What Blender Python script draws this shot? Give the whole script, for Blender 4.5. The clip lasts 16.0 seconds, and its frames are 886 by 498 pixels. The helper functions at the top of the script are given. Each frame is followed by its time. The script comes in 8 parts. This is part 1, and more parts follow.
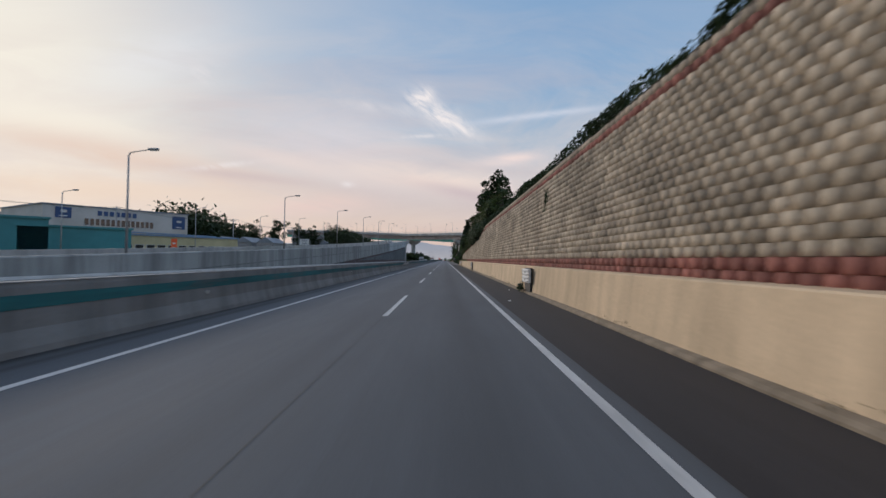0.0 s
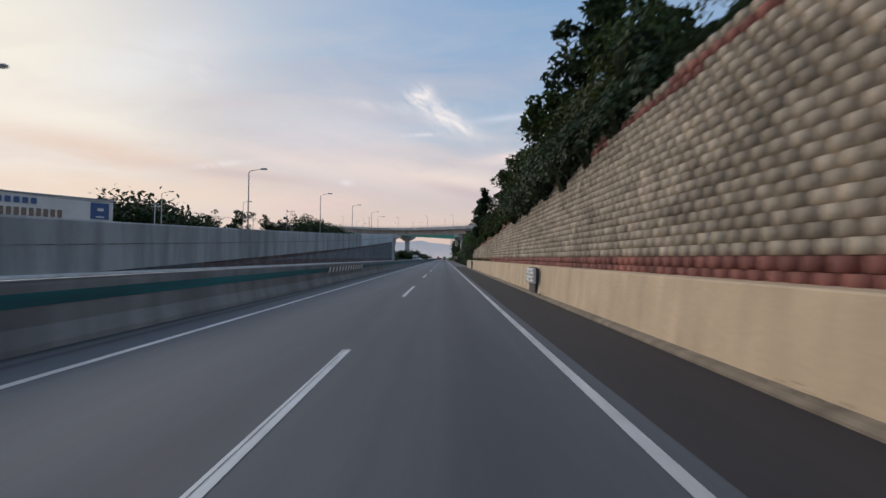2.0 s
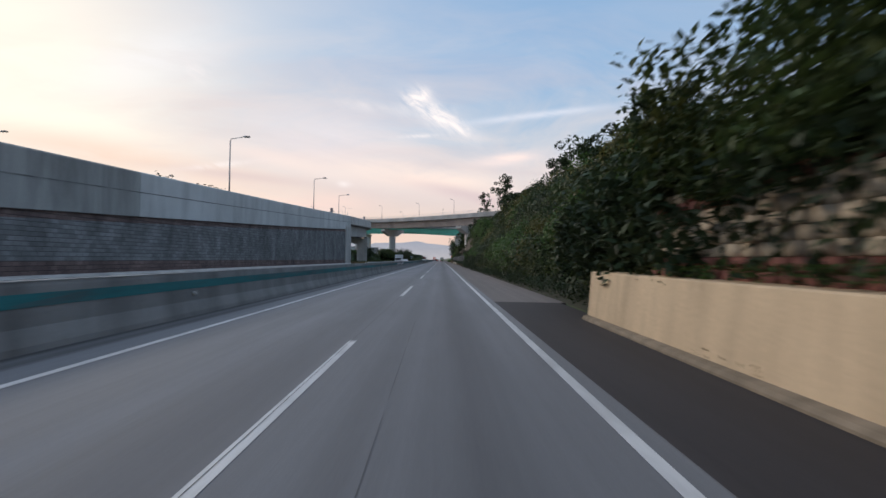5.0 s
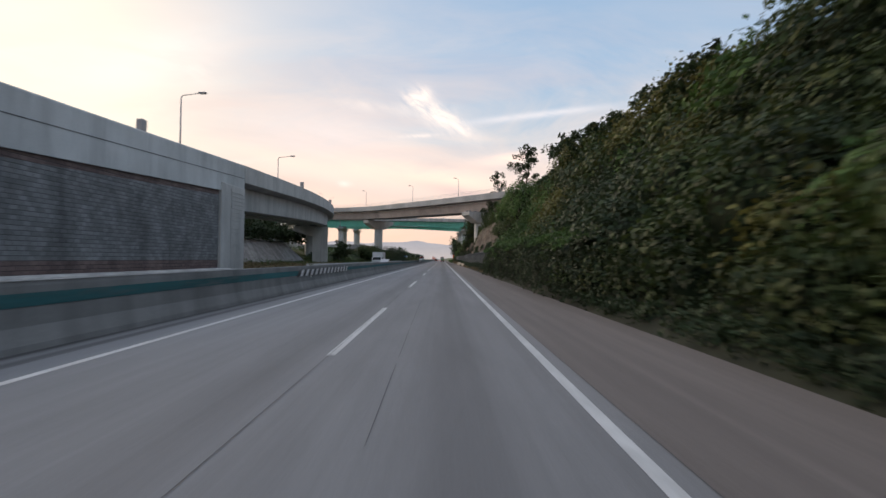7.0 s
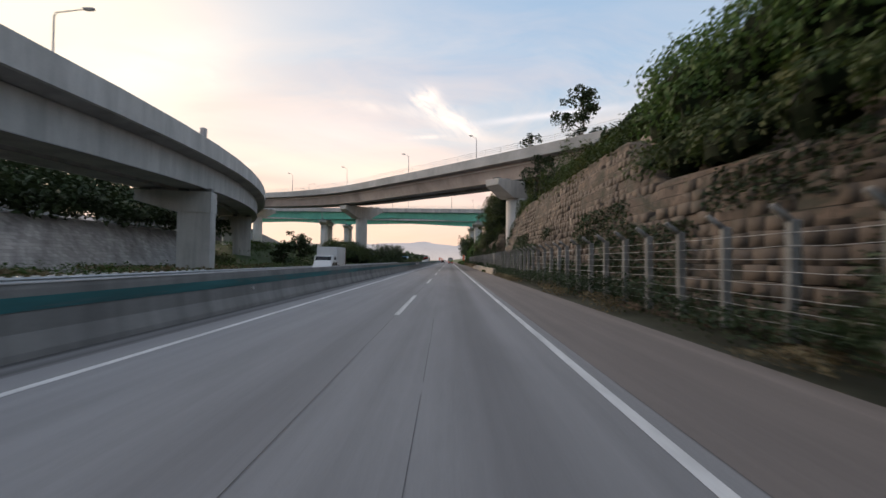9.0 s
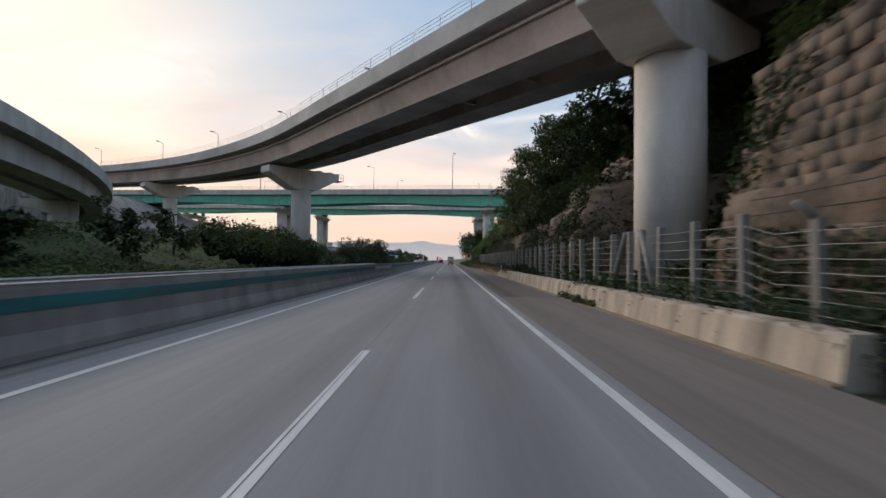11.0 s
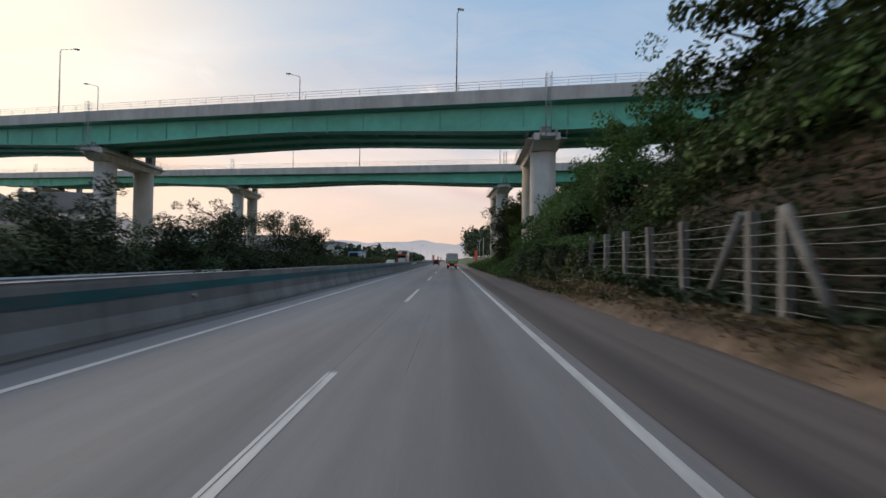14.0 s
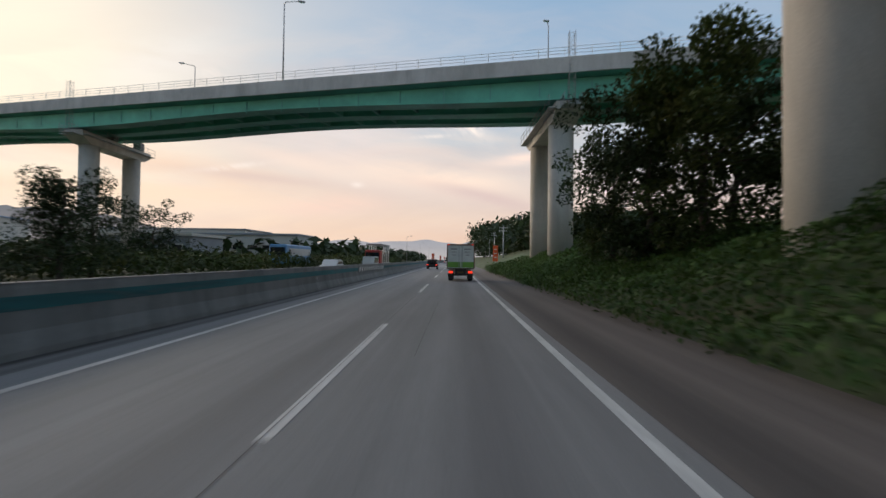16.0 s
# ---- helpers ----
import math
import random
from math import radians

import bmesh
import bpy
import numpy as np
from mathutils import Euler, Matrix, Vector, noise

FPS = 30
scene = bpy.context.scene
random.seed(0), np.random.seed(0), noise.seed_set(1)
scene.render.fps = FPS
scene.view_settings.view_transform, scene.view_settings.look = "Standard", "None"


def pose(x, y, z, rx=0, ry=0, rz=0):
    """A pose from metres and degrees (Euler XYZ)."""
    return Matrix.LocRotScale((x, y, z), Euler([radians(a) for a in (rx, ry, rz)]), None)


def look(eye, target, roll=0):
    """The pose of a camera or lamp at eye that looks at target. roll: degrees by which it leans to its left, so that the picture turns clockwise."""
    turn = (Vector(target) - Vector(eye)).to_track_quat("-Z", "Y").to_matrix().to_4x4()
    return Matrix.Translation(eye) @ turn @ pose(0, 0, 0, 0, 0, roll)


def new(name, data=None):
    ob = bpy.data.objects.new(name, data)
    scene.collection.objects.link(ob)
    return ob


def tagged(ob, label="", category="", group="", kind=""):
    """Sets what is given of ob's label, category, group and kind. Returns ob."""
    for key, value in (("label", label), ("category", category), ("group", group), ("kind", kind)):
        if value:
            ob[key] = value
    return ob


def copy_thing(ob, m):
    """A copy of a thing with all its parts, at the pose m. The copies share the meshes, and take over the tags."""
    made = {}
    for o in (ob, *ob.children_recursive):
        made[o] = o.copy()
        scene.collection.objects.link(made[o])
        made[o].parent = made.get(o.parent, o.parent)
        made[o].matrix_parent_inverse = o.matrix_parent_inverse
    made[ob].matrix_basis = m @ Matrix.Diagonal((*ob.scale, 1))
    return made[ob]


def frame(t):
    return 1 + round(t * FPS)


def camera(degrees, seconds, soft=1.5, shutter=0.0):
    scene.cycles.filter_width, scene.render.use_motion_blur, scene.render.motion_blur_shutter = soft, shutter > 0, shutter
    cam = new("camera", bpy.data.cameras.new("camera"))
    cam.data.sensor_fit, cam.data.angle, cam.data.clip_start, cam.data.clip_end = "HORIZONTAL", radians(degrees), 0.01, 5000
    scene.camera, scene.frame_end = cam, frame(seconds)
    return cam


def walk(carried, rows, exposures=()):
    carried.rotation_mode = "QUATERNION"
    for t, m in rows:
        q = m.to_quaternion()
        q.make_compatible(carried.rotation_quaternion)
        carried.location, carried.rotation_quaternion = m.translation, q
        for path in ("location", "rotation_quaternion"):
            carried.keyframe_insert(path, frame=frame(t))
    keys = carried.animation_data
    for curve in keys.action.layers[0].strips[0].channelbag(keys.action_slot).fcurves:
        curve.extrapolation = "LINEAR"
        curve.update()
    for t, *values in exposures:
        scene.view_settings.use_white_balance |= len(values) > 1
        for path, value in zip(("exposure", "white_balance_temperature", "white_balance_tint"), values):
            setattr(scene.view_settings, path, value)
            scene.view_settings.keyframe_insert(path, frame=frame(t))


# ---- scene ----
cam = camera(83.8, 16.0, soft=1.5, shutter=0.24)
EYE, LEAN = 1.645, 0.7
# seconds, across, along, heading to the left, tilt up
ROWS = [
    (0, 1.691, 5.82, 0.22, 1.20),
    (0.5, 1.703, 19.30, 0.29, 1.13),
    (1, 1.702, 32.59, -0.00, 1.02),
    (1.5, 1.699, 45.77, -0.02, 1.14),
    (2, 1.692, 59.25, 0.11, 1.05),
    (2.5, 1.688, 72.39, -0.11, 1.13),
    (3, 1.682, 85.66, 0.18, 1.17),
    (3.5, 1.658, 99.01, 0.35, 1.19),
    (4, 1.655, 112.14, 0.09, 1.19),
    (5.25, 1.774, 145.20, -0.25, 1.19),
    (6.5, 1.892, 178.28, -0.69, 1.18),
    (7, 1.848, 191.62, -0.13, 1.16),
    (7.5, 1.781, 205.02, 0.71, 1.11),
    (8, 1.674, 218.36, 0.60, 1.20),
    (8.5, 1.598, 231.79, 0.67, 1.22),
    (9, 1.534, 245.27, 0.72, 1.29),
    (10.25, 1.473, 278.95, 0.70, 1.27),
    (11.5, 1.457, 312.82, 0.66, 1.28),
    (12, 1.491, 326.33, 0.71, 1.31),
    (12.5, 1.548, 340.12, 0.63, 1.19),
    (13, 1.602, 353.64, 0.66, 1.20),
    (13.5, 1.644, 367.17, 0.70, 1.25),
    (14, 1.660, 380.87, 0.73, 1.24),
    (14.5, 1.677, 394.53, 0.99, 1.25),
    (15, 1.694, 408.10, 1.20, 1.13),
    (15.5, 1.692, 421.89, 1.18, 1.18),
    (16, 1.706, 435.57, 1.31, 1.21),
]


def ahead(x, y, yaw, pitch):
    a, b = radians(yaw), radians(pitch)
    return (x - 50 * math.sin(a) * math.cos(b), y + 50 * math.cos(a) * math.cos(b), EYE + 50 * math.sin(b))


walk(cam, [(t, look((x, y, EYE), ahead(x, y, yaw, pitch), LEAN)) for t, x, y, yaw, pitch in ROWS],
     [(0, 0.0, 5920, 10), (2.5, 0.04, 5900, 10), (4, 0.19, 5900, 10), (6.5, 0.43, 6650, 13), (9, 0.57, 6950, 14), (11.5, 0.40, 6450, 11), (12.2, 0.46, 6450, 12), (13, 0.66, 6550, 14), (13.5, 0.50, 6500, 13), (14, 0.34, 6450, 11), (14.4, 0.36, 6500, 11), (14.9, 0.60, 6550, 14), (15.4, 0.68, 6600, 14), (16, 0.24, 6550, 10)])
# ---------------------------------------------------------------- world, sun
SUN_AZ, SUN_EL = radians(44), radians(17)          # to the left of the road's heading, above the horizon
SUN_DIR = Vector((-math.sin(SUN_AZ) * math.cos(SUN_EL), math.cos(SUN_AZ) * math.cos(SUN_EL), math.sin(SUN_EL)))


class Tree:
    """Short hand for wiring shader nodes."""

    def __init__(self, owner, keep=False):
        owner.use_nodes = True
        self.t = owner.node_tree
        if not keep:
            self.t.nodes.clear()

    def n(self, kind, **sets):
        node = self.t.nodes.new(kind)
        for key, value in sets.items():
            if key == "op":
                node.operation = value
            elif key == "blend":
                node.data_type, node.blend_type, node.clamp_factor = "RGBA", value, True
            elif key == "ins":
                for k, v in value.items():
                    self.feed(node.inputs[k], v)
        return node

    def feed(self, sock, v):
        if isinstance(v, bpy.types.NodeSocket):
            self.t.links.new(v, sock)
        else:
            sock.default_value = v

    def m(self, op, a, b=0.0, c=0.0):
        node = self.t.nodes.new("ShaderNodeMath")
        node.operation = op
        for s, v in zip(node.inputs, (a, b, c)):
            self.feed(s, v)
        return node.outputs[0]

    def mix(self, fac, a, b, blend="MIX"):
        node = self.n("ShaderNodeMix", blend=blend)
        for s, v in ((node.inputs[0], fac), (node.inputs[6], a), (node.inputs[7], b)):
            self.feed(s, (*v, 1) if isinstance(v, tuple) and len(v) == 3 else v)
        return node.outputs[2]

    def ramp(self, fac, stops):
        node = self.n("ShaderNodeValToRGB")
        e = node.color_ramp.elements
        while len(e) < len(stops):
            e.new(0.5)
        for el, (p, c) in zip(e, stops):
            el.position, el.color = p, (*c, 1) if len(c) == 3 else c
        self.feed(node.inputs[0], fac)
        return node.outputs[0]

    def noise(self, vec, scale, detail=4.0, rough=0.55, dist=0.0):
        node = self.n("ShaderNodeTexNoise")
        for k, v in (("Vector", vec), ("Scale", scale), ("Detail", detail), ("Roughness", rough), ("Distortion", dist)):
            self.feed(node.inputs[k], v)
        return node.outputs[0]

    def vec(self, x, y, z):
        node = self.n("ShaderNodeCombineXYZ")
        for s, v in zip(node.inputs, (x, y, z)):
            self.feed(s, v)
        return node.outputs[0]


def build_world():
    w = bpy.data.worlds.new("dusk_sky")
    scene.world = w
    k = Tree(w)
    d = k.n("ShaderNodeTexCoord").outputs["Generated"]
    sep = k.n("ShaderNodeSeparateXYZ", ins={0: d})
    x, y, z = sep.outputs
    base = k.ramp(k.m("ADD", k.m("MULTIPLY", z, 0.9), 0.1), [
        (0.0, (0.30, 0.24, 0.21)), (0.085, (0.44, 0.33, 0.28)), (0.10, (0.72, 0.47, 0.37)), (0.16, (0.74, 0.53, 0.43)),
        (0.22, (0.62, 0.54, 0.52)), (0.30, (0.43, 0.50, 0.57)), (0.42, (0.262, 0.41, 0.58)), (0.55, (0.235, 0.38, 0.56)), (0.75, (0.38, 0.46, 0.60)), (1.0, (0.46, 0.53, 0.65))])
    sky = k.n("ShaderNodeTexSky")
    sky.sky_type, sky.sun_disc, sky.sun_elevation, sky.sun_rotation = "NISHITA", False, SUN_EL, -SUN_AZ
    sky.air_density, sky.dust_density = 1.2, 1.5
    air = k.mix(1.0, sky.outputs[0], (0.09, 0.09, 0.09), "MULTIPLY")
    col = k.mix(0.12, base, air)
    # the glow of the low sun behind thin cloud
    dot = k.n("ShaderNodeVectorMath", op="DOT_PRODUCT")
    k.feed(dot.inputs[0], d)
    dot.inputs[1].default_value = SUN_DIR
    near = k.m("MAXIMUM", dot.outputs["Value"], 0.0)
    col = k.mix(k.m("MULTIPLY", k.m("POWER", near, 7.0), 0.70), col, (0.80, 0.70, 0.59))
    col = k.mix(k.m("MULTIPLY", k.m("POWER", near, 40.0), 0.75), col, (1.02, 0.90, 0.70))
    # clouds, on a plane ahead (u across, v up) so that they lie as seen along the road
    ahead_y = k.m("MAXIMUM", y, 0.12)
    u, v = k.m("DIVIDE", x, ahead_y), k.m("DIVIDE", z, ahead_y)
    puff = k.noise(k.vec(k.m("MULTIPLY", u, 1.1), k.m("MULTIPLY", v, 3.2), 0.37), 2.6, 7.0, 0.6, 0.7)
    wisp = k.noise(k.vec(k.m("ADD", k.m("MULTIPLY", u, 11.0), k.m("MULTIPLY", v, 4.0)), k.m("MULTIPLY", k.m("ADD", v, k.m("MULTIPLY", u, 0.5)), 17.0), 1.7), 2.0, 9.0, 0.60, 0.7)

    def patch(cu, cv, su, sv, turn):
        """A soft oval, 1 in its middle."""
        c, s = math.cos(turn), math.sin(turn)
        a, b = k.m("SUBTRACT", u, cu), k.m("SUBTRACT", v, cv)
        p = k.m("DIVIDE", k.m("ADD", k.m("MULTIPLY", a, c), k.m("MULTIPLY", b, s)), su)
        q = k.m("DIVIDE", k.m("SUBTRACT", k.m("MULTIPLY", b, c), k.m("MULTIPLY", a, s)), sv)
        return k.m("POWER", 2.718, k.m("MULTIPLY", k.m("ADD", k.m("MULTIPLY", p, p), k.m("MULTIPLY", q, q)), -1.0))

    band = k.ramp(puff, [(0.40, (0, 0, 0)), (0.68, (1, 1, 1))])
    low = k.m("POWER", 2.718, k.m("MULTIPLY", k.m("POWER", k.m("DIVIDE", k.m("SUBTRACT", v, 0.17), 0.26), 2.0), -1.0))
    col = k.mix(k.m("MULTIPLY", k.m("MULTIPLY", band, low), 0.62), col, (0.80, 0.66, 0.57))
    grey = k.ramp(k.noise(k.vec(k.m("MULTIPLY", u, 0.8), k.m("MULTIPLY", v, 4.5), 5.1), 2.2, 6.0, 0.55, 0.5), [(0.48, (0, 0, 0)), (0.66, (1, 1, 1))])
    col = k.mix(k.m("MULTIPLY", k.m("MULTIPLY", grey, low), 0.35), col, (0.60, 0.47, 0.45))
    torn = k.ramp(wisp, [(0.32, (0.04, 0.04, 0.04)), (0.66, (1, 1, 1))])
    # a mauve bank and cream light above it, low towards the sun
    soft = k.ramp(k.noise(k.vec(k.m("MULTIPLY", u, 2.0), k.m("ADD", k.m("MULTIPLY", v, 9.0), k.m("MULTIPLY", u, 1.6)), 2.9), 1.3, 6.0, 0.6, 0.6), [(0.18, (0, 0, 0)), (0.52, (1, 1, 1))])
    front = k.m("GREATER_THAN", y, 0.1)
    for cu, cv, su, sv, turn, much, tint in ((-0.80, 0.275, 0.26, 0.040, -0.18, 0.75, (0.98, 0.86, 0.68)), (-0.66, 0.198, 0.34, 0.034, -0.18, 0.8, (0.84, 0.61, 0.46)), (-0.75, 0.135, 0.40, 0.035, -0.05, 0.8, (0.90, 0.68, 0.50)),
                                             (-0.22, 0.245, 0.16, 0.050, -0.10, 0.75, (0.76, 0.68, 0.66)), (-0.32, 0.195, 0.17, 0.018, -0.25, 0.60, (0.86, 0.70, 0.60)),
                                             (-0.05, 0.168, 0.17, 0.028, -0.12, 1.0, (0.92, 0.73, 0.60)), (-0.42, 0.165, 0.16, 0.010, -0.10, 0.7, (0.66, 0.52, 0.47)), (0.06, 0.128, 0.12, 0.014, -0.22, 0.8, (0.62, 0.48, 0.46)),
                                             (0.13, 0.205, 0.07, 0.012, 0.14, 0.95, (0.92, 0.72, 0.62)), (-0.27, 0.105, 0.10, 0.020, 0.05, 0.8, (0.86, 0.62, 0.52)),
                                             (-0.60, 0.40, 0.16, 0.060, 0.3, 0.40, (0.88, 0.84, 0.80)), (0.19, 0.296, 0.13, 0.007, 0.13, 0.7, (0.74, 0.72, 0.74))):
        col = k.mix(k.m("MULTIPLY", k.m("MULTIPLY", k.m("MULTIPLY", patch(cu, cv, su, sv, turn), much), soft), front), col, tint)
    streaks = 0.0
    for cu, cv, su, sv, turn, much in ((-0.008, 0.292, 0.070, 0.022, -0.55, 1.05), (0.02, 0.272, 0.040, 0.018, -0.4, 0.5), (-0.052, 0.330, 0.026, 0.018, 0.5, 1.3), (-0.05, 0.250, 0.035, 0.004, 0.06, 0.9),
                                       (-0.20, 0.150, 0.014, 0.006, 0.0, 0.7), (-0.12, 0.305, 0.10, 0.012, -0.15, 0.35), (-0.50, 0.375, 0.03, 0.022, -0.5, 0.45), (-0.46, 0.185, 0.08, 0.006, 0.12, 0.6)):
        streaks = k.m("ADD", streaks, k.m("MULTIPLY", patch(cu, cv, su, sv, turn), much))
    fac = k.m("MULTIPLY", k.m("MULTIPLY", streaks, torn), front)
    col = k.mix(fac, col, (0.90, 0.80, 0.73))
    bg = k.n("ShaderNodeBackground", ins={"Color": col, "Strength": 1.0})
    k.t.links.new(bg.outputs[0], k.n("ShaderNodeOutputWorld").inputs[0])


build_world()
sun_data = bpy.data.lights.new("low_sun", "SUN")
sun_data.energy, sun_data.angle, sun_data.color = 1.6, radians(22), (1.0, 0.84, 0.66)
new("low_sun", sun_data).matrix_world = look((0, 0, 60), Vector((0, 0, 60)) - SUN_DIR)
scene.view_settings.exposure = 0.0
# ---------------------------------------------------------------- materials
def surface(name, colour, rough=0.8, metal=0.0, spread=0.25, grain=6.0, stain=0.6, bump=0.15, second=None, stretch=(1, 1, 1), lump=0.0,
            per_object=0.0, per_island=0.0, gloss=0.5, see=0.0):
    """A weathered plain surface: fine grain and broad stains over a base colour, at the size of the real thing."""
    mat = bpy.data.materials.new(name)
    k = Tree(mat)
    pos = k.n("ShaderNodeTexCoord").outputs["Object"]
    geo = k.n("ShaderNodeNewGeometry")
    if per_object or per_island:
        pos = geo.outputs["Position"]
    st = k.n("ShaderNodeVectorMath", op="MULTIPLY")
    k.feed(st.inputs[0], pos)
    st.inputs[1].default_value = stretch
    p = st.outputs[0]
    fine, broad = k.noise(p, grain, 5.0, 0.65), k.noise(p, stain, 4.0, 0.6, 0.4)
    dark = tuple(c * (1 - spread) for c in colour)
    light = tuple(min(1.0, c * (1 + spread * 0.7)) for c in colour)
    col = k.mix(k.ramp(broad, [(0.32, (0, 0, 0)), (0.68, (1, 1, 1))]), dark, light)
    if second:
        col = k.mix(k.ramp(k.noise(p, stain * 1.7, 6.0, 0.7, 0.8), [(0.52, (0, 0, 0)), (0.66, (1, 1, 1))]), col, second)
    col = k.mix(k.m("MULTIPLY", spread, 0.9), col, k.ramp(fine, [(0.25, (0.55, 0.55, 0.55)), (0.75, (1.35, 1.35, 1.35))]), "MULTIPLY")
    if per_object:
        r = k.n("ShaderNodeObjectInfo").outputs["Random"]
        col = k.mix(1.0, col, k.ramp(r, [(0, (1 - per_object,) * 3), (1, (1 + per_object,) * 3)]), "MULTIPLY")
    if per_island:
        r = geo.outputs["Random Per Island"]
        col = k.mix(1.0, col, k.ramp(r, [(0, (1 - per_island,) * 3), (1, (1 + per_island * 0.8,) * 3)]), "MULTIPLY")
    b = k.n("ShaderNodeBsdfPrincipled")
    b.inputs["Metallic"].default_value = metal
    k.feed(b.inputs["Base Color"], col)
    k.feed(b.inputs["Roughness"], k.m("ADD", k.m("MULTIPLY", k.m("SUBTRACT", fine, 0.5), 0.25), rough))
    b.inputs["Specular IOR Level"].default_value = gloss
    if bump:
        bn = k.n("ShaderNodeBump", ins={"Strength": bump, "Distance": 0.02, "Height": fine})
        k.feed(b.inputs["Normal"], bn.outputs[0])
    out = k.n("ShaderNodeOutputMaterial")
    if see:
        tr = k.n("ShaderNodeBsdfTranslucent")
        k.feed(tr.inputs[0], col)
        mx = k.n("ShaderNodeMixShader", ins={0: see, 1: b.outputs[0], 2: tr.outputs[0]})
        k.t.links.new(mx.outputs[0], out.inputs[0])
    else:
        k.t.links.new(b.outputs[0], out.inputs[0])
    return mat


def road_surface(name, colour, tracks, streak=0.35, dim_tint=None):
    """Worn road: long streaks along the traffic, oil and tyre bands at given distances across, fine aggregate.
    The last tint puts the first length's dimmer light into the colour."""
    mat = bpy.data.materials.new(name)
    k = Tree(mat)
    pos = k.n("ShaderNodeTexCoord").outputs["Object"]
    sep = k.n("ShaderNodeSeparateXYZ", ins={0: pos})
    x, y, z = sep.outputs
    long_ = k.noise(k.vec(k.m("MULTIPLY", x, 1.3), k.m("MULTIPLY", y, 0.012), 0.0), 2.0, 6.0, 0.6, 0.2)
    blot = k.noise(k.vec(x, k.m("MULTIPLY", y, 0.15), 3.0), 0.9, 5.0, 0.6, 0.5)
    fine = k.noise(pos, 55.0, 3.0, 0.7)
    col = k.mix(k.ramp(long_, [(0.3, (0, 0, 0)), (0.7, (1, 1, 1))]), tuple(c * (1 - streak) for c in colour), tuple(c * (1 + streak * 0.6) for c in colour))
    if dim_tint:
        # painted dimness of the first length, fading out 70 to 200 m along
        worn = k.m("DIVIDE", k.m("SUBTRACT", y, 70.0), 130.0)
        col = k.mix(worn, k.mix(1.0, col, dim_tint, "MULTIPLY"), col)
    col = k.mix(0.35, col, k.ramp(blot, [(0.3, (0.7, 0.7, 0.7)), (0.7, (1.2, 1.2, 1.2))]), "MULTIPLY")
    for at, wide, much in tracks:
        q = k.m("DIVIDE", k.m("SUBTRACT", x, at), wide)
        f = k.m("MULTIPLY", k.m("POWER", 2.718, k.m("MULTIPLY", k.m("MULTIPLY", q, q), -1.0)), much)
        col = k.mix(f, col, (0.030, 0.029, 0.030))
    col = k.mix(0.5, col, k.ramp(fine, [(0.25, (0.6, 0.6, 0.6)), (0.75, (1.35, 1.35, 1.35))]), "MULTIPLY")
    b = k.n("ShaderNodeBsdfPrincipled")
    k.feed(b.inputs["Base Color"], col)
    k.feed(b.inputs["Roughness"], k.m("ADD", k.m("MULTIPLY", long_, 0.2), 0.72))
    b.inputs["Specular IOR Level"].default_value = 0.30
    bn = k.n("ShaderNodeBump", ins={"Strength": 0.25, "Distance": 0.006, "Height": fine})
    k.feed(b.inputs["Normal"], bn.outputs[0])
    k.t.links.new(b.outputs[0], k.n("ShaderNodeOutputMaterial").inputs[0])
    return mat


def concrete_stained(name, colour, streak=0.55, scale=1.0):
    """Old concrete with dark runs of dirt down the face."""
    mat = bpy.data.materials.new(name)
    k = Tree(mat)
    pos = k.n("ShaderNodeNewGeometry").outputs["Position"]
    sep = k.n("ShaderNodeSeparateXYZ", ins={0: pos})
    x, y, z = sep.outputs
    runs = k.noise(k.vec(k.m("MULTIPLY", k.m("ADD", x, y), 1.4 * scale), 0.0, k.m("MULTIPLY", z, 0.22 * scale)), 1.0, 6.0, 0.65, 0.3)
    blot = k.noise(pos, 0.35 * scale, 5.0, 0.6, 0.6)
    fine = k.noise(pos, 14.0, 5.0, 0.7)
    col = k.mix(k.ramp(runs, [(0.42, (0, 0, 0)), (0.66, (1, 1, 1))]), colour, tuple(c * (1 - streak) for c in colour))
    col = k.mix(0.55, col, k.ramp(blot, [(0.3, (0.72, 0.72, 0.70)), (0.7, (1.2, 1.2, 1.2))]), "MULTIPLY")
    col = k.mix(0.35, col, k.ramp(fine, [(0.25, (0.6, 0.6, 0.6)), (0.75, (1.35, 1.35, 1.35))]), "MULTIPLY")
    b = k.n("ShaderNodeBsdfPrincipled")
    k.feed(b.inputs["Base Color"], col)
    b.inputs["Roughness"].default_value = 0.88
    b.inputs["Specular IOR Level"].default_value = 0.3
    bn = k.n("ShaderNodeBump", ins={"Strength": 0.3, "Distance": 0.02, "Height": fine})
    k.feed(b.inputs["Normal"], bn.outputs[0])
    k.t.links.new(b.outputs[0], k.n("ShaderNodeOutputMaterial").inputs[0])
    return mat


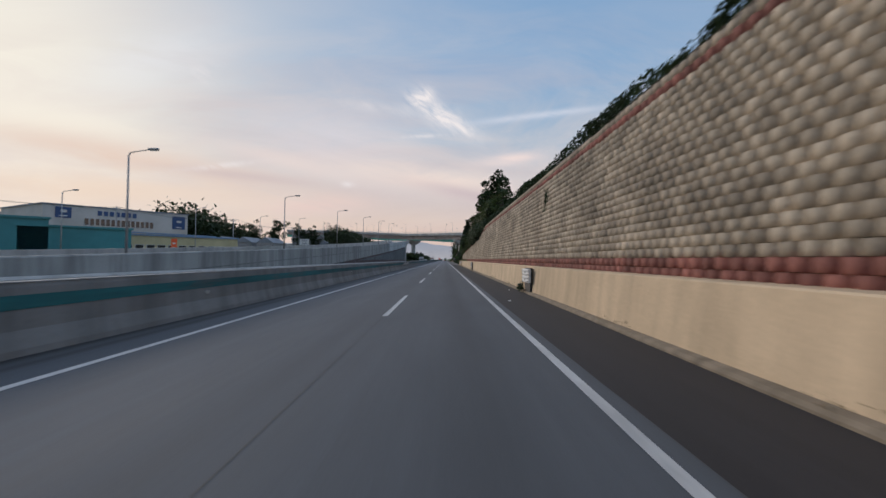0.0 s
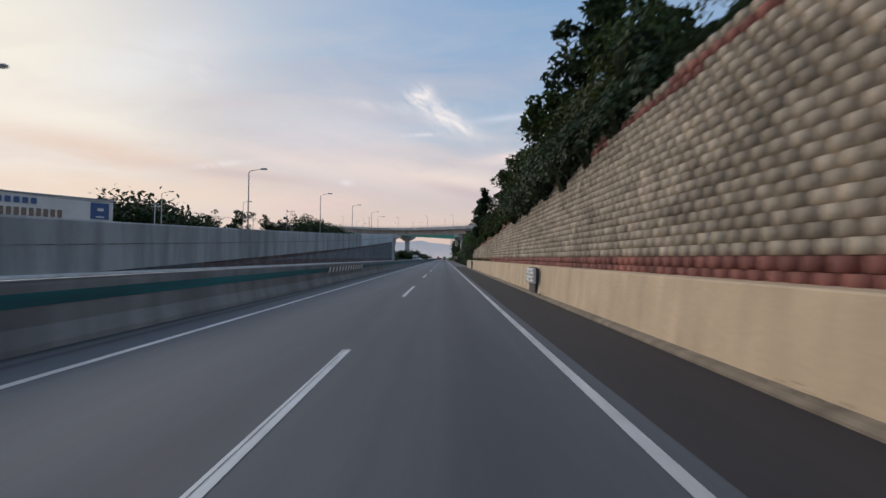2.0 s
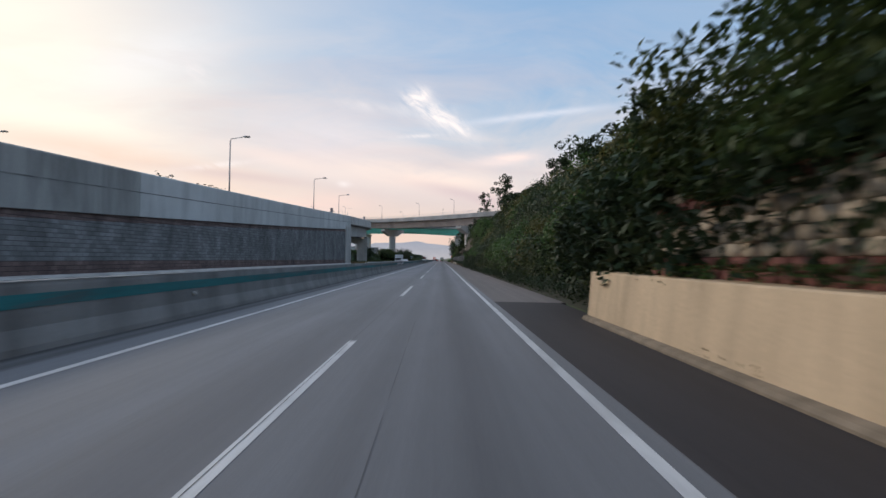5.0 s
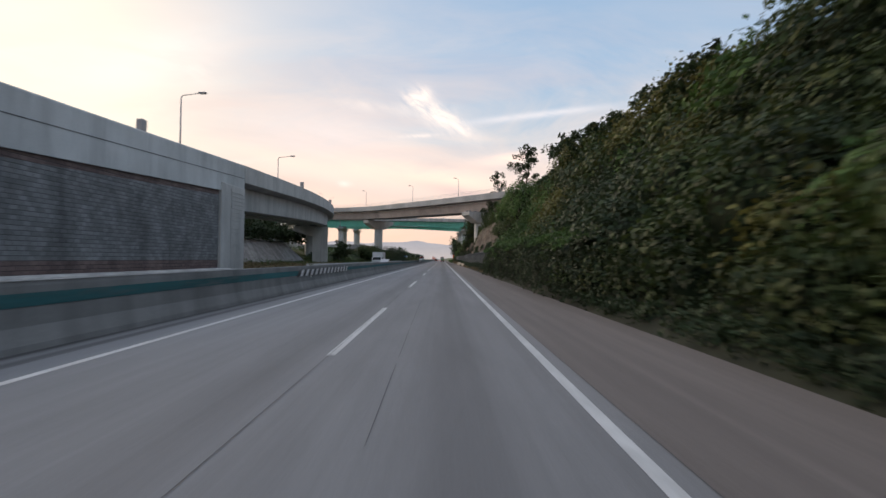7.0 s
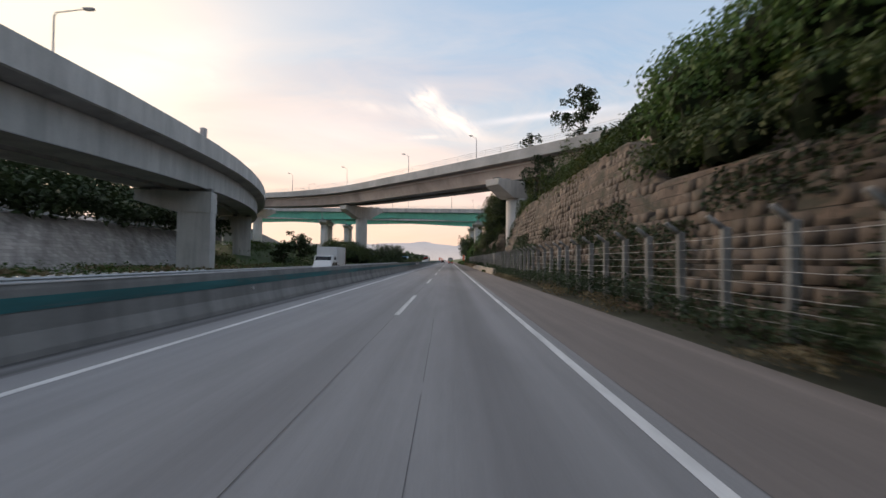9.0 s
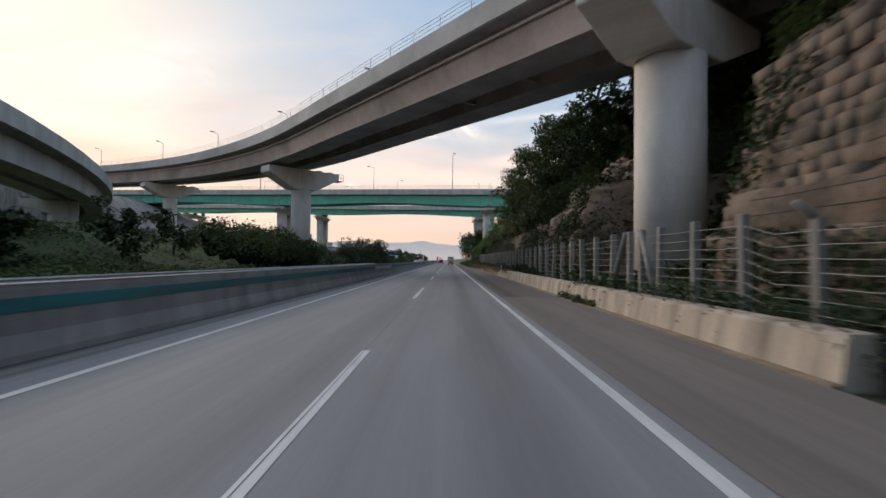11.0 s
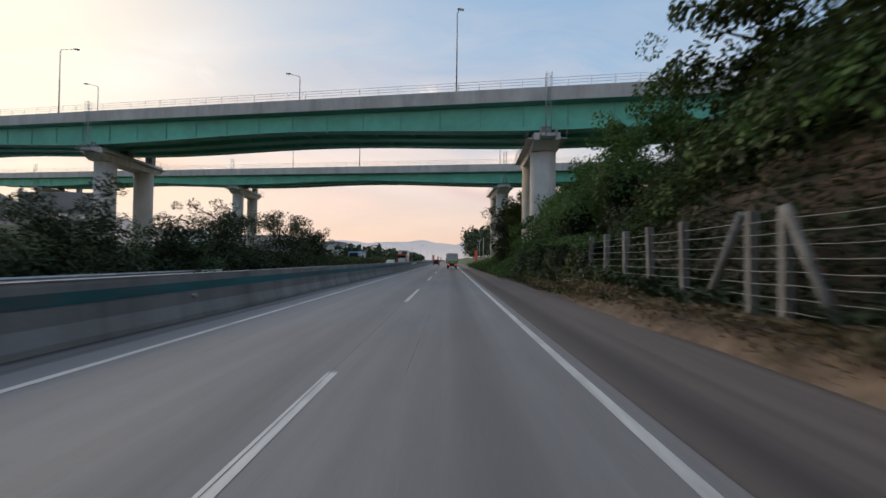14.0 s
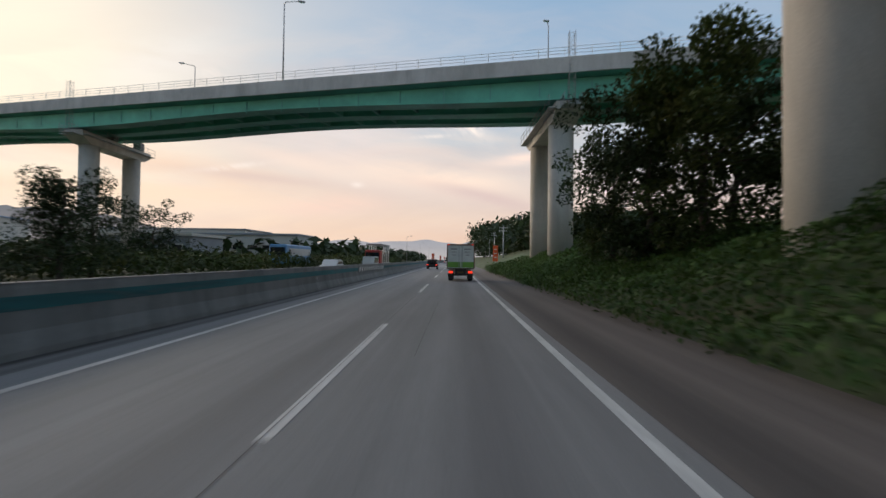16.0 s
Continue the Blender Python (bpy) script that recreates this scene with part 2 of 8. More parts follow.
def coursed(name, stone, joint, wide, high, along="y", moss=None):
    """Far-off coursed blockwork, too small to tell the blocks apart."""
    mat = bpy.data.materials.new(name)
    k = Tree(mat)
    pos = k.n("ShaderNodeNewGeometry").outputs["Position"]
    sep = k.n("ShaderNodeSeparateXYZ", ins={0: pos})
    x, y, z = sep.outputs
    br = k.n("ShaderNodeTexBrick")
    k.feed(br.inputs["Vector"], k.vec(y if along == "y" else x, z, 0.0))
    for key, v in (("Scale", 1.0), ("Brick Width", wide), ("Row Height", high), ("Mortar Size", 0.02), ("Mortar Smooth", 0.6), ("Bias", 0.0)):
        br.inputs[key].default_value = v
    br.inputs["Color1"].default_value, br.inputs["Color2"].default_value, br.inputs["Mortar"].default_value = (*stone, 1), (*(c * 0.66 for c in stone), 1), (*joint, 1)
    blot = k.noise(k.vec(k.m("ADD", x, y), 0.0, k.m("MULTIPLY", z, 0.5)), 0.5, 6.0, 0.65, 0.6)
    col = k.mix(0.8, br.outputs[0], k.ramp(blot, [(0.3, (0.5, 0.5, 0.5)), (0.7, (1.5, 1.5, 1.5))]), "MULTIPLY")
    if moss:
        grown = k.noise(k.vec(x, k.m("MULTIPLY", y, 0.45), k.m("MULTIPLY", z, 0.8)), 0.7, 7.0, 0.7, 0.8)
        col = k.mix(k.ramp(grown, [(0.44, (0, 0, 0)), (0.60, (1, 1, 1))]), col, moss)
        col = k.mix(0.6, col, k.ramp(k.noise(pos, 5.0, 5.0, 0.7), [(0.3, (0.5, 0.5, 0.5)), (0.7, (1.5, 1.5, 1.5))]), "MULTIPLY")
    b = k.n("ShaderNodeBsdfPrincipled")
    k.feed(b.inputs["Base Color"], col)
    b.inputs["Roughness"].default_value = 0.9
    bn = k.n("ShaderNodeBump", ins={"Strength": 0.8, "Distance": 0.05, "Height": k.m("SUBTRACT", 1.0, br.outputs["Fac"])})
    k.feed(b.inputs["Normal"], bn.outputs[0])
    k.t.links.new(b.outputs[0], k.n("ShaderNodeOutputMaterial").inputs[0])
    return mat


def glowing(name, colour, strength):
    mat = bpy.data.materials.new(name)
    k = Tree(mat)
    e = k.n("ShaderNodeEmission", ins={"Color": (*colour, 1), "Strength": strength})
    k.t.links.new(e.outputs[0], k.n("ShaderNodeOutputMaterial").inputs[0])
    return mat


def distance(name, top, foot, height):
    """A far ridge as a plain glowing backdrop: the haze of kilometres of air is in its colour."""
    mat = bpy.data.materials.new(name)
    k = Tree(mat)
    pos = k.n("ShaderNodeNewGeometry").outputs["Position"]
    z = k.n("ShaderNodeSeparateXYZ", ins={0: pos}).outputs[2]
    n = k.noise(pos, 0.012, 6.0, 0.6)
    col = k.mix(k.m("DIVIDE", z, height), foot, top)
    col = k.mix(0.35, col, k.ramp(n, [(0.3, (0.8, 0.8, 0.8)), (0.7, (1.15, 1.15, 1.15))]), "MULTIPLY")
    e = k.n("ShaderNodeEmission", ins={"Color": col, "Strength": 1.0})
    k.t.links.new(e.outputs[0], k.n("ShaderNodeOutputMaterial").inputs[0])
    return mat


M_LANE = road_surface("worn_concrete_lane", (0.243, 0.243, 0.246), [(2.15, 0.50, 0.36), (-0.55, 0.55, 0.22), (1.0, 0.7, 0.12), (3.3, 0.35, 0.12)], 0.14, (0.44, 0.47, 0.51))
M_SHOULDER = road_surface("dark_asphalt_shoulder", (0.045, 0.040, 0.040), [(4.6, 0.6, 0.10)], 0.25)
M_SHOULDER_PALE = road_surface("pale_asphalt_shoulder", (0.185, 0.160, 0.145), [(4.4, 0.4, 0.12)], 0.2)
M_GUTTER = road_surface("stained_gutter", (0.20, 0.20, 0.20), [(-4.42, 0.10, 0.45), (-4.86, 0.13, 0.8)], 0.4, (0.55, 0.58, 0.62))
M_OPPOSITE = road_surface("opposite_lanes", (0.16, 0.158, 0.158), [(-8.0, 0.6, 0.3), (-11.5, 0.6, 0.3)])
M_PAINT = surface("worn_white_road_paint", (0.55, 0.55, 0.54), 0.6, spread=0.22, grain=9, stain=1.2, stretch=(2.0, 0.5, 1))
M_JOINT = surface("dark_sealed_joint", (0.085, 0.084, 0.083), 0.9, spread=0.5, grain=3, stain=0.3, bump=0)
M_MEDIAN = concrete_stained("grimy_barrier_concrete", (0.245, 0.240, 0.230), 0.36, 0.5)
M_MEDIANTOP = concrete_stained("dusty_barrier_top", (0.34, 0.335, 0.325), 0.4, 1.6)
M_TEAL = surface("faded_teal_paint", (0.016, 0.125, 0.130), 0.75, spread=0.55, grain=5, stain=0.5, stretch=(1, 0.2, 2), second=(0.075, 0.10, 0.10))
M_TAN = concrete_stained("tan_painted_concrete", (0.64, 0.485, 0.32), 0.22, 0.8)
M_KERB = concrete_stained("dirty_kerb_concrete", (0.27, 0.215, 0.155), 0.45, 2.0)
M_LOWWALL = concrete_stained("pale_low_wall_concrete", (0.47, 0.40, 0.33), 0.55, 0.9)
M_CONC = concrete_stained("grey_weathered_concrete", (0.53, 0.51, 0.48), 0.26, 0.5)
M_CONCDARK = concrete_stained("weathered_and_shaded_concrete", (0.24, 0.235, 0.23), 0.55, 0.8)
M_PARAPET = concrete_stained("pale_parapet_concrete", (0.60, 0.60, 0.585), 0.24, 0.4)
M_PARAPETOLD = concrete_stained("streaked_old_parapet_concrete", (0.40, 0.395, 0.375), 0.48, 0.30)
M_PIER = concrete_stained("smooth_pier_concrete", (0.63, 0.585, 0.53), 0.20, 0.5)
M_RUST = concrete_stained("brownish_girder_concrete", (0.46, 0.37, 0.315), 0.35, 0.5)
# darker than the other concrete: shade under the decks is in the colour
M_SOFFIT = surface("soffit_painted_shade", (0.34, 0.32, 0.31), 0.85, spread=0.3, grain=2, stain=0.25)
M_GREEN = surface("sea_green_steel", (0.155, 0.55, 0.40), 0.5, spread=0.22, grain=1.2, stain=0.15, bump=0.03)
# darker copy of the sea green, with the underside's shade in the colour
M_GREENSHADE = surface("shaded_green_steel", (0.14, 0.40, 0.34), 0.55, spread=0.3, grain=1.2, stain=0.2, bump=0.03)
M_STEEL = surface("galvanised_steel", (0.42, 0.43, 0.43), 0.5, 0.6, spread=0.2, grain=8, stain=1.0, bump=0.02)
M_RAIL = surface("pale_painted_rail", (0.62, 0.62, 0.61), 0.5, spread=0.15, grain=6, stain=1.0, bump=0.02)
M_WIRE = surface("galvanised_fence_wire", (0.30, 0.30, 0.29), 0.5, spread=0.3, grain=6, stain=1.0, bump=0)
M_POLE = surface("lamp_post_steel", (0.36, 0.35, 0.345), 0.5, 0.4, spread=0.2, grain=4, stain=0.7, bump=0.02)
M_LAMP = surface("lamp_head_grey", (0.33, 0.32, 0.32), 0.45, 0.3, spread=0.15, bump=0)
M_LENS = surface("lamp_glass_cover", (0.55, 0.53, 0.49), 0.2, spread=0.1, bump=0)
M_BLOCK = surface("tan_split_face_block", (0.41, 0.335, 0.245), 0.92, spread=0.32, grain=11, stain=0.5, bump=0.5, per_island=0.30)
M_BLOCKRED = surface("red_brown_split_face_block", (0.255, 0.098, 0.074), 0.92, spread=0.35, grain=11, stain=0.6, bump=0.5, per_island=0.30)
M_BLOCKONE = surface("tan_split_face_block_single", (0.41, 0.335, 0.245), 0.92, spread=0.32, grain=11, stain=0.5, bump=0.5, per_object=0.28)
M_BLOCKREDONE = surface("red_split_face_block_single", (0.255, 0.098, 0.074), 0.92, spread=0.35, grain=11, stain=0.6, bump=0.5, per_object=0.28)
M_BACKING = surface("dark_wall_joint", (0.105, 0.085, 0.066), 0.95, spread=0.3)
M_FARBLOCK = coursed("dark_coursed_blocks", (0.235, 0.235, 0.232), (0.11, 0.108, 0.106), 0.47, 0.222)
M_FARRED = coursed("red_coursed_blocks", (0.20, 0.135, 0.12), (0.08, 0.06, 0.058), 0.47, 0.222)
M_GROUND = surface("rough_grass_and_soil", (0.055, 0.084, 0.030), 0.95, spread=0.45, grain=1.2, stain=0.12, second=(0.075, 0.070, 0.038), bump=0.5)
# kept this dark so gaps between bushes look shaded: shade is in the colour
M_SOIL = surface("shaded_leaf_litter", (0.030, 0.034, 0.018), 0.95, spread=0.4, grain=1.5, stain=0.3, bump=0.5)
M_ROCK = surface("brown_rock_cut", (0.165, 0.125, 0.093), 0.93, spread=0.5, grain=1.6, stain=0.35, second=(0.12, 0.095, 0.07), bump=1.0, stretch=(1, 0.35, 1.8))
M_LEAF = surface("broad_leaves", (0.056, 0.082, 0.025), 0.65, spread=0.5, grain=1.0, stain=0.21, second=(0.105, 0.110, 0.032), bump=0, per_island=0.32, see=0.25, gloss=0.25)
M_LEAFDARK = surface("dark_leaves", (0.043, 0.065, 0.028), 0.65, spread=0.35, grain=1.0, stain=0.2, bump=0, per_island=0.35, see=0.18, gloss=0.25)
M_LEAFGRASS = surface("grass_blades", (0.072, 0.130, 0.034), 0.7, spread=0.35, grain=0.6, stain=0.12, second=(0.052, 0.098, 0.026), bump=0, per_island=0.35, see=0.25, gloss=0.25)
M_LEAFFRESH = surface("fresh_green_leaves", (0.098, 0.172, 0.045), 0.7, spread=0.35, grain=0.8, stain=0.15, second=(0.062, 0.112, 0.03), bump=0, per_island=0.32, see=0.28, gloss=0.25)
M_LEAFOLIVE = surface("olive_leaves", (0.108, 0.104, 0.028), 0.65, spread=0.45, grain=1.0, stain=0.25, second=(0.065, 0.085, 0.026), bump=0, per_island=0.32, see=0.25, gloss=0.25)
M_DRY = surface("dry_grass", (0.200, 0.150, 0.075), 0.8, spread=0.4, grain=0.8, stain=0.2, bump=0, per_island=0.4, see=0.2)
M_BARK = surface("grey_brown_bark", (0.085, 0.066, 0.050), 0.95, spread=0.4, grain=9, stain=1.5, bump=0.6)
M_POST = concrete_stained("concrete_fence_post", (0.25, 0.24, 0.22), 0.45, 3.0)
M_WHITE = surface("white_paint", (0.66, 0.65, 0.63), 0.4, spread=0.10, bump=0.0)
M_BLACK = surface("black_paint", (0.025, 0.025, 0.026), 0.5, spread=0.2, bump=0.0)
M_TYRE = surface("tyre_rubber", (0.02, 0.02, 0.02), 0.85, spread=0.2, bump=0.1)
M_GLASS = surface("dark_glazing", (0.02, 0.024, 0.028), 0.08, spread=0.1, bump=0.0, gloss=0.8)
M_LAMPRED = glowing("lit_tail_lamp", (1.0, 0.06, 0.03), 0.9)
# ---------------------------------------------------------------- building helpers
RNG = np.random.default_rng(7)
FALL = -0.007                                    # the road falls a little to the right


def mesh_of(name, bm, mat, smooth=False):
    me = bpy.data.meshes.new(name)
    bm.to_mesh(me)
    bm.free()
    for m in mat if isinstance(mat, (list, tuple)) else [mat]:
        me.materials.append(m)
    if smooth:
        me.polygons.foreach_set("use_smooth", [True] * len(me.polygons))
    return me


def part(name, bm, mat, parent=None, label="", smooth=False):
    """One bmesh as one mesh object, under a thing or under a part."""
    ob = new(name, mesh_of(name, bm, mat, smooth))
    if parent is not None:
        ob.parent = parent
        ob.matrix_parent_inverse = parent.matrix_basis.inverted()
    return tagged(ob, label)


def thing(name, label, category, at=(0, 0, 0), group="", kind=""):
    ob = new(name)
    ob.location = at
    bpy.context.view_layer.update()
    return tagged(ob, label, category, group, kind)


def solo(name, bm, mat, label, category, group="", kind="", smooth=False):
    return tagged(part(name, bm, mat, None, label, smooth), label, category, group, kind)


def box(bm, x0, x1, y0, y1, z0, z1, bevel=0.0, m=None, index=0):
    vs = [bm.verts.new((x, y, z)) for z in (z0, z1) for y in (y0, y1) for x in (x0, x1)]
    if m is not None:
        for v in vs:
            v.co = m @ v.co
    fs = [bm.faces.new([vs[i] for i in f]) for f in ((0, 2, 3, 1), (4, 5, 7, 6), (0, 1, 5, 4), (2, 6, 7, 3), (0, 4, 6, 2), (1, 3, 7, 5))]
    for f in fs:
        f.material_index = index
    if bevel:
        bmesh.ops.bevel(bm, geom=list({e for f in fs for e in f.edges}), offset=bevel, segments=1, affect="EDGES")
    return bm


def one_box(*a, **k):
    return box(bmesh.new(), *a, **k)


def rod(bm, a, b, r0, r1=None, sides=10, caps=True):
    """A tapered round bar from a to b."""
    a, b, r1 = Vector(a), Vector(b), r0 if r1 is None else r1
    turn = (b - a).to_track_quat("Z", "Y").to_matrix()
    rings = []
    for p, r in ((a, r0), (b, r1)):
        rings.append([bm.verts.new(p + turn @ Vector((r * math.cos(2 * math.pi * i / sides), r * math.sin(2 * math.pi * i / sides), 0))) for i in range(sides)])
    for i in range(sides):
        f = bm.faces.new((rings[0][i], rings[0][(i + 1) % sides], rings[1][(i + 1) % sides], rings[1][i]))
        f.smooth = True
    if caps:
        bm.faces.new(rings[0][::-1])
        bm.faces.new(rings[1])
    return bm


def sweep(bm, section, line, closed=True):
    """Carries a section of (across, up), or a function of x that gives one, along a line of (x, y, z, heading to the left in degrees). up is from the line's z."""
    rings = []
    for x, y, z, deg in line:
        c, s = math.cos(radians(deg)), math.sin(radians(deg))
        rings.append([bm.verts.new((x + u * c, y + u * s, z + w)) for u, w in (section(x) if callable(section) else section)])
    n = len(rings[0])
    for a, b in zip(rings, rings[1:]):
        for i in range(n if closed else n - 1):
            bm.faces.new((a[i], a[(i + 1) % n], b[(i + 1) % n], b[i]))
    if closed:
        bm.faces.new(rings[0])
        bm.faces.new(rings[-1][::-1])
    bmesh.ops.recalc_face_normals(bm, faces=bm.faces)
    return bm


def block_section(u0, u1, w0, w1):
    return [(u0, w0), (u1, w0), (u1, w1), (u0, w1)]


def straight(x, y0, y1, z0=0.0, z1=None, steps=1):
    z1 = z0 if z1 is None else z1
    return [(x, y0 + (y1 - y0) * i / steps, z0 + (z1 - z0) * i / steps, 0.0) for i in range(steps + 1)]


def sheet(bm, xs, ys, height):
    grid = [[bm.verts.new((x, y, height(x, y))) for x in xs] for y in ys]
    for a, b in zip(grid, grid[1:]):
        for i in range(len(xs) - 1):
            bm.faces.new((a[i], a[i + 1], b[i + 1], b[i]))
    return bm


def raw_mesh(name, verts, quads):
    """A mesh from numpy arrays of places and of four corners a face."""
    me = bpy.data.meshes.new(name)
    n, m = len(verts), len(quads)
    me.vertices.add(n)
    me.vertices.foreach_set("co", np.ascontiguousarray(verts, dtype=np.float32).ravel())
    me.loops.add(4 * m)
    me.loops.foreach_set("vertex_index", np.ascontiguousarray(quads, dtype=np.int32).ravel())
    me.polygons.add(m)
    me.polygons.foreach_set("loop_start", np.arange(0, 4 * m, 4, dtype=np.int32))
    me.update(calc_edges=True)
    me.validate()
    return me


def leaf_mesh(name, at, size, mat, lean=0.6, long=1.7):
    """A leaf at every place: a folded diamond, turned at random. at: n x 3, size: n."""
    n = len(at)
    a = RNG.uniform(0, 2 * math.pi, n)
    tilt = RNG.normal(0, lean, n)
    along = np.stack([np.cos(a) * np.cos(tilt), np.sin(a) * np.cos(tilt), np.sin(tilt)], 1)
    side = np.stack([-np.sin(a), np.cos(a), RNG.normal(0, 0.5, n)], 1)
    side /= np.linalg.norm(side, axis=1, keepdims=True)
    up = np.cross(along, side)
    s = size[:, None]
    v = np.stack([at - along * s * long * 0.5, at + side * s * 0.5 + up * s * 0.18, at + along * s * long * 0.5, at - side * s * 0.5 + up * s * 0.18], 1).reshape(-1, 3)
    me = raw_mesh(name, v, np.arange(4 * n).reshape(-1, 4))
    me.materials.append(mat)
    return me


def value_noise(x, y, seed=0):
    """Smooth noise of 0 to 1 on arrays."""
    x, y = np.asarray(x, float), np.asarray(y, float)
    i, j = np.floor(x).astype(np.int64), np.floor(y).astype(np.int64)
    f, g = x - i, y - j
    f, g = f * f * (3 - 2 * f), g * g * (3 - 2 * g)

    def h(a, b):
        q = np.sin(a * 127.1 + b * 311.7 + seed * 74.7) * 43758.5453
        return q - np.floor(q)

    return (h(i, j) * (1 - f) + h(i + 1, j) * f) * (1 - g) + (h(i, j + 1) * (1 - f) + h(i + 1, j + 1) * f) * g


def ease(v, a, b):
    q = np.clip((np.asarray(v, float) - a) / (b - a), 0, 1)
    return q * q * (3 - 2 * q)
# ---------------------------------------------------------------- the lie of the land
TOP_Y, TOP_Z = [250.6, 252, 256, 265, 271, 300, 318, 330, 345, 380, 388, 396, 403.5], [2.6, 3.8, 4.5, 4.9, 8.0, 8.6, 7.6, 6.0, 5.3, 5.2, 4.7, 4.2, 1.0]   # top of the old tiered wall
WALL_X, WALL_END = 6.62, 149.0                   # foot of the block wall beside the road


def wall_top(y):
    return np.interp(y, [0, 66, 75, 95, 106, 122, 140, 150], [6.35, 6.35, 6.0, 5.1, 4.6, 4.1, 3.6, 3.2])


def ramp_top(y):
    """Top of the parapet of the ramp that climbs beside the opposite lanes."""
    y = np.asarray(y, float)
    return np.where(y < 237, 0.85 + 0.02487 * y + 5.93e-5 * y * y, 10.08 + 0.0395 * (y - 237))


def nook(y):
    """How far the rock stands back to leave room for the flyover's pier."""
    return 6.0 * ease(y, 313.0, 315.6) * ease(y, 328.0, 325.2)


def land(x, y):
    """Height of the ground."""
    x, y = np.asarray(x, float), np.asarray(y, float)
    n = value_noise(x * 0.13, y * 0.13, 1) - 0.5
    n2 = value_noise(x * 0.5, y * 0.5, 2) - 0.5
    # right of the road
    bank_wall = wall_top(y) - 0.4 + 0.35 * np.clip(x - 8.2, 0, 30)
    rise = np.interp(y, [150, 170, 205, 240, 262, 290, 320, 345, 385, 400, 415, 428, 440, 470, 520, 700],
                     [0.65, 0.72, 0.80, 0.95, 1.05, 1.10, 1.0, 1.0, 1.0, 0.9, 0.62, 0.42, 0.36, 0.33, 0.30, 0.22])
    foot = np.interp(y, [150, 247, 251, 396, 408, 425], [7.0, 7.2, 9.0, 9.0, 7.6, 7.2])
    top = np.interp(y, [150, 170, 205, 225, 250, 280, 310, 345, 390, 410, 425, 440, 470, 520, 700], [5.0, 7.0, 9.5, 11, 13, 14, 15, 15, 14, 9, 5.0, 3.6, 3.6, 4.0, 5.0])
    slope = np.clip((x - foot) * rise, 0, None)
    bank = np.where(slope > top, top + (slope - top) * 0.16, slope) + (n * 1.6 + n2 * 0.4) * np.clip((x - foot) / 3, 0, 1)
    low = np.where(x > foot, 0.02 + 0.25 * ease(y, 255, 265) * ease(y, 405, 395), 0.0)
    bank = bank + low
    face = np.interp(y, [150, 250, 252, 256, 265, 271, 300, 318, 330, 345, 380, 395, 404], [0, 0, 3.6, 4.5, 5.0, 8.4, 9.6, 8.0, 5.4, 4.7, 4.6, 3.8, 0])
    x_road = x
    x = x - nook(y) * np.clip((x - 8.3) / 0.5, 0, 1)
    crag = np.clip((x - 9.4) * 2.3, 0, face) + (n2 * 0.8 + (value_noise(x * 1.1, y * 0.7, 3) - 0.5) * 0.5) * ease(x, 9.4, 10.2)
    crag = crag + np.clip(x - 9.0 - face / 2.3, 0, 14) * 0.75 + np.clip(x - 23.0 - face / 2.3, 0, None) * 0.12
    bank = np.where(face > 0.05, bank * (1 - ease(y, 249, 252) * ease(y, 404, 399)) + crag * ease(y, 249, 252) * ease(y, 404, 399), bank)
    x = x_road
    bank = np.where(x < foot, -0.12, bank)
    behind = np.where(x > 8.2, bank_wall + n * 1.0, -0.12)
    right = behind * (1 - ease(y, 147, 152)) + bank * ease(y, 147, 152)
    right = np.where(x > 60, right - (x - 60) * 0.10, right)
    # left of the road
    fill = ramp_top(y) - 1.25
    cut = np.where((x < -17.0) & (x > -25.6), fill, -0.15)
    hump = 4.5 * ease(-x, 22, 40) * ease(y, 318, 345) * ease(y, 470, 425)
    hump2 = 5.5 * ease(-x, 36, 44) * ease(y, 232, 246) * ease(y, 335, 318)
    left = np.where(y < 236.5, cut, -0.12) + hump + hump2 + n * 0.5 * ease(-x, 17, 26)
    return np.where(x > 3.0, np.where(x < 6.4, -0.12, right), np.where(x < -16.9, left, -0.12 + 0 * x))


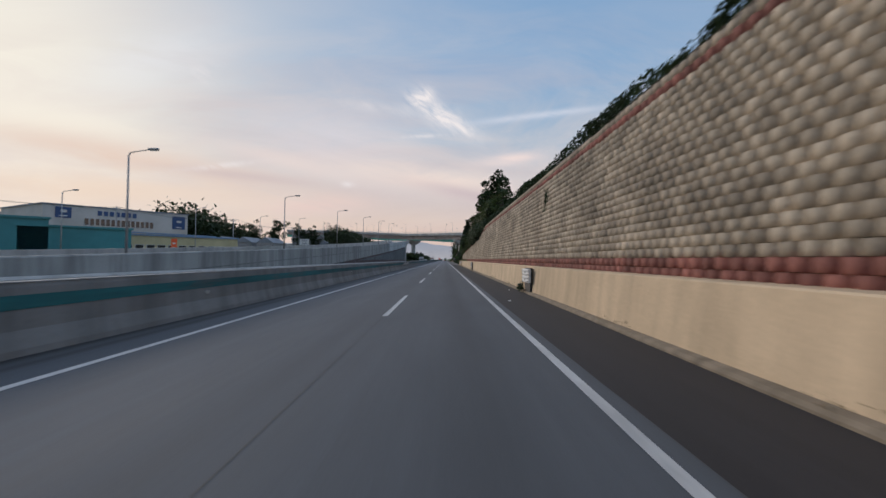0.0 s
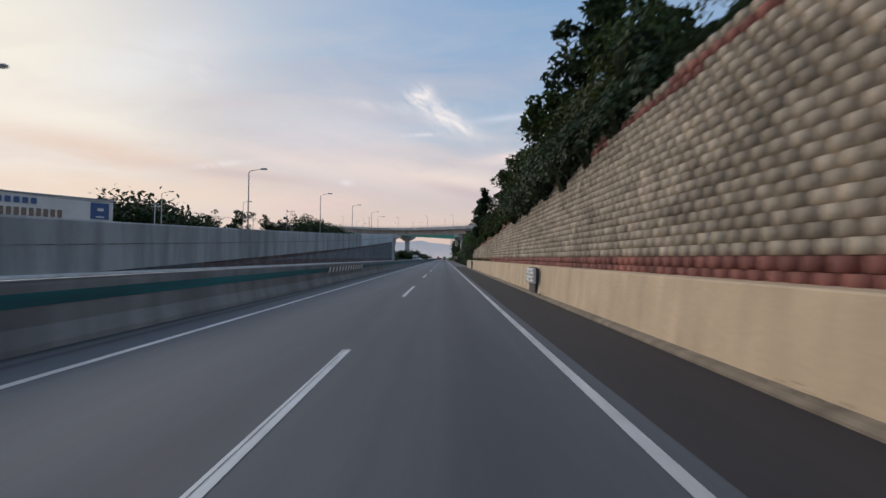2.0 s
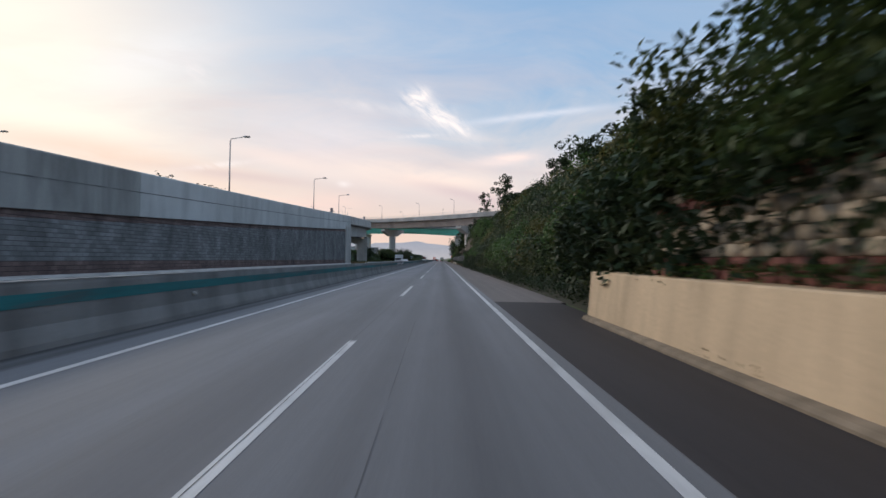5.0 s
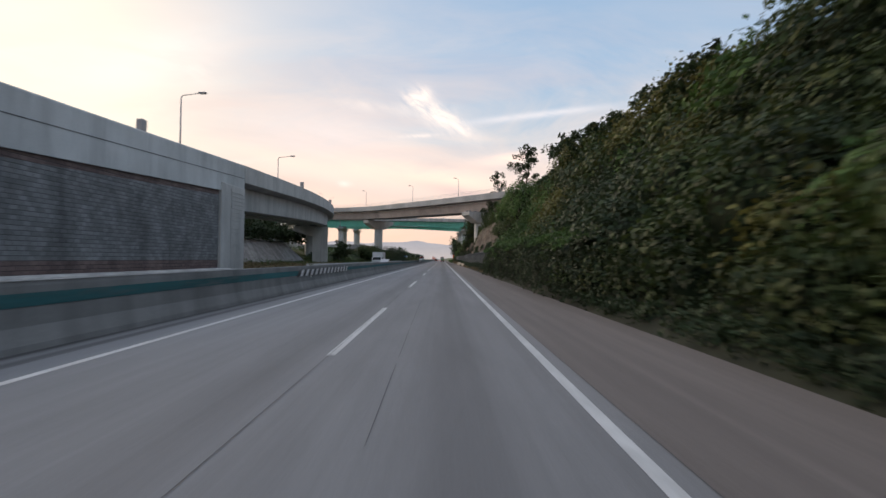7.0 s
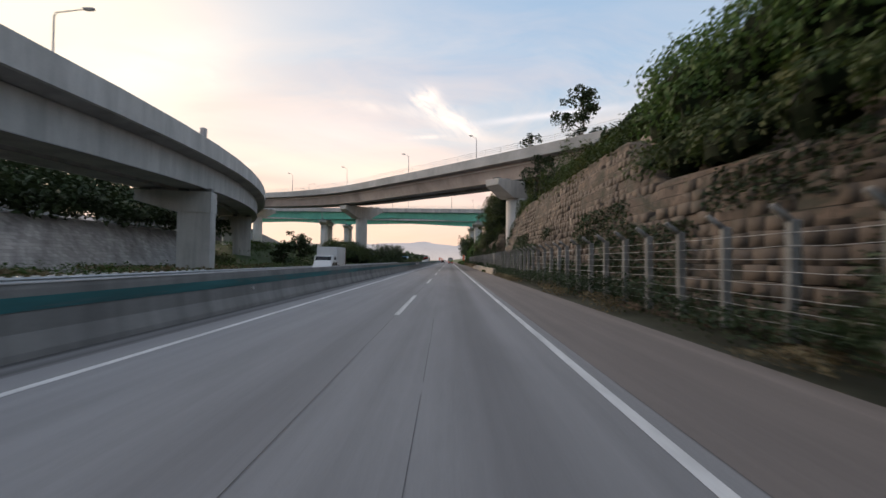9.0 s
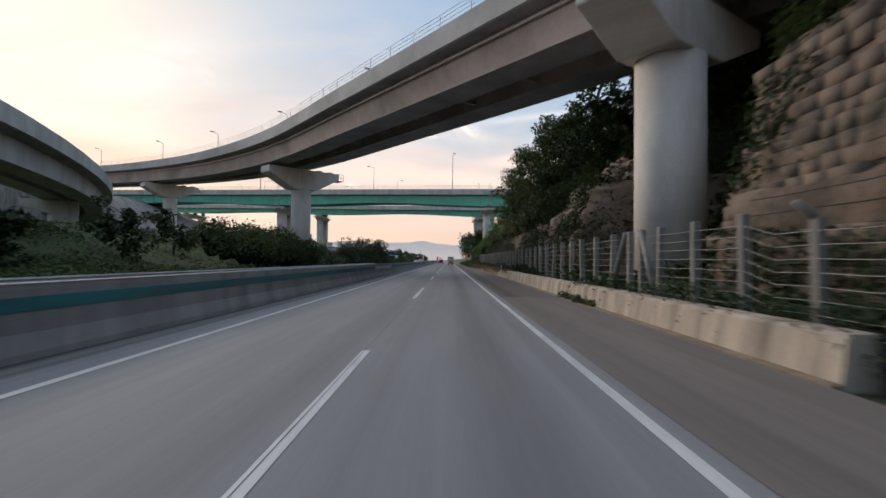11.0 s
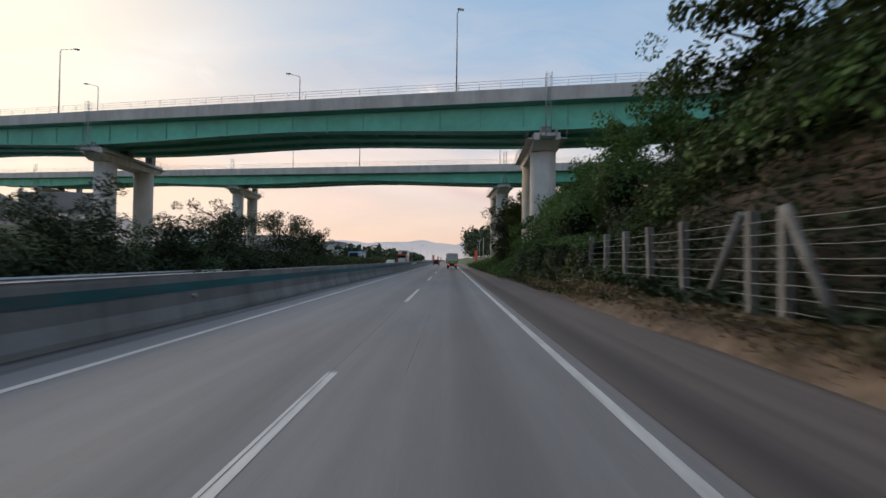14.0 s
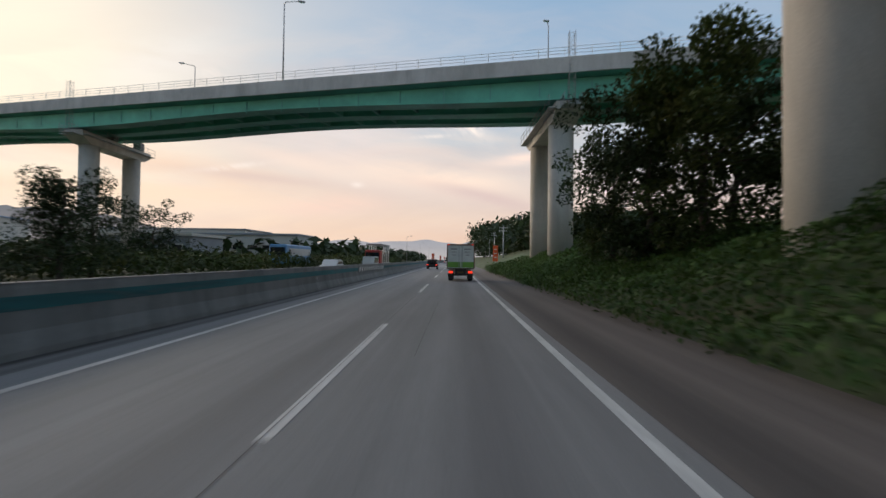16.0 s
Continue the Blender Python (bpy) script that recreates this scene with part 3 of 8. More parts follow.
def build_ground():
    xs = [-3600, -2400, -1500, -900, -550, -350, -230, -160, -120, -95, -80] + [round(-70 + 2.0 * i, 2) for i in range(22)] + [-26.4, -25.6, -25.5, -22, -19.0, -17.1, -16.95, -16.0, -10.0, -5.5, 0.0, 5.0, 6.45]
    xs += [6.9, 7.4, 8.1, 8.25] + [round(8.8 + 0.8 * i, 2) for i in range(30)] + [34, 37, 41, 46, 52, 60, 75, 95, 130, 180, 260, 400, 650, 1000, 1600, 2400, 3600]
    ys = [-1500, -700, -300, -120, -50] + [round(-20 + 2.2 * i, 2) for i in range(70)] + [135 + 0.8 * i for i in range(22)] + [153 + 1.6 * i for i in range(215)] + [505, 520, 540, 565, 600, 650, 720, 820, 980, 1200, 1600, 2200, 3000, 4200]
    ys = sorted(set(round(v, 2) for v in ys))
    X, Y = np.meshgrid(np.array(xs), np.array(ys))
    Z = land(X, Y)
    v = np.stack([X, Y, Z], -1).reshape(-1, 3)
    w = len(xs)
    i = (np.arange(len(ys) - 1)[:, None] * w + np.arange(w - 1)[None]).ravel()
    me = raw_mesh("ground", v, np.stack([i, i + 1, i + w + 1, i + w], 1))
    me.materials.append(M_GROUND)
    me.materials.append(M_SOIL)
    me.materials.append(M_ROCK)
    cx = (X[:-1, :-1] + X[1:, 1:]).ravel() / 2
    cy = (Y[:-1, :-1] + Y[1:, 1:]).ravel() / 2
    cz = (Z[:-1, :-1] + Z[1:, 1:]).ravel() / 2
    idx = np.zeros(len(cx), dtype=np.int32)
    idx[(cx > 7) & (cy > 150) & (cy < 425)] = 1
    patch = value_noise(cx * 0.12, cy * 0.12, 9)
    rock = (cx > 8.8) & (cy > 250) & (cy < 402) & (cz < np.interp(cy, [256, 310, 330, 402], [10.5, 9.5, 6.3, 6.0]) + 3 * (patch - 0.4)) & (cz > 0.3)
    idx[rock] = 2
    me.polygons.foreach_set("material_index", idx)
    me.polygons.foreach_set("use_smooth", np.ones(len(idx), dtype=bool))
    tagged(new("ground", me), "rough grass, soil and rock cut beside the motorway", "ground", kind="structure")


build_ground()


# ---------------------------------------------------------------- carriageways
def tilt_strip(bm, x0, x1, y0, y1, up=0.0, steps=1):
    for i in range(steps):
        a, b = y0 + (y1 - y0) * i / steps, y0 + (y1 - y0) * (i + 1) / steps
        bm.faces.new([bm.verts.new((x, y, FALL * x + up)) for x, y in ((x0, a), (x1, a), (x1, b), (x0, b))])
    return bm


def slab(x0, x1, y0, y1, thick=0.3, up=0.0):
    bm = bmesh.new()
    vs = [bm.verts.new((x, y, FALL * x + up - d)) for d in (thick, 0) for y in (y0, y1) for x in (x0, x1)]
    for f in ((0, 2, 3, 1), (4, 5, 7, 6), (0, 1, 5, 4), (2, 6, 7, 3), (0, 4, 6, 2), (1, 3, 7, 5)):
        bm.faces.new([vs[i] for i in f])
    return bm


ROAD0, ROAD1 = -40.0, 1500.0
road = solo("road", slab(-4.28, 3.87, ROAD0, ROAD1), M_LANE, "two grey worn concrete motorway lanes with painted lines", "road", kind="structure")
part("gutter", slab(-5.3, -4.28, ROAD0, ROAD1), M_GUTTER, road, "dirty concrete gutter strip along the barrier")
solo("pavement", slab(3.87, 6.5, ROAD0, 158), M_SHOULDER, "dark patched asphalt hard shoulder", "road shoulder", kind="structure")
solo("pavement", slab(3.87, 6.75, 158, 322), M_SHOULDER_PALE, "pale dusty asphalt hard shoulder beside shrubs", "road shoulder", kind="structure")
solo("pavement", slab(3.87, 6.9, 322, ROAD1), road_surface("mid_asphalt_shoulder", (0.150, 0.128, 0.117), [(4.45, 0.42, 0.55)], 0.25), "brown-grey asphalt hard shoulder", "road shoulder", kind="structure")
solo("road", slab(-16.3, -5.3, ROAD0, ROAD1, up=-0.05), M_OPPOSITE, "opposite motorway carriageway of grey concrete", "road", kind="structure")
for x0, x1 in ((-3.67, -3.53), (3.475, 3.635)):
    part("edge_line", tilt_strip(bmesh.new(), x0, x1, ROAD0, ROAD1, 0.005, 20), M_PAINT, road, "solid white edge line")
first = bmesh.new()
vs = [first.verts.new((x, y, FALL * x + 0.005)) for x, y in ((-0.075, 0), (0.075, 0), (0.075, 8), (-0.075, 8))]
first.faces.new(vs)
dash_mesh = mesh_of("lane_dash", first, M_PAINT)
for i in range(-1, 55):
    ob = new("lane_dash", dash_mesh)
    ob.location = (0, 20 * i, 0)
    ob.parent = road
for x in (-0.025, 3.86, -4.26):
    part("joint", tilt_strip(bmesh.new(), x - 0.004, x + 0.004, ROAD0, 700, 0.009, 8), M_JOINT, road, "dark sealed joint between slabs")
wav = bmesh.new()
for i in range(150):                              # a wandering crack along the lane
    y = 4.0 * i
    if value_noise(y * 0.09, 3.3, 4) < 0.58:
        continue
    a, b = 1.15 + 0.10 * math.sin(y * 0.11), 1.15 + 0.10 * math.sin((y + 3.4) * 0.11)
    wav.faces.new([wav.verts.new((x, yy, FALL * x + 0.004)) for x, yy in ((a - 0.004, y), (a + 0.004, y), (b + 0.004, y + 3.4), (b - 0.004, y + 3.4))])
part("crack", wav, M_JOINT, road, "fine dark cracks along the lane")
opp = bmesh.new()
for x in (-6.6, -13.6):
    tilt_strip(opp, x - 0.08, x + 0.08, ROAD0, ROAD1, -0.044, 10)
solo("edge_line", opp, M_PAINT, "white edge lines of the opposite lanes", "road marking", kind="structure")

# ---------------------------------------------------------------- median barrier
median = thing("median_barrier", "grimy concrete motorway median barrier with a faded teal band", "barrier", kind="structure")
line = straight(0, ROAD0, 900, steps=12)
part("barrier_body", sweep(bmesh.new(), [(-4.93, 0.0), (-4.97, 0.14), (-5.13, 0.42), (-5.215, 1.10), (-5.24, 1.18), (-5.44, 1.18), (-5.47, 1.10), (-5.55, 0.42), (-5.72, 0.14), (-5.75, -0.2), (-4.93, -0.2)], line), M_MEDIAN, median)
part("painted_band", sweep(bmesh.new(), [(-5.163, 0.75), (-5.195, 0.98), (-5.215, 0.98), (-5.19, 0.75)], line), M_TEAL, median, "faded teal painted band")
part("coping", sweep(bmesh.new(), [(-5.225, 1.181), (-5.23, 1.197), (-5.45, 1.197), (-5.455, 1.181)], line), M_MEDIANTOP, median, "dusty pale top edge")


def zebra(y0):
    """Slanting black and white warning stripes on the barrier's face."""
    black, white = bmesh.new(), bmesh.new()
    f = lambda w: -5.110 - (w - 0.40) * 0.132 + 0.022
    for i in range(26):
        bm = white if i % 2 else black
        a = y0 + 0.48 * i
        vs = [bm.verts.new((f(w) + 0.004 * (i % 2), y, w)) for y, w in ((a, 0.70), (a + 0.48, 0.70), (a + 1.0, 1.02), (a + 0.52, 1.02))]
        bm.faces.new(vs)
    part("stripes", black, M_BLACK, median, "black warning stripes")
    part("stripes", white, M_WHITE, median, "white warning stripes")


for y0 in (-39, 88, 215.5, 343, 470.5):
    zebra(y0)
reflector = thing("reflector", "small round pale reflector on the concrete barrier", "reflector", (-5.08, 20, 0.62), "reflectors along the barrier")
bm = bmesh.new()
rod(bm, (-5.16, 20, 0.62), (-5.09, 20, 0.62), 0.05, 0.05, 12)
part("lens", bm, M_LENS, reflector)
for i in range(1, 24):
    copy_thing(reflector, Matrix.Translation((-5.08, 20 + 22 * i, 0.62)))

# ---------------------------------------------------------------- tan barrier and block wall on the right
tan = thing("roadside_barrier", "long tan painted concrete barrier with a dirty kerb", "barrier", kind="structure")
tl = straight(0, ROAD0, 152.5, steps=10)
part("kerb", sweep(bmesh.new(), [(5.84, -0.2), (5.84, 0.0), (5.88, 0.06), (6.02, 0.10), (6.02, -0.2)], tl), M_KERB, tan, "dirty sloping kerb foot")
part("barrier_body", sweep(bmesh.new(), [(6.0, -0.2), (6.0, 0.10), (6.07, 0.9), (6.10, 1.31), (6.13, 1.34), (6.62, 1.36), (6.62, -0.2)], tl), M_TAN, tan)


def niche_guard(y):
    """Two white corrugated rails bolted over a black box that paints the shade of a recess."""
    ob = thing("niche_guard", "white corrugated steel rails bolted across a barrier recess", "guard rail", (6.0, y, 0.9), "rails across the barrier's recesses")
    # box proud of the barrier's face; its black is the recess's shade
    part("recess", one_box(5.90, 6.02, y - 0.72, y + 0.85, 0.04, 1.26, 0.0), M_BLACK, ob, "black box painting the shade of a recess")
    for z in (0.53, 0.885):
        prof = [(-0.05, 0.0), (-0.09, 0.03), (-0.10, 0.10), (-0.085, 0.155), (-0.085, 0.175), (-0.10, 0.23), (-0.09, 0.30), (-0.05, 0.33), (0.03, 0.33), (0.03, 0.0)]
        rail = part("rail", sweep(bmesh.new(), [(5.86 + a, z + b) for a, b in prof], straight(0, y - 0.98, y + 0.98, steps=2)), M_WHITE, ob, "white painted corrugated rail")
        for dy in (-0.84, 0.84):
            for dz in (0.08, 0.24):
                part("bolt", one_box(5.745, 5.80, y + dy - 0.05, y + dy + 0.05, z + dz - 0.02, z + dz + 0.02), M_BLACK, rail, "rusty bolt")
        part("emblem", one_box(5.752, 5.80, y - 0.1, y + 0.1, z + 0.13, z + 0.2), M_CONCDARK, rail, "small unreadable dark mark")


for y in (30.9, 82.7, 134.4):
    niche_guard(y)

COURSE, LENGTH, LEANBACK = 0.222, 0.47, 0.105


def block_shape():
    """A split-face block: a flat front with long slanting ends, set in a thin joint. x out of the wall is negative."""
    L, H = LENGTH * 0.99, COURSE * 0.975
    rows = [(0.0, 0.0, 0.0), (-0.085, 0.075, 0.002), (-0.135, 0.150, 0.014)]
    vs, quads = [], []
    for depth, inset, i2 in rows:
        vs += [(depth, inset, i2), (depth, L - inset, i2), (depth, L - inset, H - i2), (depth, inset, H - i2)]
    for r in range(2):
        for i in range(4):
            j = (i + 1) % 4
            quads.append((4 * r + i, 4 * r + 4 + i, 4 * r + 4 + j, 4 * r + j))
    quads.append((8, 11, 10, 9))
    return np.array(vs, float), np.array(quads, int)


def build_block_wall():
    wall = thing("wall_east", "tall tan split-face block retaining wall with red-brown courses", "retaining wall", kind="structure")
    z0 = 1.30
    ys = [-12 + 3 * i for i in range(54)] + [149.6]
    bm = bmesh.new()
    rings = []
    for y in ys:
        t = float(wall_top(max(y, 0))) + 0.02
        rings.append([bm.verts.new(p) for p in ((WALL_X + 0.02, y, 0.5), (WALL_X + 0.02, y, z0), (WALL_X + 0.02 + (t - z0) * LEANBACK, y, t), (8.3, y, t), (8.3, y, 0.5))])
    for a, b in zip(rings, rings[1:]):
        for i in range(5):
            bm.faces.new((a[i], a[(i + 1) % 5], b[(i + 1) % 5], b[i]))
    bm.faces.new(rings[0]), bm.faces.new(rings[-1][::-1])
    bmesh.ops.recalc_face_normals(bm, faces=bm.faces)
    part("wall_core", bm, M_BACKING, wall, "dark joints behind the blocks")
    bv, bq = block_shape()
    near, rest = [], {False: [], True: []}
    for c in range(24):
        z = z0 + c * COURSE
        off = (c % 2) * LENGTH / 2
        for i in range(340):
            y = -8 + i * LENGTH + off
            t = float(wall_top(max(y, 0)))
            if z + COURSE > t or y > WALL_END:
                continue
            broken = value_noise(y * 0.03, 0.5, 5) > 0.66
            red = (c < 2 and not (c == 0 and broken)) or (t - z - COURSE < 2.2 * COURSE and t - z - COURSE > 0.9 * COURSE)
            at = (WALL_X + (z - z0) * LEANBACK, y, z)
            (near if 11.0 < y < 17.1 and len(near) < 300 else rest[red]).append((at, red))
    for red, some in rest.items():
        at = np.array([a for a, _ in some])
        jig = RNG.normal(0, 0.012, len(at))
        v = (bv[None] + at[:, None] + np.stack([jig, 0 * jig, 0 * jig], 1)[:, None]).reshape(-1, 3)
        q = (bq[None] + (np.arange(len(at)) * len(bv))[:, None, None]).reshape(-1, 4)
        me = raw_mesh("blocks", v, q)
        me.materials.append(M_BLOCKRED if red else M_BLOCK)
        ob = new("block_courses", me)
        ob.parent = wall
        tagged(ob, "red-brown split-face block courses" if red else "tan split-face block courses", kind="stuff")
    return wall, near, bv, bq


block_wall, near_blocks, BV, BQ = build_block_wall()
# ---------------------------------------------------------------- ramp wall on the left
RX = -16.5


def ramp_line(y0, y1, steps):
    return [(RX, y0 + (y1 - y0) * i / steps, float(ramp_top(y0 + (y1 - y0) * i / steps)), 0.0) for i in range(steps + 1)]


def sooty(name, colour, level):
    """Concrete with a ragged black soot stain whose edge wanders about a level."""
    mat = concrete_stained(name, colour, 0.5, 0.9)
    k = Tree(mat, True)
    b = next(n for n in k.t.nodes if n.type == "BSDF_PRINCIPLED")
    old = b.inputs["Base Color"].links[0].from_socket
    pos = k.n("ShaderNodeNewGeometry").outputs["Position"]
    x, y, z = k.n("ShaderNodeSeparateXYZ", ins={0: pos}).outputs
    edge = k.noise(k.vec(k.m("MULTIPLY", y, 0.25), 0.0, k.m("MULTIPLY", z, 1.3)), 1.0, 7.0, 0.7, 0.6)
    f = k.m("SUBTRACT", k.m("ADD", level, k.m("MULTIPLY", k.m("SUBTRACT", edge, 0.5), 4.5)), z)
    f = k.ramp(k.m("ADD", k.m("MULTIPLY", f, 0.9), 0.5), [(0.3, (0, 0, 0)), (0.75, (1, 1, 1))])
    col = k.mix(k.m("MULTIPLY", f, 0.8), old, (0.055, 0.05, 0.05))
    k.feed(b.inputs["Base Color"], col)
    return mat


def build_ramp_wall():
    wall = thing("wall_west", "weathered grey concrete retaining wall of a climbing ramp", "retaining wall", kind="structure")
    shape = [(0.0, -2.7), (0.0, -0.08), (-0.06, 0.0), (-0.34, 0.0), (-0.40, -0.08), (-0.40, -2.7)]
    part("parapet", sweep(bmesh.new(), shape, ramp_line(-40, 168, 24)), M_PARAPETOLD, wall, "streaked old concrete parapet")
    part("parapet", sweep(bmesh.new(), shape, ramp_line(168.02, 237.28, 10)), M_PARAPET, wall, "smooth grey concrete parapet")
    # raised dark strip that paints the groove's shade; the face is not cut
    part("groove", sweep(bmesh.new(), block_section(0.0, 0.012, -1.28, -1.22), ramp_line(-40, 237.2, 10)), M_CONCDARK, wall, "dark strip painted as a groove's shade")
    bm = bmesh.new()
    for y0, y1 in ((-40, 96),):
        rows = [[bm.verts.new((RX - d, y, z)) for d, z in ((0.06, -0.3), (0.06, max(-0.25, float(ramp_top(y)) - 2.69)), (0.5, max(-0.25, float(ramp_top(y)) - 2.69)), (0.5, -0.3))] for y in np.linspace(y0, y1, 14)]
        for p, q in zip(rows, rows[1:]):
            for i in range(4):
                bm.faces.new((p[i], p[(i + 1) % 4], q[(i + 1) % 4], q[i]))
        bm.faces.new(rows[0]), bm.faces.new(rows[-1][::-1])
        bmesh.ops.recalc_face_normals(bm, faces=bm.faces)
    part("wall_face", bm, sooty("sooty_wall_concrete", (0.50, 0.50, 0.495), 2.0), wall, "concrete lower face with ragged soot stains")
    for name, mat, lo, hi, label in (("block_face", M_FARBLOCK, None, -3.1, "dark weathered block face"), ("red_course", M_FARRED, -3.1, -2.7, "dull red top course of the block face"), ("red_course", M_FARRED, "foot", None, "dull red foot course")):
        bm = bmesh.new()
        rows = []
        for y in (96, 110, 124, 138, 150, 164, 176, 190, 204, 218, 232.4):
            t = float(ramp_top(y))
            a, b = (min(1.35, t + hi - 0.05), t + hi) if lo is None else ((-0.2, min(1.35, t - 3.15)) if lo == "foot" else (t + lo, t + hi))
            rows.append([bm.verts.new((RX - d, y, z)) for d, z in ((0.14, a), (0.14, b), (0.5, b), (0.5, a))])
        for p, q in zip(rows, rows[1:]):
            for i in range(4):
                bm.faces.new((p[i], p[(i + 1) % 4], q[(i + 1) % 4], q[i]))
        bm.faces.new(rows[0]), bm.faces.new(rows[-1][::-1])
        bmesh.ops.recalc_face_normals(bm, faces=bm.faces)
        part(name, bm, mat, wall, label)
    part("ledge", sweep(bmesh.new(), [(1.2, -0.3), (1.2, 0.62), (1.12, 0.70), (0.02, 0.70), (0.02, -0.3)], straight(RX, -40, 232, steps=4)), M_CONC, wall, "pale concrete ledge at the foot")
    part("abutment", one_box(RX - 0.6, RX + 0.10, 232.42, 237.2, -0.3, 7.85, 0.06), M_CONC, wall, "ribbed concrete abutment pilaster")
    for i in range(19):                           # board marks across the pilaster
        part("rib", one_box(RX + 0.10, RX + 0.10 + RNG.uniform(0.02, 0.06), 234.2, 236.9, 0.9 + 0.35 * i, 0.9 + 0.35 * i + RNG.uniform(0.14, 0.28)), M_CONC, wall)
    # darker concrete than the pilaster: shade below the deck put into the colour
    part("abutment_wall", one_box(RX - 9.4, RX - 0.62, 235.8, 237.1, -0.3, 7.6), M_CONCDARK, wall, "abutment wall under the deck, shade in its colour")
    far = [(-25.9, y, float(ramp_top(y)), 0.0) for y in (-40, 0, 40, 80, 120, 160, 200, 237)]
    part("far_parapet", sweep(bmesh.new(), block_section(-0.3, 0.0, -2.3, 0.05), far), M_CONC, wall, "far parapet of the ramp")
    deck = [(RX, y, float(ramp_top(y)), 0.0) for y in (-40, 0, 40, 80, 120, 160, 200, 237)]
    part("ramp_surface", sweep(bmesh.new(), block_section(-9.4, -0.4, -1.6, -1.15), deck), M_SHOULDER_PALE, wall, "grey ramp surface")


build_ramp_wall()


# ---------------------------------------------------------------- flyovers
def curve_line(points, n=40):
    """A smooth line of (x, y, z, heading) through (x, y, z) points."""
    p = np.array(points, float)
    d = np.r_[0, np.cumsum(np.linalg.norm(np.diff(p[:, :2], axis=0), axis=1))]
    s = np.linspace(0, d[-1], n)
    out = []
    for axis in range(3):
        m = np.gradient(p[:, axis], d)
        i = np.clip(np.searchsorted(d, s, "right") - 1, 0, len(d) - 2)
        h = d[i + 1] - d[i]
        t = (s - d[i]) / h
        out.append((2 * t**3 - 3 * t**2 + 1) * p[i, axis] + (t**3 - 2 * t**2 + t) * h * m[i] + (-2 * t**3 + 3 * t**2) * p[i + 1, axis] + (t**3 - t**2) * h * m[i + 1])
    x, y, z = out
    deg = np.degrees(np.arctan2(-np.gradient(x), np.gradient(y)))
    return [tuple(float(v) for v in r) for r in zip(x, y, z, deg)]


def rail_on(parent, line, across, up, high, step=2.0, label="thin steel safety fence"):
    """Posts and three rails along a parapet."""
    rails = bmesh.new()
    pm = bmesh.new()
    rod(pm, (0, 0, 0), (0, 0, high), 0.03, sides=5)
    pm = mesh_of("fence_post", pm, M_RAIL)
    rest = bmesh.new()
    pts = []
    for x, y, z, deg in line:
        pts.append(Vector((x + across * math.cos(radians(deg)), y + across * math.sin(radians(deg)), z + up)))
    for a, b in zip(pts, pts[1:]):
        n = max(1, int((b - a).length / step))
        for i in range(n):
            p = a.lerp(b, i / n)
            if abs(p.x) > 75:
                rod(rest, p, p + Vector((0, 0, high)), 0.03, sides=5)
                continue
            ob = new("fence_post", pm)
            ob.location = p
            ob.parent = parent
            ob.matrix_parent_inverse = parent.matrix_basis.inverted()
        for h in (0.35, 0.68, 1.0):
            rod(rails, a + Vector((0, 0, high * h)), b + Vector((0, 0, high * h)), 0.026, sides=4, caps=False)
    tagged(part("far_fence_post", rest, M_STEEL, parent, label), kind="stuff")
    part("fence_rail", rails, M_RAIL, parent, label)


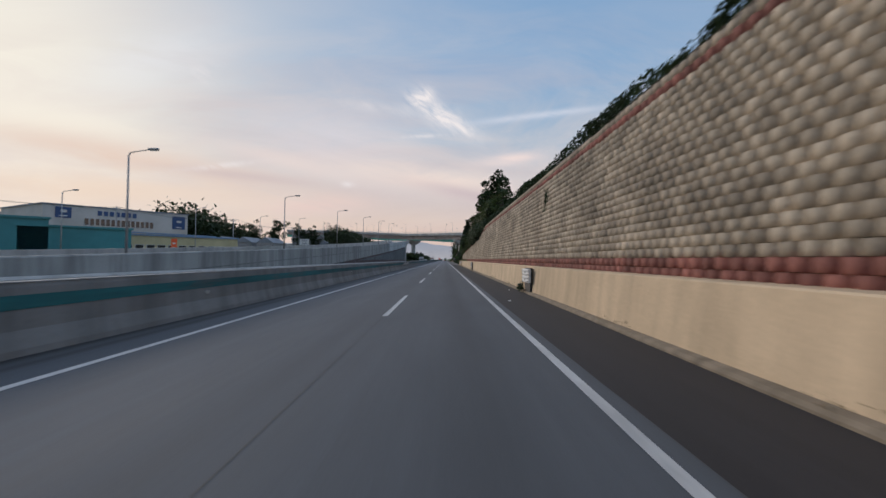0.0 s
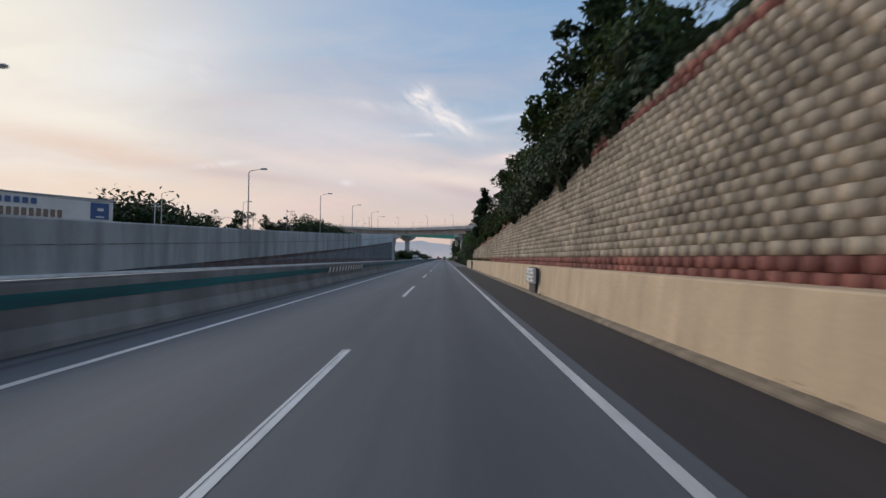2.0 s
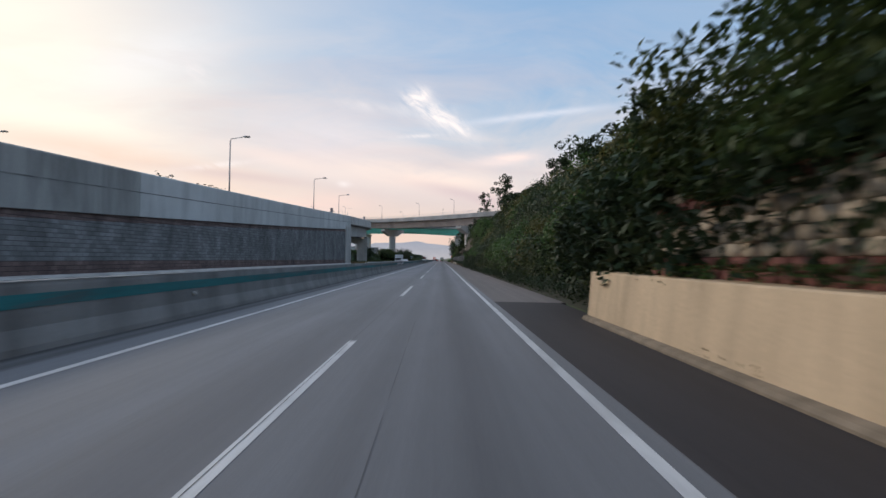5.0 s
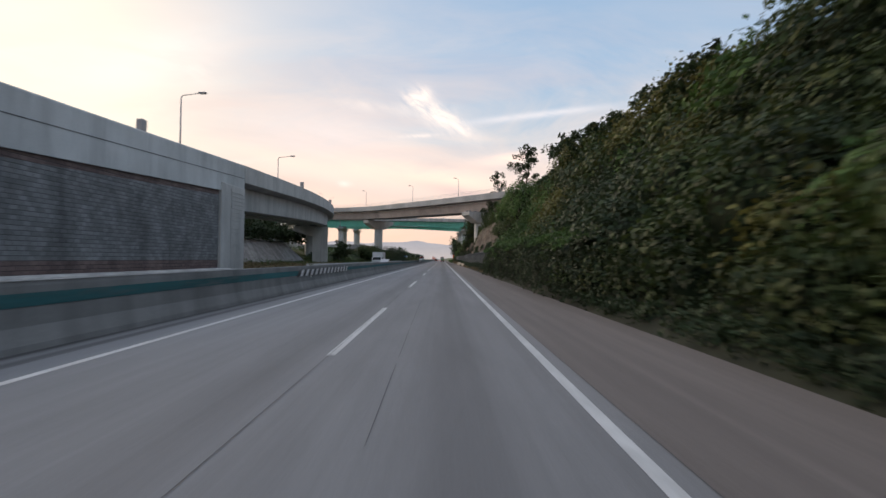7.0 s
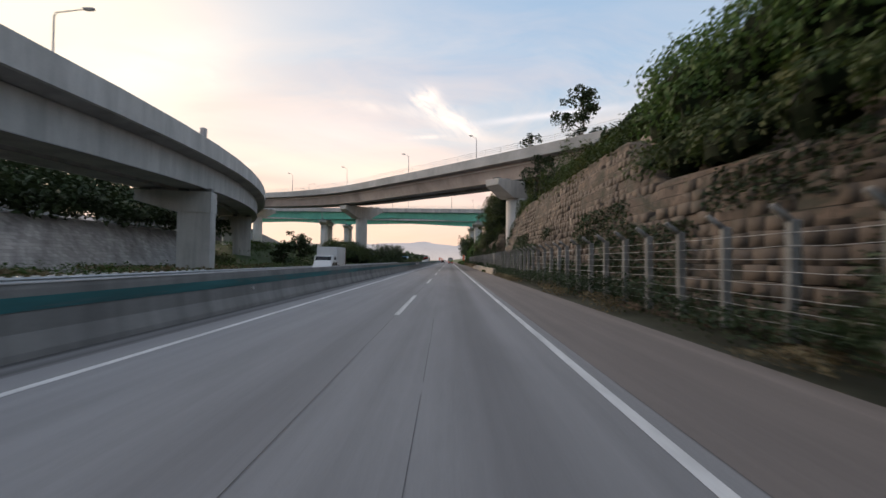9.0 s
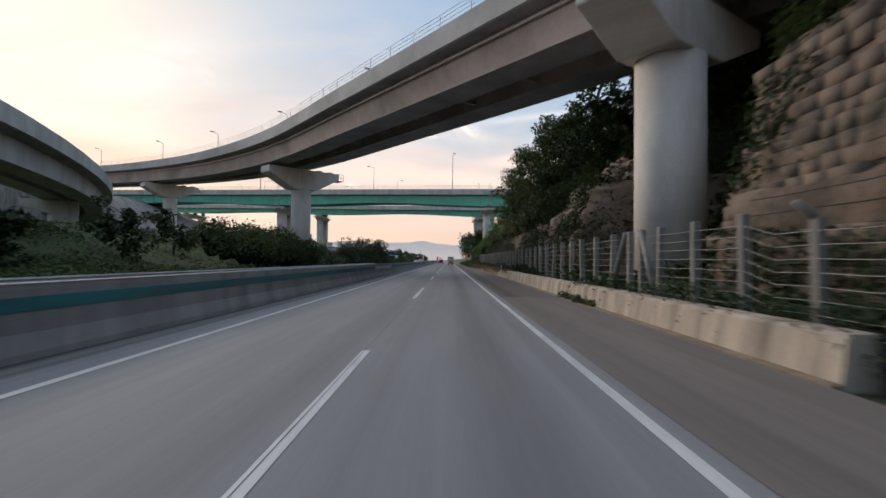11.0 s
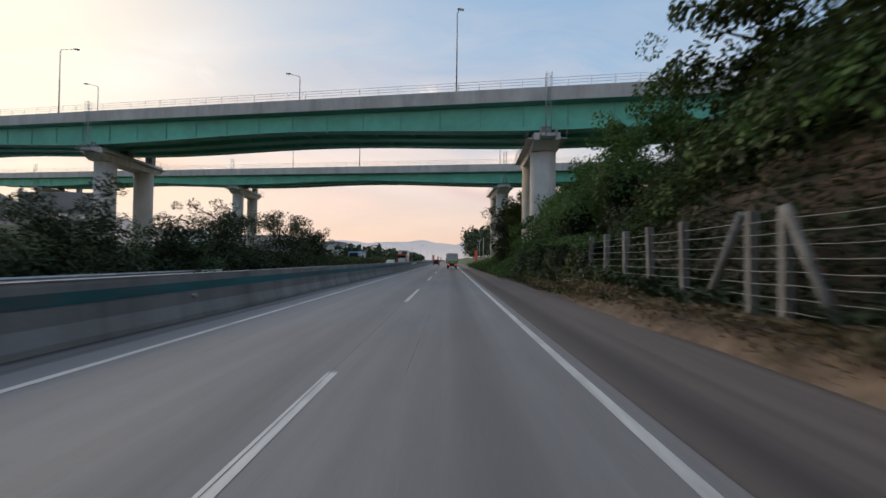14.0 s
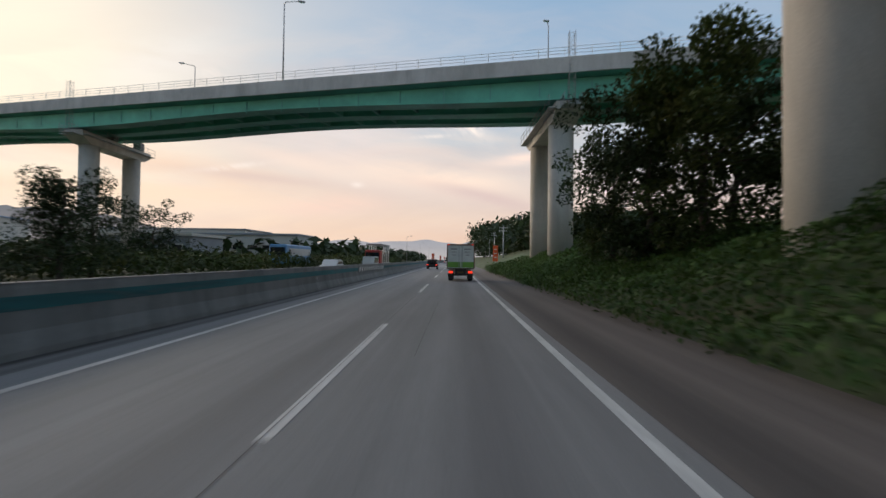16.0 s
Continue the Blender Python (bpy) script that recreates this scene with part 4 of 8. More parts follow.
def flyover(name, label, line, wide, girders, mats, deep, fence=(True, True), frames=5.0, bank=0.0, haunch=None):
    """line is the near (left) top edge of the parapet; the deck lies to its right. girders: (from, to) across."""
    m_par, m_side, m_soffit = mats
    sweep_on = lambda bm, sec, ln: sweep(bm, [(u, w + bank * u) for u, w in sec], ln)
    more = haunch or (lambda x: 0.0)
    deep_on = lambda bm, sec, ln: sweep(bm, lambda x: [(u, w + bank * u - (more(x) if w < -2.5 else 0.0)) for u, w in sec], ln)
    top = thing(name, label, "bridge")
    part("deck", sweep_on(bmesh.new(), [(0.0, -1.55), (0.0, -1.12), (wide, -1.12), (wide, -1.55), (wide - 1.5, -1.85), (1.5, -1.85)], line), m_soffit, top, "concrete deck slab with shade in its colour")
    for a, s, tag in ((0.0, 1, "near"), (wide, -1, "far")):
        part("parapet", sweep_on(bmesh.new(), [(a - 0.04 * s, -1.60), (a - 0.04 * s, -0.05), (a + 0.02 * s, 0.0), (a + 0.24 * s, 0.0), (a + 0.38 * s, -0.5), (a + 0.42 * s, -1.12), (a + 0.42 * s, -1.60)], line), m_par, top, "weathered concrete parapet")
    for a, b in girders:
        bm = deep_on(bmesh.new(), [(a, -1.86), (b, -1.86), (b - 0.12, -deep), (a + 0.12, -deep)], line)
        part("girder", bm, m_side, top, "deep girder")
        # thin plate in the underside tone, shade painted below the girder
        part("girder_bottom", deep_on(bmesh.new(), block_section(a + 0.02, b - 0.02, -deep - 0.05, -deep - 0.004), line), m_soffit, top, "girder underside darkened as in shade")
        part("flange", deep_on(bmesh.new(), block_section(a - 0.06, a + 0.0, -deep - 0.06, -deep + 0.10), line), m_side, top)
    if len(girders) > 1:
        total = 0.0
        for p, q in zip(line, line[1:]):
            total += math.hypot(q[0] - p[0], q[1] - p[1])
            if total < frames:
                continue
            total = 0.0
            c, s = math.cos(radians(p[3])), math.sin(radians(p[3]))
            for (a0, b0), (a1, b1) in zip(girders, girders[1:]):
                bm = bmesh.new()
                m = Matrix.Translation((p[0], p[1], p[2])) @ Matrix.Rotation(radians(p[3]), 4, "Z")
                box(bm, b0, a1, -0.15, 0.15, -deep + 0.5 + bank * b0, -2.0 + bank * b0, m=m)
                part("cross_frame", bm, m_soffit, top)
    for which, across in zip(fence, (0.12, wide - 0.12)):
        if which:
            rail_on(top, line, across, bank * across, 1.0)
    return top


def at_line(line, k, across, up=0.0):
    x, y, z, deg = line[k]
    return Vector((x + across * math.cos(radians(deg)), y + across * math.sin(radians(deg)), z + up)), deg


def round_pier(parent, col, r, foot, z_cap, z_top, deg, half, name="pier", mat=None, off=0.0):
    """A round column under a hammerhead cap set across the deck."""
    mat = mat or M_PIER
    bm = bmesh.new()
    rod(bm, (col[0], col[1], foot), (col[0], col[1], z_cap + 0.05), r, r, 40)
    part(name + "_column", bm, mat, parent, "smooth round concrete column", smooth=False)
    m = Matrix.Translation((col[0], col[1], 0)) @ Matrix.Rotation(radians(deg), 4, "Z") @ Matrix.Translation((off, 0, 0))
    bm = bmesh.new()
    prof = [(-half, z_top), (-half, z_top - 0.95), (-r - off - 0.5, z_cap), (r - off + 0.5, z_cap), (half, z_top - 0.95), (half, z_top)]
    f = [bm.verts.new(m @ Vector((u, -r * 0.95, w))) for u, w in prof]
    b = [bm.verts.new(m @ Vector((u, r * 0.95, w))) for u, w in prof]
    bm.faces.new(f), bm.faces.new(b[::-1])
    for i in range(6):
        j = (i + 1) % 6
        bm.faces.new((f[i], b[i], b[j], f[j]))
    bmesh.ops.recalc_face_normals(bm, faces=bm.faces)
    bmesh.ops.bevel(bm, geom=list(bm.edges), offset=0.06, segments=1, affect="EDGES")
    part(name + "_cap", bm, mat, parent, "hammerhead concrete cap")
    for u in (-half + 1.0, -half + 3.0, half - 3.0, half - 1.0):
        bm = bmesh.new()
        box(bm, u - 0.45, u + 0.45, -0.45, 0.45, z_top, z_top + 0.32, m=m)
        part("bearing", bm, M_CONCDARK, parent, "bridge bearing block")
    return m


def walkway(parent, m, u0, u1, v, z, ladder=True):
    """A steel inspection walkway with rails round a cap's end, and a caged ladder up to the deck."""
    bm = bmesh.new()
    box(bm, min(u0, u1), max(u0, u1), v - 0.9, v + 0.9, z - 0.06, z, m=m)
    part("walkway", bm, M_STEEL, parent, "steel inspection walkway")
    bm = bmesh.new()
    for u in np.linspace(u0, u1, 4):
        for w in (-0.88, 0.88):
            rod(bm, m @ Vector((u, v + w, z)), m @ Vector((u, v + w, z + 1.1)), 0.03, sides=5)
    for h in (0.55, 1.1):
        for w in (-0.88, 0.88):
            rod(bm, m @ Vector((u0, v + w, z + h)), m @ Vector((u1, v + w, z + h)), 0.022, sides=5)
    part("walkway_rail", bm, M_STEEL, parent, "thin steel rail")
    if ladder:
        bm = bmesh.new()
        for du in (0.0, 0.55):
            rod(bm, m @ Vector((u1 - du, v, z)), m @ Vector((u1 - du, v, z + 6.6)), 0.035, sides=5)
        for i in range(21):
            rod(bm, m @ Vector((u1, v, z + 0.3 + 0.3 * i)), m @ Vector((u1 - 0.55, v, z + 0.3 + 0.3 * i)), 0.02, sides=4)
        part("ladder", bm, M_STEEL, parent, "caged steel ladder")


# the ramp that leaves the wall and swings away to the left
def ramp_edge():
    pts = []
    for i in range(5):
        y = 237.3 + i * 2.7
        pts.append((RX, y, float(ramp_top(y)), 0.0))
    R = 248.0
    for i in range(1, 46):
        th = i * 2.0
        s = R * radians(th)
        y = 248 + R * math.sin(radians(th))
        z = float(ramp_top(248)) + 0.0395 * s if s < 45 else float(ramp_top(293)) + 0.0395 * 45 * (1 - math.exp(-(s - 45) / 45))
        pts.append((RX - R * (1 - math.cos(radians(th))), y, z, th))
    return pts


ramp = ramp_edge()
RW = 9.3
ramp_left = [(x - RW * math.cos(radians(d)), y - RW * math.sin(radians(d)), z, d) for x, y, z, d in ramp]
west = flyover("ramp_flyover", "curved grey concrete ramp flyover with boxed girders", ramp_left, RW, [(1.3, 4.0), (5.3, 8.0)], (M_CONC, M_CONC, M_SOFFIT), 4.0, fence=(False, False))


def flat_pier(parent, c, deg, z_top, wide, off):
    """A wall-like square column with a cap reaching to one side."""
    m = Matrix.Translation((c[0], c[1], 0)) @ Matrix.Rotation(radians(deg), 4, "Z")
    part("pier_column", box(bmesh.new(), -1.5, 1.5, -1.0, 1.0, -0.3, z_top - 1.4, 0.05, m), M_CONC, parent, "square concrete column")
    bm = bmesh.new()
    prof = [(-wide, z_top), (-wide, z_top - 1.0), (-1.55, z_top - 2.0), (1.55, z_top - 2.0), (1.55, z_top)]
    f = [bm.verts.new(m @ Vector((u, -1.1, w))) for u, w in prof]
    b = [bm.verts.new(m @ Vector((u, 1.1, w))) for u, w in prof]
    bm.faces.new(f), bm.faces.new(b[::-1])
    for i in range(5):
        bm.faces.new((f[i], b[i], b[(i + 1) % 5], f[(i + 1) % 5]))
    bmesh.ops.recalc_face_normals(bm, faces=bm.faces)
    part("pier_cap", bm, M_CONC, parent, "cantilevered concrete cap")
    for u in (-wide + 0.6, -1.2, 1.0):
        part("bearing", box(bmesh.new(), u - 0.4, u + 0.4, -0.4, 0.4, z_top, z_top + 0.4, m=m), M_CONCDARK, parent, "bearing block")


flat_pier(west, (-23.2, 293.2), 12, 7.95, 5.2, 0)
flat_pier(west, (-36.0, 334.0), 24, 9.0, 5.2, 0)
flat_pier(west, (-55.0, 371.0), 34, 9.6, 5.2, 0)

# the flyover that comes out of the hill, crosses the road and swings left
near_edge = curve_line([(46, 268, 18.0), (23, 306, 18.6), (5.8, 329.0, 19.0), (-10.0, 350.0, 19.6), (-26.6, 371.8, 20.4), (-45, 391, 21.6), (-69, 411, 23.4), (-100, 430, 25.2), (-140, 447, 26.5)], 72)
cross = flyover("curved_flyover", "curved motorway flyover with brownish concrete girders", near_edge, 10.9, [(1.2, 4.2), (6.7, 9.7)], (M_CONC, M_RUST, M_SOFFIT), 4.35, frames=4.5, bank=0.03)
pipe = bmesh.new()
for p, q in zip(near_edge, near_edge[1:]):
    a = Vector((p[0] + 1.0 * math.cos(radians(p[3])), p[1] + 1.0 * math.sin(radians(p[3])), p[2] - 2.15))
    b = Vector((q[0] + 1.0 * math.cos(radians(q[3])), q[1] + 1.0 * math.sin(radians(q[3])), q[2] - 2.15))
    rod(pipe, a, b, 0.09, sides=6, caps=False)
part("drain_pipe", pipe, M_PIER, cross, "pale drain pipe along the girder")
round_pier(cross, (12.0, 322.8), 1.6, 0.0, 11.3, 14.0, 36, 5.6, off=0.5)
mm = round_pier(cross, (-22.0, 376.8), 1.5, -0.3, 12.4, 15.5, 45, 6.0)
walkway(cross, mm, 6.0, 7.4, 0.4, 14.6, False)
mm = round_pier(cross, (-65.0, 415.6), 1.5, 0.0, 15.6, 18.6, 50, 6.0)
walkway(cross, mm, 6.0, 7.4, 0.4, 17.7, False)
round_pier(cross, (-108.0, 441.0), 1.5, 0.0, 17.6, 20.6, 58, 6.0)


# the paved slope on which the curved flyover's far end rests
cone = bmesh.new()
sweep(cone, [(-128, -0.5), (-128, 21.0), (-104, 20.6), (-66, 3.0), (-62, -0.5)], [(0, y, 0, 0.0) for y in (424, 440, 458, 480)])
solo("revetment", cone, M_CONCDARK, "high grey paved slope below the curved flyover's end", "retaining slope", kind="structure")


# two green steel-girder flyovers straight across the road
def green_bridge(label, x0, y0, z0, slope_y, slope_z, wide, piers, r, deep, bank, gap):
    """x0, y0, z0: a point of the near parapet's top edge; the bridge runs away to the left."""
    head = math.degrees(math.atan2(1, slope_y))
    pts = []
    for i in range(45):
        x = 70 - 5.0 * i
        pts.append((x, y0 - slope_y * (x - x0), z0 - slope_z * (x - x0), head))
    girders = [(1.3, 3.9), (wide / 2 - 1.3, wide / 2 + 1.3), (wide - 3.9, wide - 1.3)]
    top = flyover("green_flyover", label, pts, wide, girders, (M_CONC, M_GREEN, M_GREENSHADE), deep, frames=5.0, bank=bank, haunch=lambda x: 0.4 * math.cos(2 * math.pi * (x - piers[0][0][0]) / (piers[0][0][0] - piers[1][0][0])))
    rib = mesh_of("stiffener", one_box(1.24, 1.31, -0.06, 0.06, -deep + 0.1, -1.9), M_GREENSHADE)
    for x, y, z, _ in pts:
        ob = new("stiffener", rib)
        ob.matrix_world = Matrix.Translation((x, y, z)) @ Matrix.Rotation(radians(head), 4, "Z")
        ob.parent = top
    for (xa, ya), (xb, yb), foot in piers:
        zt = z0 - slope_z * (xa - x0) - deep - gap
        for x, y in ((xa, ya), (xb, yb)):
            bm = bmesh.new()
            rod(bm, (x, y, foot), (x, y, zt - 1.6), r, r, 36)
            part("pier_column", bm, M_PIER, top, "smooth round concrete column")
        turn = math.degrees(math.atan2(yb - ya, xb - xa))
        m = Matrix.Translation(((xa + xb) / 2, (ya + yb) / 2, 0)) @ Matrix.Rotation(radians(turn), 4, "Z")
        half = math.hypot(xb - xa, yb - ya) / 2
        bm = bmesh.new()
        prof = [(-half - 3.4, zt), (-half - 3.4, zt - 0.8), (-half - r - 0.2, zt - 1.7), (half + r + 0.2, zt - 1.7), (half + 3.4, zt - 0.8), (half + 3.4, zt)]
        f = [bm.verts.new(m @ Vector((u, -r * 0.98, w))) for u, w in prof]
        b = [bm.verts.new(m @ Vector((u, r * 0.98, w))) for u, w in prof]
        bm.faces.new(f), bm.faces.new(b[::-1])
        for i in range(6):
            bm.faces.new((f[i], b[i], b[(i + 1) % 6], f[(i + 1) % 6]))
        bmesh.ops.recalc_face_normals(bm, faces=bm.faces)
        part("pier_cap", bm, M_PIER, top, "concrete pier cap beam")
        for u in (-half - 2.0, 0.0, half + 2.0):
            part("bearing", box(bmesh.new(), u - 0.6, u + 0.6, -0.6, 0.6, zt, zt + gap - 0.05 + bank * (u + half + 3.4), m=m), M_CONCDARK, top, "bearing block")
        walkway(top, m, -half - 5.0, -half - 3.4, 0.0, zt - 0.7, False)
        for s in (-1, 1):
            bm = bmesh.new()
            for u in np.linspace(-half - 3.4, half + 3.4, 9):
                rod(bm, m @ Vector((u, s * (r + 0.7), zt - 0.6)), m @ Vector((u, s * (r + 0.7), zt + 0.6)), 0.03, sides=5)
            for h in (0.0, 0.6):
                rod(bm, m @ Vector((-half - 3.4, s * (r + 0.7), zt + h)), m @ Vector((half + 3.4, s * (r + 0.7), zt + h)), 0.03, sides=5)
            box(bm, -half - 3.4, half + 3.4, min(s * r, s * (r + 0.75)), max(s * r, s * (r + 0.75)), zt - 0.7, zt - 0.62, m=m)
            part("walkway_rail", bm, M_STEEL, top, "steel inspection walkway and rail along the cap")
        bm = bmesh.new()
        base = m @ Vector((-half - 4.3, 0, zt - 0.7))
        for du in (-0.3, 0.3):
            for dv in (-0.3, 0.3):
                rod(bm, base + Vector((du, dv, 0)), base + Vector((du, dv, 7.4)), 0.03, sides=4)
        for i in range(16):
            z = base.z + 0.45 * i + 0.3
            for a, b in (((-0.3, -0.3), (0.3, -0.3)), ((0.3, -0.3), (0.3, 0.3)), ((0.3, 0.3), (-0.3, 0.3)), ((-0.3, 0.3), (-0.3, -0.3))):
                rod(bm, (base.x + a[0], base.y + a[1], z), (base.x + b[0], base.y + b[1], z + 0.2), 0.02, sides=4)
        part("ladder", bm, M_STEEL, top, "caged steel ladder")
    return top


green_bridge("sea-green steel girder flyover on round concrete piers", 2.7, 440.0, 22.0, 0.245, 0.022, 16.5, [((13.0, 441.3), (13.4, 450.6), 0.0), ((-52.5, 457.5), (-53.0, 468.0), -0.3), ((-118, 474), (-117, 485), -0.3)], 1.55, 4.35, 0.06, 0.9)
green_bridge("second sea-green steel girder flyover on round piers", 13.0, 484.5, 22.0, 0.29, 0.028, 16.5, [((13.1, 489.0), (12.8, 499.5), 0.0), ((-53.5, 508.5), (-54.0, 519.0), -0.3), ((-120, 528), (-120, 539), -0.3)], 1.35, 3.5, 0.07, 0.6)


# ---------------------------------------------------------------- lamp posts
def lamp_post(x, y, foot, top, arm, group, deg=0.0, label="tall grey steel street lamp with one curved arm"):
    """arm: how far the head reaches out to the right (negative: left)."""
    ob = thing("street_lamp", label, "street lamp", (x, y, foot), group)
    bm = bmesh.new()
    rod(bm, (x, y, foot), (x, y, top - 0.35), 0.11, 0.065, 10)
    part("post", bm, M_POLE, ob)
    part("base_plate", one_box(x - 0.2, x + 0.2, y - 0.2, y + 0.2, foot, foot + 0.12), M_STEEL, ob)
    m = Matrix.Translation((x, y, top)) @ Matrix.Rotation(radians(deg), 4, "Z")
    bm = bmesh.new()
    s = 1 if arm > 0 else -1
    rod(bm, m @ Vector((0, 0, -0.4)), m @ Vector((0.15 * s, 0, -0.12)), 0.06, 0.05, 8)
    rod(bm, m @ Vector((0.15 * s, 0, -0.12)), m @ Vector((arm - 0.5 * s, 0, 0.14)), 0.05, 0.04, 8)
    part("arm", bm, M_POLE, ob)
    bm = bmesh.new()
    box(bm, min(arm - 0.6 * s, arm + 0.25 * s), max(arm - 0.6 * s, arm + 0.25 * s), -0.16, 0.16, 0.08, 0.26, 0.06, m)
    head = part("lamp_head", bm, M_LAMP, ob)
    bm = bmesh.new()
    box(bm, min(arm - 0.45 * s, arm + 0.15 * s), max(arm - 0.45 * s, arm + 0.15 * s), -0.11, 0.11, 0.045, 0.085, 0.0, m)
    part("lens", bm, M_LENS, head, "pale lamp glass")
    return ob


for y, top in ((7.5, 8.9), (46, 10.2), (85.5, 11.5), (124.5, 13.0), (162.5, 14.7), (198.5, 16.2)):
    lamp_post(-24.3, y, float(ramp_top(y)) - 1.2, top, 2.2, "lamps along the climbing ramp")
for y, top in ((242.6, 18.4), (281.4, 19.9)):
    lamp_post(-25.4 if y < 260 else -28.2, y, float(ramp_top(y)) - 1.2, top, 2.4 if y < 260 else 2.8, "lamps along the climbing ramp")
for k in (16, 22, 28):
    p, dg = at_line(ramp_left, k, 0.6, -1.1)
    lamp_post(p.x, p.y, p.z, p.z + 8.6, 2.3, "lamps along the climbing ramp", dg)
for y, top in ((40, 9.8), (80, 11.3), (120, 12.8), (160, 14.4), (201, 17.1), (240, 18)):
    lamp_post(-56.2, y, -0.2, top, 2.2, "lamps along a farther road")
for i, k in enumerate((23, 30, 38, 46, 53, 61)):
    p, dg = at_line(near_edge, k, 10.7, 0.3)
    lamp_post(p.x, p.y, p.z - 1.0, p.z + 7.1, -1.6, "lamps along the curved flyover", dg)
for x, y, foot, top, arm in ((2.3, 440.7, 21.0, 32.2, 0.6), (-23.8, 463.0, 21.4, 32.3, -2.0), (-59, 456.0, 22.5, 33.6, 2.4), (-66, 474.0, 22.5, 34.2, -2.2), (37, 449, 20, 32, -2),
                             (-19.4, 494.8, 22.2, 33.0, 2.2), (13.6, 499.4, 21.0, 32.6, -0.5), (-41.7, 516.0, 22.8, 33.4, -2.2), (-79, 512.5, 23.8, 35.0, 2.2), (-97, 532.0, 24.6, 36.0, -2.2)):
    lamp_post(x, y, foot, top, arm, "lamps on the green flyovers", 14)
for x, y in ((-17.0, 222.5), (-17.0, 258.0), (-20.0, 288.0)):          # small boxes on the ramp's parapet
    z = float(ramp_top(y))
    ob = thing("junction_box", "small grey metal box on the concrete parapet", "junction box", (x, y, z))
    part("case", one_box(x - 0.3, x + 0.1, y - 0.25, y + 0.25, z + 0.12, z + 0.85, 0.02), M_LAMP, ob)
    part("bracket", one_box(x - 0.15, x, y - 0.06, y + 0.06, z, z + 0.12), M_STEEL, ob)
# ---------------------------------------------------------------- far ridges
def ridge(name, label, y, span, heights, mat, rough=0.06):
    """A range of hills across the view: heights at even steps from left to right, broken up by noise."""
    us = np.linspace(span[0], span[1], 160)
    hs = np.interp(us, np.linspace(span[0], span[1], len(heights)), heights)
    hs = hs * (1 + rough * (value_noise(us * 60 / (span[1] - span[0]), us * 0, 3) - 0.5) * 2 + rough * 0.5 * (value_noise(us * 160 / (span[1] - span[0]), us * 0, 8) - 0.5))
    bm = bmesh.new()
    rows = []
    for u, h in zip(us, hs):
        rows.append([bm.verts.new((u, y + d, z)) for d, z in ((-0.6 * h, -2.0), (-0.35 * h, 0.45 * h), (-0.12 * h, 0.86 * h), (0.0, h), (0.3 * h, 0.5 * h), (0.6 * h, -2.0))])
    for a, b in zip(rows, rows[1:]):
        for i in range(5):
            bm.faces.new((a[i], b[i], b[i + 1], a[i + 1]))
    solo(name, bm, mat, label, "mountain", kind="structure", smooth=True)


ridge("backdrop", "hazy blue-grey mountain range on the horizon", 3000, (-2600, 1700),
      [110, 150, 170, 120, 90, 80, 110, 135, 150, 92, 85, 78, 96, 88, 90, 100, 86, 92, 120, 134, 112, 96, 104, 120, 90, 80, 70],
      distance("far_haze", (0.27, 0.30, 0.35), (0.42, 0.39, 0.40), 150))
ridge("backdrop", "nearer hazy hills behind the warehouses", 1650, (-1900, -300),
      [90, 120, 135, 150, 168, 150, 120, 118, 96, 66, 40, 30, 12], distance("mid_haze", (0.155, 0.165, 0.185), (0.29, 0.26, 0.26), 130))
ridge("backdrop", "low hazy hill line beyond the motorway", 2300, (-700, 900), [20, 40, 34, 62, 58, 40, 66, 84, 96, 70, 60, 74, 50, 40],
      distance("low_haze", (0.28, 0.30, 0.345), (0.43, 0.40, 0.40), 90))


# ---------------------------------------------------------------- shrubs, ivy and grass
def scatter(n, x0, x1, y0, y1, keep):
    """n places in a box for which keep(x, y) exceeds chance."""
    x, y = RNG.uniform(x0, x1, n), RNG.uniform(y0, y1, n)
    ok = RNG.uniform(0, 1, n) < keep(x, y)
    return x[ok], y[ok]


def thicket(name, label, n, area, keep, thick, size, mat, base=None, droop=0.0):
    """Leaves over a bank, gathered into lumps that swell up from the ground."""
    x, y = scatter(n, *area, keep)
    lump = value_noise(x * 0.42, y * 0.42, 11) * 0.6 + value_noise(x * 1.3, y * 1.3, 12) * 0.4
    tall = thick(x, y) * (0.25 + 1.15 * lump)
    u = RNG.beta(2.2, 0.9, len(x))
    z0 = land(x, y) if base is None else base(x, y)
    z = z0 + tall * u - droop * RNG.uniform(0, 1, len(x))
    at = np.stack([x - 0.35 * tall * u * (value_noise(x * 0.8, y * 0.8, 14) - 0.2), y + RNG.normal(0, 0.1, len(x)), z], 1)
    s = RNG.uniform(*size, len(x)) * np.clip(0.75 + 0.03 * np.abs(x - 2), 0.8, 1.8)
    ob = new(name, leaf_mesh(name, at, s, mat))
    tagged(ob, label, "shrubs", kind="stuff")
    return ob


ramp_in = lambda y, a, b: ease(y, a, a + 4) * ease(y, b, b - 4)
# the overgrown cutting after the wall
slope_at = lambda x, y: np.clip(land(x, y), 0, None)
thicket("bank_shrubs", "dark green scrub along the top of the cutting", 26000, (13, 30, 250, 345), lambda x, y: 0.95 * (x > 15.5), lambda x, y: 1.5 + 0.8 * value_noise(x * 0.2, y * 0.2, 21) + 2.0 * ease(y, 308, 325), (0.17, 0.34), M_LEAFDARK)
